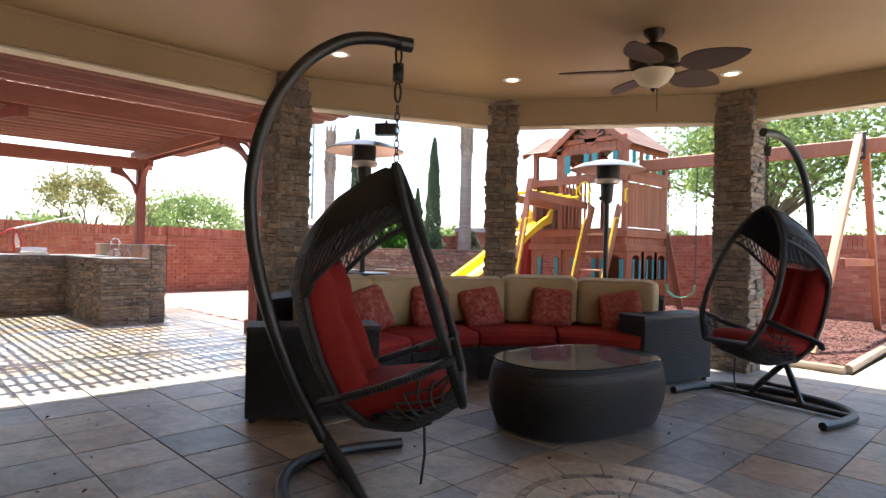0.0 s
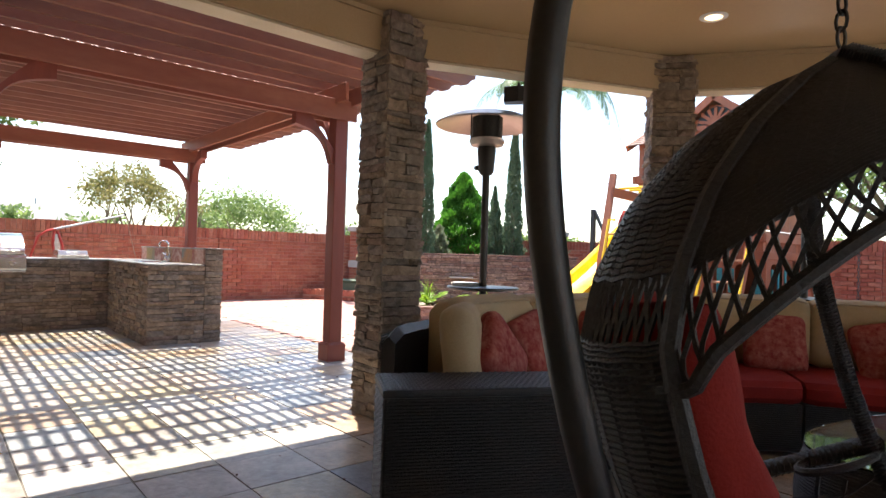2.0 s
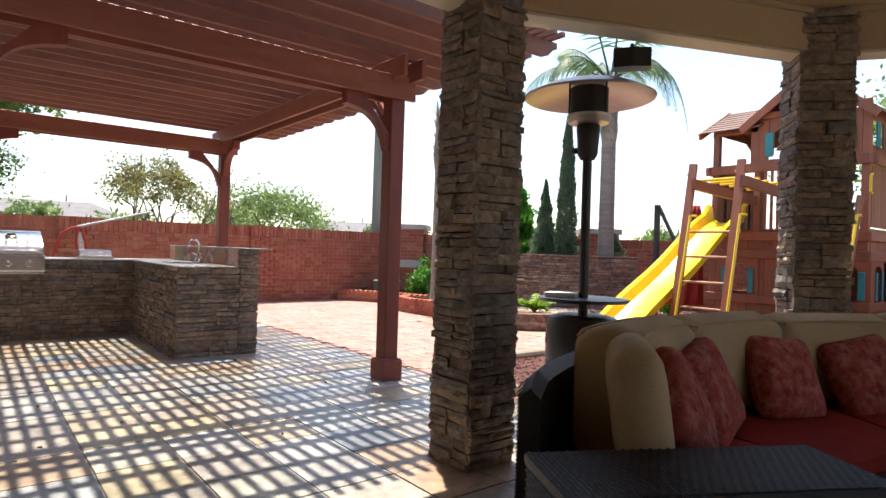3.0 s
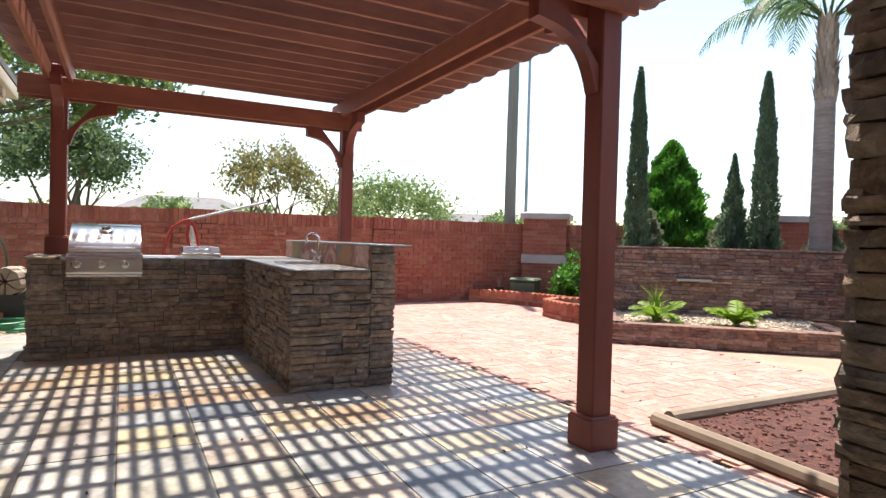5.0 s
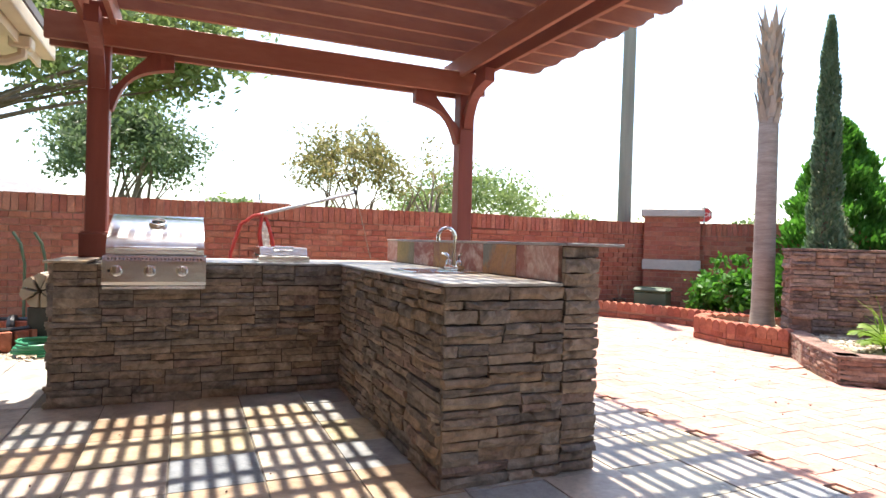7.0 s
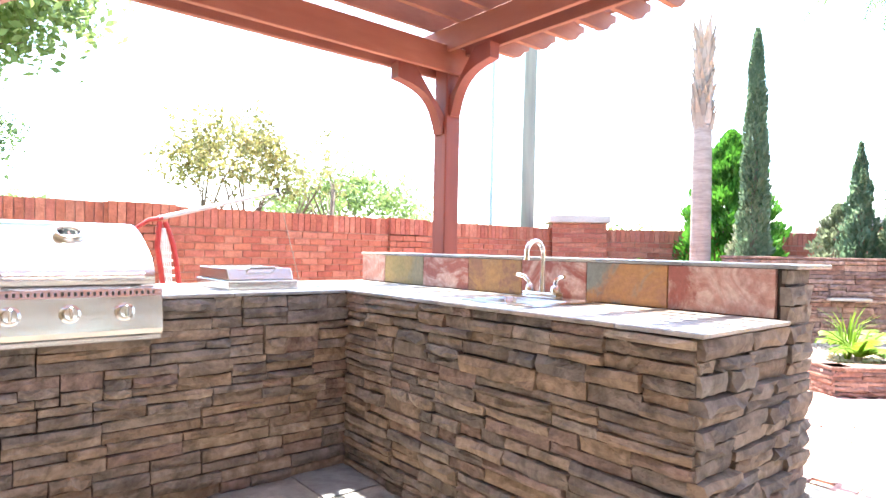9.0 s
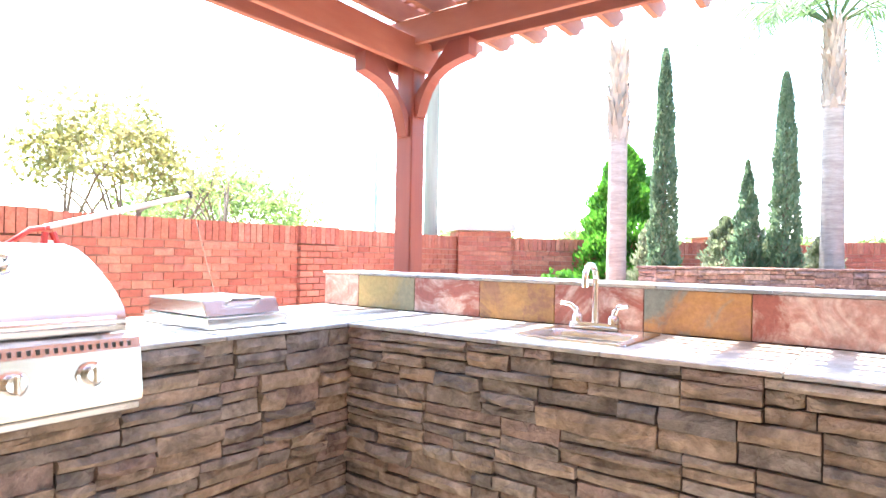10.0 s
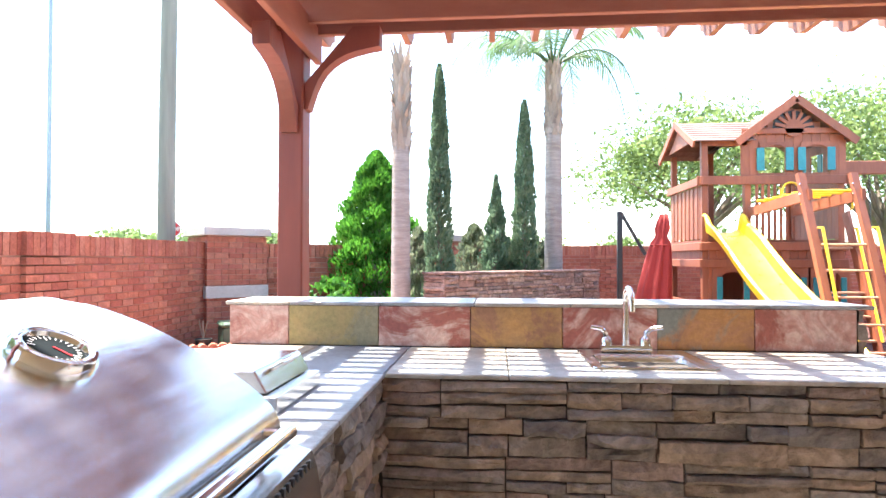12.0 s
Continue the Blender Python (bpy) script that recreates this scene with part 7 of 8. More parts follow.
def play_fort():
    t = thing("play_fort", "two-storey cedar play fort with shingled gables, teal shutters and yellow fittings", "playhouse")
    P = lambda n, b, m, l="", par=t: part(n, b, m, par, l)
    for x, y, h in ((FX0 + 0.05, FY0 + 0.05, 3.05), (FXM, FY0 + 0.05, 3.1), (FX1 - 0.05, FY0 + 0.05, 3.1), (FX0 + 0.05, FY1 - 0.05, 3.05), (FX1 - 0.05, FY1 - 0.05, 3.1), (FXM, FY1 - 0.05, 3.1)):
        P("post", box_bm(x - 0.045, x + 0.045, y - 0.045, y + 0.045, 0, h, 0.006), PLAYWOOD)
    P("deck", box_bm(FX0, FX1, FY0 + 0.02, FY1 - 0.02, DECK - 0.04, DECK), PLAYWOOD)
    for z in (DECK - 0.1, 1.22, 0.58):
        P("front_beam", box_bm(FX0 - 0.03, FX1 + 0.03, FY0 - 0.042, FY0 - 0.004, z - 0.06, z + 0.06, 0.006), PLAYWOOD)
        P("side_beam", box_bm(FX1 + 0.004, FX1 + 0.042, FY0 - 0.03, FY1, z - 0.06, z + 0.06, 0.006), PLAYWOOD)
        P("side_beam", box_bm(FX0 - 0.042, FX0 - 0.004, FY0 - 0.03, FY1, z - 0.06, z + 0.06, 0.006), PLAYWOOD)
    P("rail_beam", box_bm(FX0 - 0.08, FX1 + 0.1, FY0 - 0.045, FY0 - 0.005, RAILT - 0.07, RAILT + 0.06, 0.006), PLAYWOOD)
    P("side_rail", box_bm(FX1 + 0.005, FX1 + 0.045, FY0 - 0.08, FY1 + 0.05, RAILT - 0.07, RAILT + 0.05, 0.006), PLAYWOOD)
    P("side_rail", box_bm(FX0 - 0.045, FX0 - 0.005, FY0 - 0.08, FY1 + 0.05, RAILT - 0.07, RAILT + 0.05, 0.006), PLAYWOOD)
    # lower storey planks, front with arched windows
    wins = [(-6.1, -5.8), (-5.35, -5.0), (-4.75, -4.45)]
    x = FX0 + 0.1
    while x < FX1 - 0.1:
        x1 = min(x + 0.115, FX1 - 0.08)
        P("plank", box_bm(x, x1 - 0.006, FY0 + 0.0, FY0 + 0.018, 1.28, DECK - 0.15), PLAYWOOD)
        if not any(a - 0.06 < (x + x1) / 2 < b + 0.06 for a, b in wins):
            P("plank", box_bm(x, x1 - 0.006, FY0 + 0.0, FY0 + 0.018, 0.6, 1.18), PLAYWOOD)
        P("plank", box_bm(x, x1 - 0.006, FY0 + 0.0, FY0 + 0.018, 0.03, 0.52), PLAYWOOD)
        x = x1
    for a, b in wins:
        w = P("window_board", arch_board(a - 0.14, b + 0.14, 0.64, 1.16, (a, b, 0.64, 1.1), FY0 - 0.02, 0.02, bmesh.new()), PLAYWOOD)
        for s, xx in ((-1, a), (1, b)):
            part("shutter", box_bm(xx - 0.08 if s < 0 else xx + 0.0, xx if s < 0 else xx + 0.08, FY0 - 0.045, FY0 - 0.024, 0.66, 1.02, 0.006), TEAL, w, "teal painted shutter")
    y = FY0 + 0.1
    while y < FY1 - 0.1:
        y1 = min(y + 0.115, FY1 - 0.08)
        for xx in (FX1 - 0.02, FX0 + 0.002):
            P("plank", box_bm(xx, xx + 0.018, y, y1 - 0.006, 1.28, DECK - 0.15), PLAYWOOD)
            P("plank", box_bm(xx, xx + 0.018, y, y1 - 0.006, 0.03, 0.52), PLAYWOOD)
            P("plank", box_bm(xx, xx + 0.018, y, y1 - 0.006, DECK + 0.02, RAILT - 0.08), PLAYWOOD)
        y = y1
    for y0 in (FY0 + 0.33, FY0 + 0.83, FY0 + 1.32):
        b = arch_board(y0 - 0.3, y0 + 0.3, 0.64, 1.17, (y0 - 0.13, y0 + 0.13, 0.64, 1.1), 0, 0.02, bmesh.new())
        b.transform(Matrix.Translation((FX1 + 0.03, 0, 0)) @ Matrix.Rotation(radians(90), 4, "Z"))
        w = P("window_board", b, PLAYWOOD)
        for s in (-0.14, 0.09):
            part("shutter", box_bm(FX1 + 0.032, FX1 + 0.05, y0 + s, y0 + s + 0.06, 0.66, 1.02, 0.005), TEAL, w, "teal painted shutter")
    P("back_wall", box_bm(FXM, FX1 - 0.05, FY1 - 0.03, FY1 - 0.01, 0.1, DECK - 0.1), PLAYWOOD)
    # balusters of the balcony
    for k in range(9):
        x = FXM + 0.12 + k * 0.085
        if x < -5.02:
            P("baluster", box_bm(x - 0.018, x + 0.018, FY0 - 0.02, FY0 + 0.01, DECK, RAILT - 0.07, 0.004), PLAYWOOD)
    for k in range(7):
        yb = FY0 + 0.2 + k * 0.2
        P("baluster", box_bm(FX0 - 0.01, FX0 + 0.02, yb - 0.03, yb + 0.03, DECK, RAILT - 0.07, 0.004), PLAYWOOD)
    # gable house: front wall with two windows
    gx0, gx1, pk = FXM - 0.1, FX1 + 0.02, 3.6
    gw = [(-5.5, -5.2), (-4.92, -4.62)]
    x = gx0
    while x < gx1 - 0.02:
        x1 = min(x + 0.125, gx1)
        c = (x + x1) / 2
        top = 3.04 + (pk - 3.04) * (1 - abs(c - (gx0 + gx1) / 2) / ((gx1 - gx0) / 2)) - 0.06
        if any(a - 0.02 < c < b + 0.02 for a, b in gw):
            P("plank", box_bm(x, x1 - 0.006, FY0 - 0.0, FY0 + 0.018, 2.93, max(2.97, top)), PLAYWOOD)
            P("plank", box_bm(x, x1 - 0.006, FY0 - 0.0, FY0 + 0.018, RAILT + 0.06, RAILT + 0.1), PLAYWOOD)
        else:
            P("plank", box_bm(x, x1 - 0.006, FY0 - 0.0, FY0 + 0.018, RAILT + 0.06, top), PLAYWOOD)
        x = x1
    for a, b in gw:
        w = P("window_board", arch_board(a - 0.06, b + 0.06, 2.6, 3.0, (a, b, 2.6, 2.96), FY0 - 0.022, 0.02, bmesh.new()), PLAYWOOD)
        for xx in (a - 0.11, b + 0.0):
            part("shutter", box_bm(xx, xx + 0.11, FY0 - 0.045, FY0 - 0.025, 2.58, 2.92, 0.006), TEAL, w, "teal painted shutter")
    # sunburst in the gable
    cx = (gx0 + gx1) / 2
    sun_ = P("sunburst", lathe_bm([(0.0, 0.0), (0.13, 0.0), (0.13, 0.03), (0.0, 0.03)], 20), PLAYWOOD, "cedar sunburst ornament")
    sun_.matrix_local = Matrix.Translation((cx, FY0 - 0.01, 3.2)) @ Matrix.Rotation(radians(90), 4, "X")
    # solid dark panel on the planks gives the shade between the rays
    P("gable_vent", prism_bm([(-0.3, -0.02), (0.3, -0.02), (0.27, 0.12), (0.15, 0.23), (0, 0.27), (-0.15, 0.23), (-0.27, 0.12)], 0, 0.004), DARKPLASTIC, "dark panel standing in for shaded gaps between the sunburst rays").matrix_local = Matrix.Translation((cx, FY0 - 0.004, 3.2)) @ Matrix.Rotation(radians(90), 4, "X")
    for k in range(7):
        a = radians(15 + 25 * k)
        P("ray", bar_bm((cx + 0.1 * math.cos(a), FY0 - 0.025, 3.2 + 0.1 * math.sin(a)), (cx + 0.27 * math.cos(a), FY0 - 0.025, 3.2 + 0.25 * math.sin(a)), 0.02, 0.045), PLAYWOOD)
    P("sill_board", box_bm(gx0, gx1, FY0 - 0.04, FY0 - 0.022, 3.12, 3.2, 0.005), PLAYWOOD)
    # right side wall of the gable room
    y = FY0 + 0.05
    while y < FY1 - 0.05:
        P("plank", box_bm(FX1 - 0.01, FX1 + 0.008, y, y + 0.11, RAILT + 0.05, 2.62), PLAYWOOD)
        P("plank", box_bm(FX1 - 0.01, FX1 + 0.008, y, y + 0.11, 2.93, 3.08), PLAYWOOD)
        y += 0.116
    for k in range(3):
        yb = FY0 + 0.15 + 0.5 * k
        P("shutter", box_bm(FX1 + 0.008, FX1 + 0.03, yb, yb + 0.12, 2.6, 2.93, 0.005), TEAL, "teal painted shutter")
        P("mullion", box_bm(FX1 - 0.01, FX1 + 0.012, yb + 0.3, yb + 0.42, 2.62, 2.93), PLAYWOOD)
    # roofs of lapped shingle boards
    def slope(x_e, z_e, x_r, z_r, y0, y1, n, tag):
        for k in range(n):
            u0, u1 = k / n, (k + 1.25) / n
            a = (x_e + (x_r - x_e) * u0, z_e + (z_r - z_e) * u0 + 0.012)
            c = (x_e + (x_r - x_e) * min(1, u1), z_e + (z_r - z_e) * min(1, u1))
            b = bmesh.new()
            q = [b.verts.new(p) for p in ((a[0], y0, a[1]), (a[0], y1, a[1]), (c[0], y1, c[1]), (c[0], y0, c[1]))]
            w = [b.verts.new((v.co.x, v.co.y, v.co.z + 0.016)) for v in q]
            b.faces.new(q[::-1]); b.faces.new(w)
            for i in range(4):
                b.faces.new((q[i], q[(i + 1) % 4], w[(i + 1) % 4], w[i]))
            P("shingle_course", b, SHINGLE)
    slope(gx1 + 0.1, 3.0, cx, pk + 0.03, FY0 - 0.1, FY1 + 0.1, 9, "r")
    slope(gx0 - 0.1, 3.0, cx, pk + 0.03, FY0 - 0.1, FY1 + 0.1, 9, "l")
    for s, xe in ((1, gx1 + 0.1), (-1, gx0 - 0.1)):
        P("bargeboard", bar_bm((xe, FY0 - 0.11, 2.98), (cx, FY0 - 0.11, pk + 0.02), 0.03, 0.11), PLAYWOOD)
    # lower wing roof, ridge along x
    ym = (FY0 + FY1) / 2
    for s, ye in ((-1, FY0 - 0.12), (1, FY1 + 0.12)):
        for k in range(8):
            u0, u1 = k / 8, min(1, (k + 1.25) / 8)
            y0_, z0_ = ye + (ym - ye) * u0, 3.0 + 0.46 * u0 + 0.012
            y1_, z1_ = ye + (ym - ye) * u1, 3.0 + 0.46 * u1
            b = bmesh.new()
            q = [b.verts.new(p) for p in ((FX0 - 0.14, y0_, z0_), (FXM + 0.35 * (1 if u0 > 0.3 else 0.2), y0_, z0_), (FXM + 0.35 * (1 if u0 > 0.3 else 0.2), y1_, z1_), (FX0 - 0.14, y1_, z1_))]
            w = [b.verts.new((v.co.x, v.co.y, v.co.z + 0.016)) for v in q]
            b.faces.new(q[::-1]); b.faces.new(w)
            for i in range(4):
                b.faces.new((q[i], q[(i + 1) % 4], w[(i + 1) % 4], w[i]))
            P("shingle_course", b, SHINGLE)
        P("bargeboard", bar_bm((FX0 - 0.15, ye, 2.97), (FX0 - 0.15, ym, 3.45), 0.03, 0.1), PLAYWOOD)
    P("wing_gable", prism_bm([(-0.5, 0), (0.5, 0), (0, 0.3)], 0, 0.02), PLAYWOOD).matrix_local = Matrix.Translation((FX0 - 0.1, ym, 3.05)) @ Matrix.Rotation(radians(90), 4, "Z") @ Matrix.Rotation(radians(90), 4, "X")
    P("eave_beam", box_bm(FX0, FXM, FY0 - 0.0, FY0 + 0.035, 2.96, 3.06, 0.005), PLAYWOOD)
    # yellow handles, steering wheel
    for x, z in ((-5.02, 2.1), (-4.32, 2.12), (-5.3, 2.2)):
        P("handle", tube_bm([(x, FY0 - 0.045, z - 0.12), (x, FY0 - 0.1, z - 0.1), (x, FY0 - 0.1, z + 0.1), (x, FY0 - 0.045, z + 0.12)], 0.017, 8), YELLOW, "yellow plastic grab handle")
    P("steering_wheel", tube_bm([(-5.15 + 0.12 * math.cos(2 * math.pi * k / 18), FY0 - 0.07, 2.28 + 0.12 * math.sin(2 * math.pi * k / 18)) for k in range(18)], 0.015, 6, True), YELLOW, "yellow plastic steering wheel")
    # access ladder with yellow rails
    for x in (-4.95, -4.42):
        P("ladder_rail", bar_bm((x, FY0 - 0.12, 1.95), (x, 8.75, 0.0), 0.04, 0.14), PLAYWOOD)
        P("hand_rail", tube_bm([(x + (0.03 if x > -4.6 else -0.03), FY0 - 0.2, 1.72), (x + (0.03 if x > -4.6 else -0.03), FY0 - 0.32, 1.72), (x + (0.03 if x > -4.6 else -0.03), 8.74, 0.2)], 0.02, 8), YELLOW, "yellow plastic hand rail")
    for k in range(5):
        u = (k + 0.6) / 5.4
        P("step", box_bm(-4.93, -4.44, 8.75 + 0.68 * u - 0.05, 8.75 + 0.68 * u + 0.06, 1.95 * u * 0.86, 1.95 * u * 0.86 + 0.03, 0.004), PLAYWOOD_L)
    # monkey bars with an A-frame end
    for x in (-5.72, -5.12):
        P("monkey_beam", bar_bm((x, FY0 - 0.04, 1.97), (x, 7.85, 2.05), 0.045, 0.13), PLAYWOOD)
        P("frame_leg", bar_bm((x - 0.06, 7.97, 2.31), (x + 0.06, 7.33, 0.0), 0.09, 0.06), PLAYWOOD)
        P("frame_grip", tube_bm([(x + 0.06, 7.85, 1.65), (x + 0.06, 7.71, 1.65), (x + 0.1, 7.3, 0.15)], 0.018, 8), YELLOW, "yellow plastic hand rail")
        for z in (2.06, 2.18):
            P("bolt", lathe_bm([(0, 0), (0.014, 0), (0.012, 0.008), (0, 0.009)], 8), CHROME).matrix_local = Matrix.Translation((x - 0.095, 7.9, z)) @ Matrix.Rotation(radians(-90), 4, "Y")
    for k in range(6):
        y = 8.05 + 0.25 * k
        P("rung", tube_bm([(-5.72, y, 2.11), (-5.12, y, 2.11)], 0.019, 8), YELLOW, "yellow monkey bar rung")
    for k in range(5):
        z = 0.25 + 0.3 * k
        P("ladder_rung", tube_bm([(-5.68, 7.35 + 0.26 * z, z), (-5.06, 7.35 + 0.26 * z, z)], 0.015, 8), PLAYWOOD_L)
    # wave slide
    b = bmesh.new()
    sec = [(-0.3, 0.17), (-0.27, 0.19), (-0.23, 0.16), (-0.2, 0.03), (-0.1, 0.0), (0.1, 0.0), (0.2, 0.03), (0.23, 0.16), (0.27, 0.19), (0.3, 0.17), (0.27, 0.15), (0.24, 0.0), (0.1, -0.03), (-0.1, -0.03), (-0.24, 0.0), (-0.27, 0.15)]
    rings = []
    for k in range(29):
        u = k / 28
        y = FY0 - 0.06 - u * 2.85
        z = DECK + 0.08 - (1.5 * (u ** 1.08)) + 0.07 * math.sin(u * 2 * math.pi * 1.25 + 0.3) * (1 - u)
        z = max(z, 0.12 + 0.05 * (1 - u))
        x = -6.1 + 0.08 * u
        rings.append([b.verts.new((x + sx, y, z + sz * (1.0 if 0.04 < u else 1.5))) for sx, sz in sec])
    for a, c in zip(rings, rings[1:]):
        for i in range(len(sec)):
            b.faces.new((a[i], a[(i + 1) % len(sec)], c[(i + 1) % len(sec)], c[i]))
    b.faces.new(rings[0][::-1]); b.faces.new(rings[-1])
    part("slide", b, YELLOW, t, "yellow plastic wave slide", smooth=True)
    # corner brace boards
    P("brace", bar_bm((FX1 + 0.03, FY1 - 0.1, 1.5), (FX1 + 0.35, FY1 - 0.1, 0.0), 0.04, 0.12), PLAYWOOD)


play_fort()


def swing_set():
    t = thing("swing_set", "cedar swing beam on an A-frame with green belt swings", "swing set")
    y, z, x1 = 10.0, 2.68, -1.05
    part("beam", box_bm(FX1 + 0.05, x1 + 0.9, y - 0.045, y + 0.045, z - 0.11, z + 0.09, 0.008), PLAYWOOD, t)
    for s in (-1, 1):
        part("leg", bar_bm((x1 + 0.02 * s, y + 0.06 * s, z + 0.12), (x1 - 0.04, y + s * (2.1 if s < 0 else 1.6), 0.0), 0.09, 0.12, None, 0.006), PLAYWOOD_L if s < 0 else PLAYWOOD, t)
    part("cross_brace", box_bm(x1 - 0.03, x1 + 0.03, y - 0.95, y + 0.85, 1.02, 1.12, 0.005), PLAYWOOD, t)
    part("bracket_plate", box_bm(x1 - 0.06, x1 + 0.06, y - 0.075, y - 0.05, z - 0.2, z + 0.18, 0.005), BLACKMETAL, t, "black bolted bracket plate")
    for k in range(3):
        part("bolt", lathe_bm([(0, 0), (0.035, 0), (0.03, 0.012), (0, 0.014)], 10), CHROME, t, matrix=Matrix.Translation((x1, y - 0.076, z - 0.12 + 0.12 * k)) @ Matrix.Rotation(radians(90), 4, "X"))
    for cx in (-3.55, -2.5):
        sw = part("belt_seat", tube_bm([(cx - 0.24, y, 0.62), (cx - 0.22, y, 0.5), (cx - 0.12, y, 0.42), (cx, y, 0.4), (cx + 0.12, y, 0.42), (cx + 0.22, y, 0.5), (cx + 0.24, y, 0.62)], 0.055, 8, flat=0.2), GREEN_PL, t, "green plastic belt seat", smooth=True)
        for s in (-0.24, 0.24):
            c = bmesh.new()
            n = 42
            for k in range(n):
                zz = 0.62 + (z - 0.12 - 0.62) * k / n
                o = 0.014
                ring = [(cx + s + (o * math.cos(a) if k % 2 else 0), y + (0 if k % 2 else o * math.cos(a)), zz + 0.024 + 0.03 * math.sin(a)) for a in [2 * math.pi * i / 7 for i in range(7)]]
                tube_bm(ring, 0.006, 4, True, c)
            part("chain", c, BLACKMETAL, sw)


swing_set()


def closed_umbrella():
    t = thing("cantilever_umbrella", "closed red cantilever umbrella on a black pole", "umbrella")
    part("pole", box_bm(-7.54, -7.46, 9.92, 10.0, 0, 2.02, 0.008), BLACKMETAL, t)
    part("base", box_bm(-7.85, -7.15, 9.6, 10.3, 0.0, 0.06, 0.01), BLACKMETAL, t)
    part("arm", bar_bm((-7.48, 9.96, 2.0), (-7.12, 9.93, 1.35), 0.04, 0.05), BLACKMETAL, t)
    b = bmesh.new()
    rings = []
    for k in range(15):
        u = k / 14
        cx, cy, z = -6.82 - 0.2 * u, 9.98, 1.98 - 1.6 * u
        r = 0.05 + 0.21 * u ** 0.75 - (0.04 if k == 3 else 0)
        rings.append([b.verts.new((cx + r * (1 + 0.22 * math.cos(8 * a + 2 * u)) * math.cos(a), cy + r * (1 + 0.22 * math.cos(8 * a + 2 * u)) * math.sin(a), z)) for a in [2 * math.pi * i / 48 for i in range(48)]])
    for q, w in zip(rings, rings[1:]):
        for i in range(48):
            b.faces.new((q[i], q[(i + 1) % 48], w[(i + 1) % 48], w[i]))
    b.faces.new(rings[0]); b.faces.new(rings[-1][::-1])
    part("canopy", b, CANVAS_RED, t, "folded red canvas canopy", smooth="all")
    part("strap", tube_bm([(-6.88 + 0.15 * math.cos(2 * math.pi * i / 20), 9.98 + 0.15 * math.sin(2 * math.pi * i / 20), 1.5) for i in range(20)], 0.012, 5, True), CANVAS_RED, t)


closed_umbrella()

column("stone_column", -4.27, 3.0, 0, 0.165, CEIL - 0.004, 300)
column("stone_column", -3.36, 5.07, 40, 0.165, CEIL - 0.004, 320)
column("stone_column", -1.36, 6.3, 0, 0.18, CEIL - 0.004, 340)
column("stone_column", 2.1, 6.35, 0, 0.18, CEIL - 0.004, 360)
column("stone_column", 3.68, 4.7, 40, 0.18, CEIL - 0.004, 380)

# ---- bricks, pavers and tiles, piece by piece ----
rb_ = random.Random(9)
lay_blocks(wall_w, brick_rows(15.6, 1.5, 0.2, rb_) + [q for y in (-4.4, -1.2, 2.0, 5.2) for q in pier_rows(y + 7.0, y + 7.6, 1.5, 0.05)], lambda x, y, z: 10.6 < x < 12.9 and z > 0.85, "brick", BRICK, BRICK_J)
Lc = math.hypot(-9.0 + 12.95, WALL_B - 8.95)
lay_blocks(wall_c, brick_rows(Lc, 1.5, 0.2, rb_), lambda x, y, z: x < 2.2 and z > 0.9, "brick", BRICK, BRICK_J, 250)
lay_blocks(wall_n, brick_rows(21, 1.55, 0.2, rb_) + [q for x in (1.5, 4.7, 7.9, 11.1) for q in pier_rows(x, x + 0.6, 1.55, 0.05)], lambda x, y, z: 7.4 < x < 9.6 and z > 0.9, "brick", BRICK, BRICK_J, 250)


def brick_pillar(cx, cy, ang, w, h, label):
    t = thing("brick_pillar", label, "pillar", pose(cx, cy, 0, 0, 0, ang), "corner pillars")
    part("core", box_bm(-w / 2 + 0.012, w / 2 - 0.012, -w / 2 + 0.012, w / 2 - 0.012, 0, h), BRICK_MORTAR, t)
    me = unit_block("brick", BRICK)
    for z0, z1 in ((0.0, 0.72), (0.9, h)):
        z, row = z0, 0
        while z < z1 - 0.03:
            for k in range(4):
                if k in (1, 2):
                    continue
                m = Matrix.Rotation(radians(90 * k), 4, "Z")
                x = -w / 2 - 0.1 * (row % 2)
                while x < w / 2:
                    a, b = max(-w / 2, x) + 0.004, min(w / 2, x + 0.2) - 0.004
                    if b - a > 0.02:
                        ob = new("brick", me)
                        ob.parent = t
                        ob.matrix_local = m @ Matrix.Translation(((a + b) / 2, -w / 2 + 0.03, z + 0.037)) @ Matrix.Diagonal((b - a, 0.06, 0.066, 1))
                    x += 0.2
            z += 0.076
            row += 1
    part("stone_band", box_bm(-w / 2 - 0.02, w / 2 + 0.02, -w / 2 - 0.02, w / 2 + 0.02, 0.725, 0.895, 0.006), STONE_CAP, t, "grey cast stone band")
    c = box_bm(-w / 2 - 0.05, w / 2 + 0.05, -w / 2 - 0.05, w / 2 + 0.05, h, h + 0.12, 0.008)
    lo = [c.verts.new(p) for p in ((-w / 2 - 0.03, -w / 2 - 0.03, h + 0.119), (w / 2 + 0.03, -w / 2 - 0.03, h + 0.119), (w / 2 + 0.03, w / 2 + 0.03, h + 0.119), (-w / 2 - 0.03, w / 2 + 0.03, h + 0.119))]
    ap = c.verts.new((0, 0, h + 0.27))
    for k in range(4):
        c.faces.new((lo[k], lo[(k + 1) % 4], ap))
    part("cap", c, STONE_CAP, t, "grey cast stone pyramid cap")


brick_pillar(-13.38, 8.97, 45, 0.86, 1.6, "square red brick wall pillar with cast stone cap")
brick_pillar(-10.2, 11.95, 45, 0.8, 1.6, "square red brick wall pillar with cast stone cap")

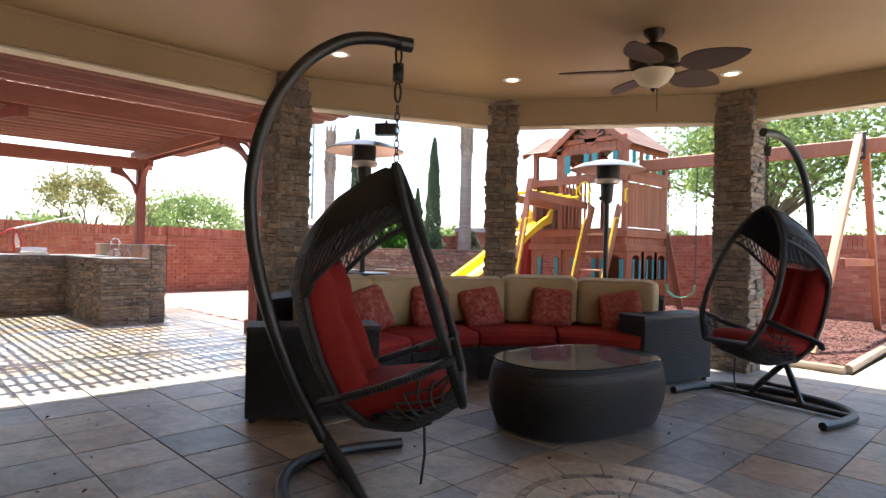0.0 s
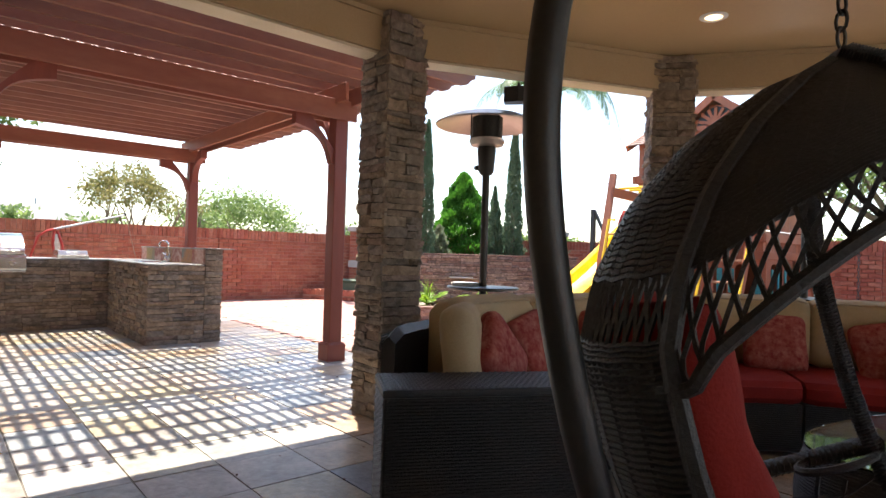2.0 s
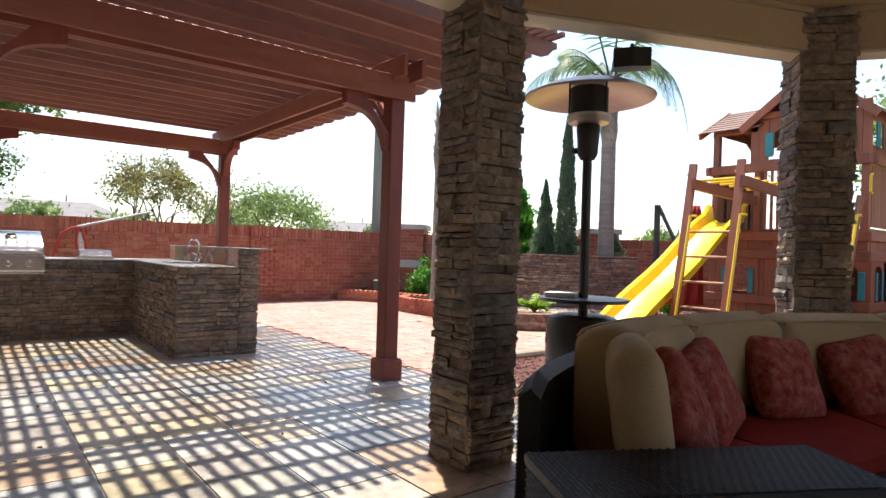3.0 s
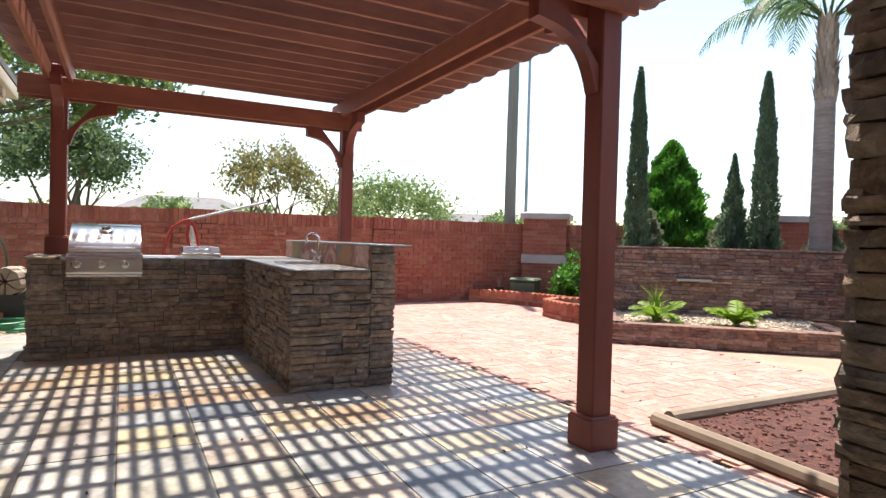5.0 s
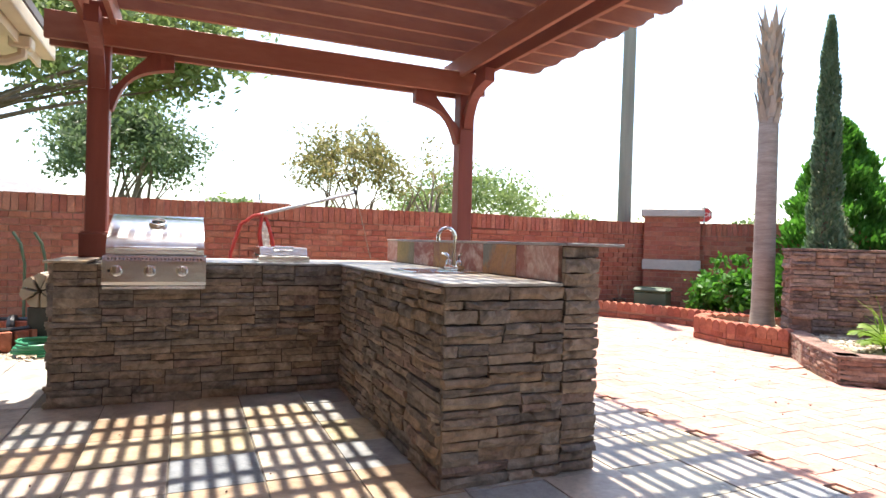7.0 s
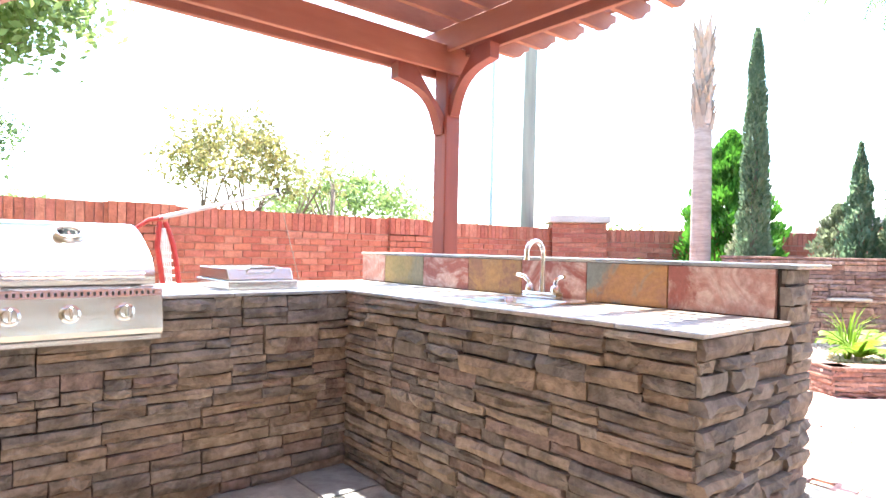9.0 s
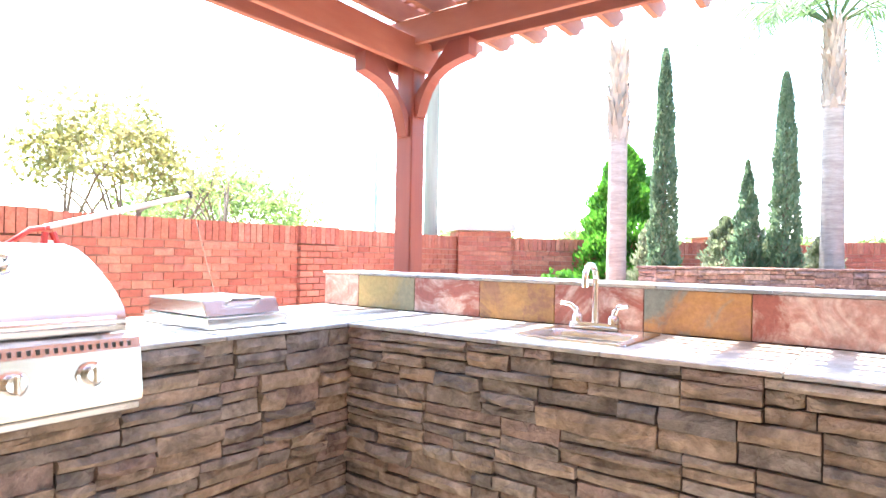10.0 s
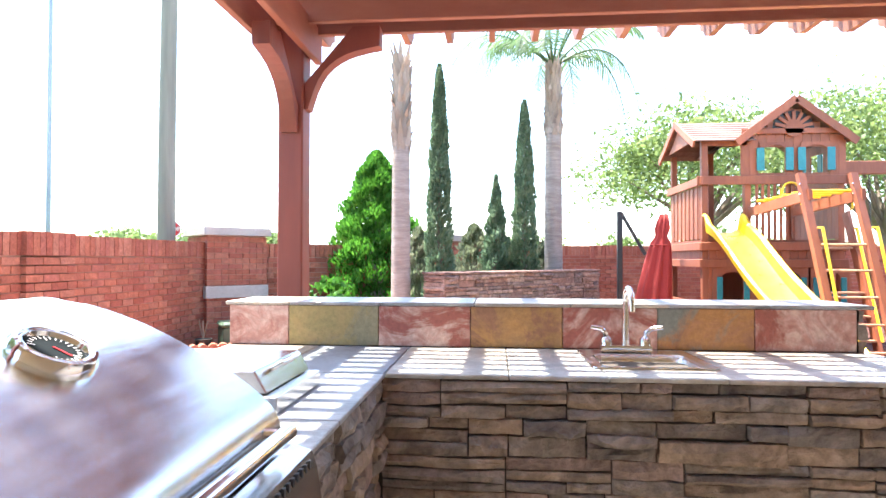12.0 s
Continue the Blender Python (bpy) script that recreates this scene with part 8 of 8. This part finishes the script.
pav = bpy.data.objects["pavement"]
W = 0.104
pb = []
for i in range(0, 84):
    for j in range(0, 42):
        m = (i - j) % 4
        x, y = WALL_L + 0.02 + i * W, 4.11 + j * W
        if m == 0:
            q = (x, x + 2 * W, y, y + W)
        elif m == 3:
            q = (x, x + W, y, y + 2 * W)
        else:
            continue
        cx, cy = (q[0] + q[1]) / 2, (q[2] + q[3]) / 2
        if cx > -6.38 and (cy > 4.33 or cx > -4.95) or (cy - 6.3) > (cx + 8.8) * 1.15 + 0.0 and cx > -9.4 and cy > 6.4 or cy > 7.0 + 0.45 * max(0.0, (-10.2 - cx)) and cx > -12.9 and cy > 7.0 and cx > -11.3 or cy > 7.9:
            continue
        z = rb_.uniform(-0.0015, 0.0015)
        pb.append((q[0] + 0.002, q[1] - 0.002, q[2] + 0.002, q[3] - 0.002, -0.05, z))
lay_blocks(pav, pb, lambda x, y, z: -8.4 < x < -6.4 and y < 6.9, "paver", PAVER, PAVER_J)

fl = bpy.data.objects["floor"]
TS = 0.397
tile_me = []
for k in range(6):
    b = box_bm(-0.5, 0.5, -0.5, 0.5, -1, 0.0, 0.012)
    rr = random.Random(k)
    for q in b.verts:
        q.co.x += rr.uniform(-0.004, 0.004)
        q.co.y += rr.uniform(-0.004, 0.004)
    me = bpy.data.meshes.new("tile")
    b.to_mesh(me)
    b.free()
    me.materials.append(SLATE)
    tile_me.append(me)
MED = Vector((-0.45, 2.43))
MED_R = 0.61
rest, count = [], 0
fpoly = [(-11.3, -0.6), (4, -0.6), (4, 6.86), (-1.42, 6.86), (-2.5, 6.5), (-4.55, 4.75), (-4.75, 4.2), (-6.2, 4.1), (-11.3, 4.1)]


def inside(poly, x, y):
    ins = False
    for (xa, ya), (xb, yb) in zip(poly, poly[1:] + poly[:1]):
        if (ya > y) != (yb > y) and x < (xb - xa) * (y - ya) / (yb - ya) + xa:
            ins = not ins
    return ins


for i in range(-19, 16):
    for j in range(-4, 18):
        cx, cy = -3.72 + i * TS, 1.14 + j * TS
        if not (inside(fpoly, cx, cy)) or (Vector((cx, cy)) - MED).length < MED_R - 0.27:
            continue
        if cx < -10.0 and 0.7 < cy < 3.1:
            continue
        z = rb_.uniform(-0.002, 0.002)
        near = (-9.9 < cx < 0.6 and -0.2 < cy < 4.1 and count < 300)
        if near:
            ob = new("tile", rb_.choice(tile_me))
            ob.parent = fl
            ob.matrix_local = Matrix.Translation((cx, cy, z)) @ Matrix.Rotation(radians(90 * rb_.randrange(4)), 4, "Z") @ Matrix.Diagonal((TS - 0.007, TS - 0.007, 0.03, 1))
            count += 1
        else:
            rest.append((cx - TS / 2 + 0.0035, cx + TS / 2 - 0.0035, cy - TS / 2 + 0.0035, cy + TS / 2 - 0.0035, -0.03, z))
SLATE_J = palette_material("slate joined", [(0.38, 0.34, 0.30), (0.44, 0.385, 0.325), (0.33, 0.335, 0.335), (0.41, 0.395, 0.37), (0.36, 0.31, 0.265), (0.3, 0.305, 0.31), (0.46, 0.41, 0.34), (0.39, 0.355, 0.335)], 0.42, 22, 3.0, 0.5, island=True, mottle=0.3, spec=0.5)
ob = boxes_object("tile_field", rest, SLATE_J)
ob.parent = fl
ob["kind"] = "stuff"


def medallion():
    t = thing("floor_medallion", "round beige stone medallion inlaid in the slate floor", "floor inlay", pose(MED.x, MED.y, 0))
    part("bed", lathe_bm([(0.0, 0.0035), (MED_R - 0.01, 0.0035)], 48), GROUT, t)
    for ring, (r0, r1, n) in enumerate(((0.03, 0.2, 6), (0.2, 0.245, 20), (0.245, 0.41, 10), (0.41, 0.45, 32), (0.45, 0.62, 14))):
        r0, r1 = r0 * MED_R / 0.62, r1 * MED_R / 0.62
        for k in range(n):
            a0, a1 = 2 * math.pi * k / n + 0.004 / r1, 2 * math.pi * (k + 1) / n - 0.004 / r1
            o = [(r1 * math.cos(a0 + (a1 - a0) * i / 5), r1 * math.sin(a0 + (a1 - a0) * i / 5)) for i in range(6)] + [(r0 * math.cos(a1 - (a1 - a0) * i / 5) * 1.01, r0 * math.sin(a1 - (a1 - a0) * i / 5) * 1.01) for i in range(6)]
            part("tile", prism_bm(o, 0.0, 0.007), SLATE if ring in (1, 3) else TILE_BEIGE, t)


medallion()
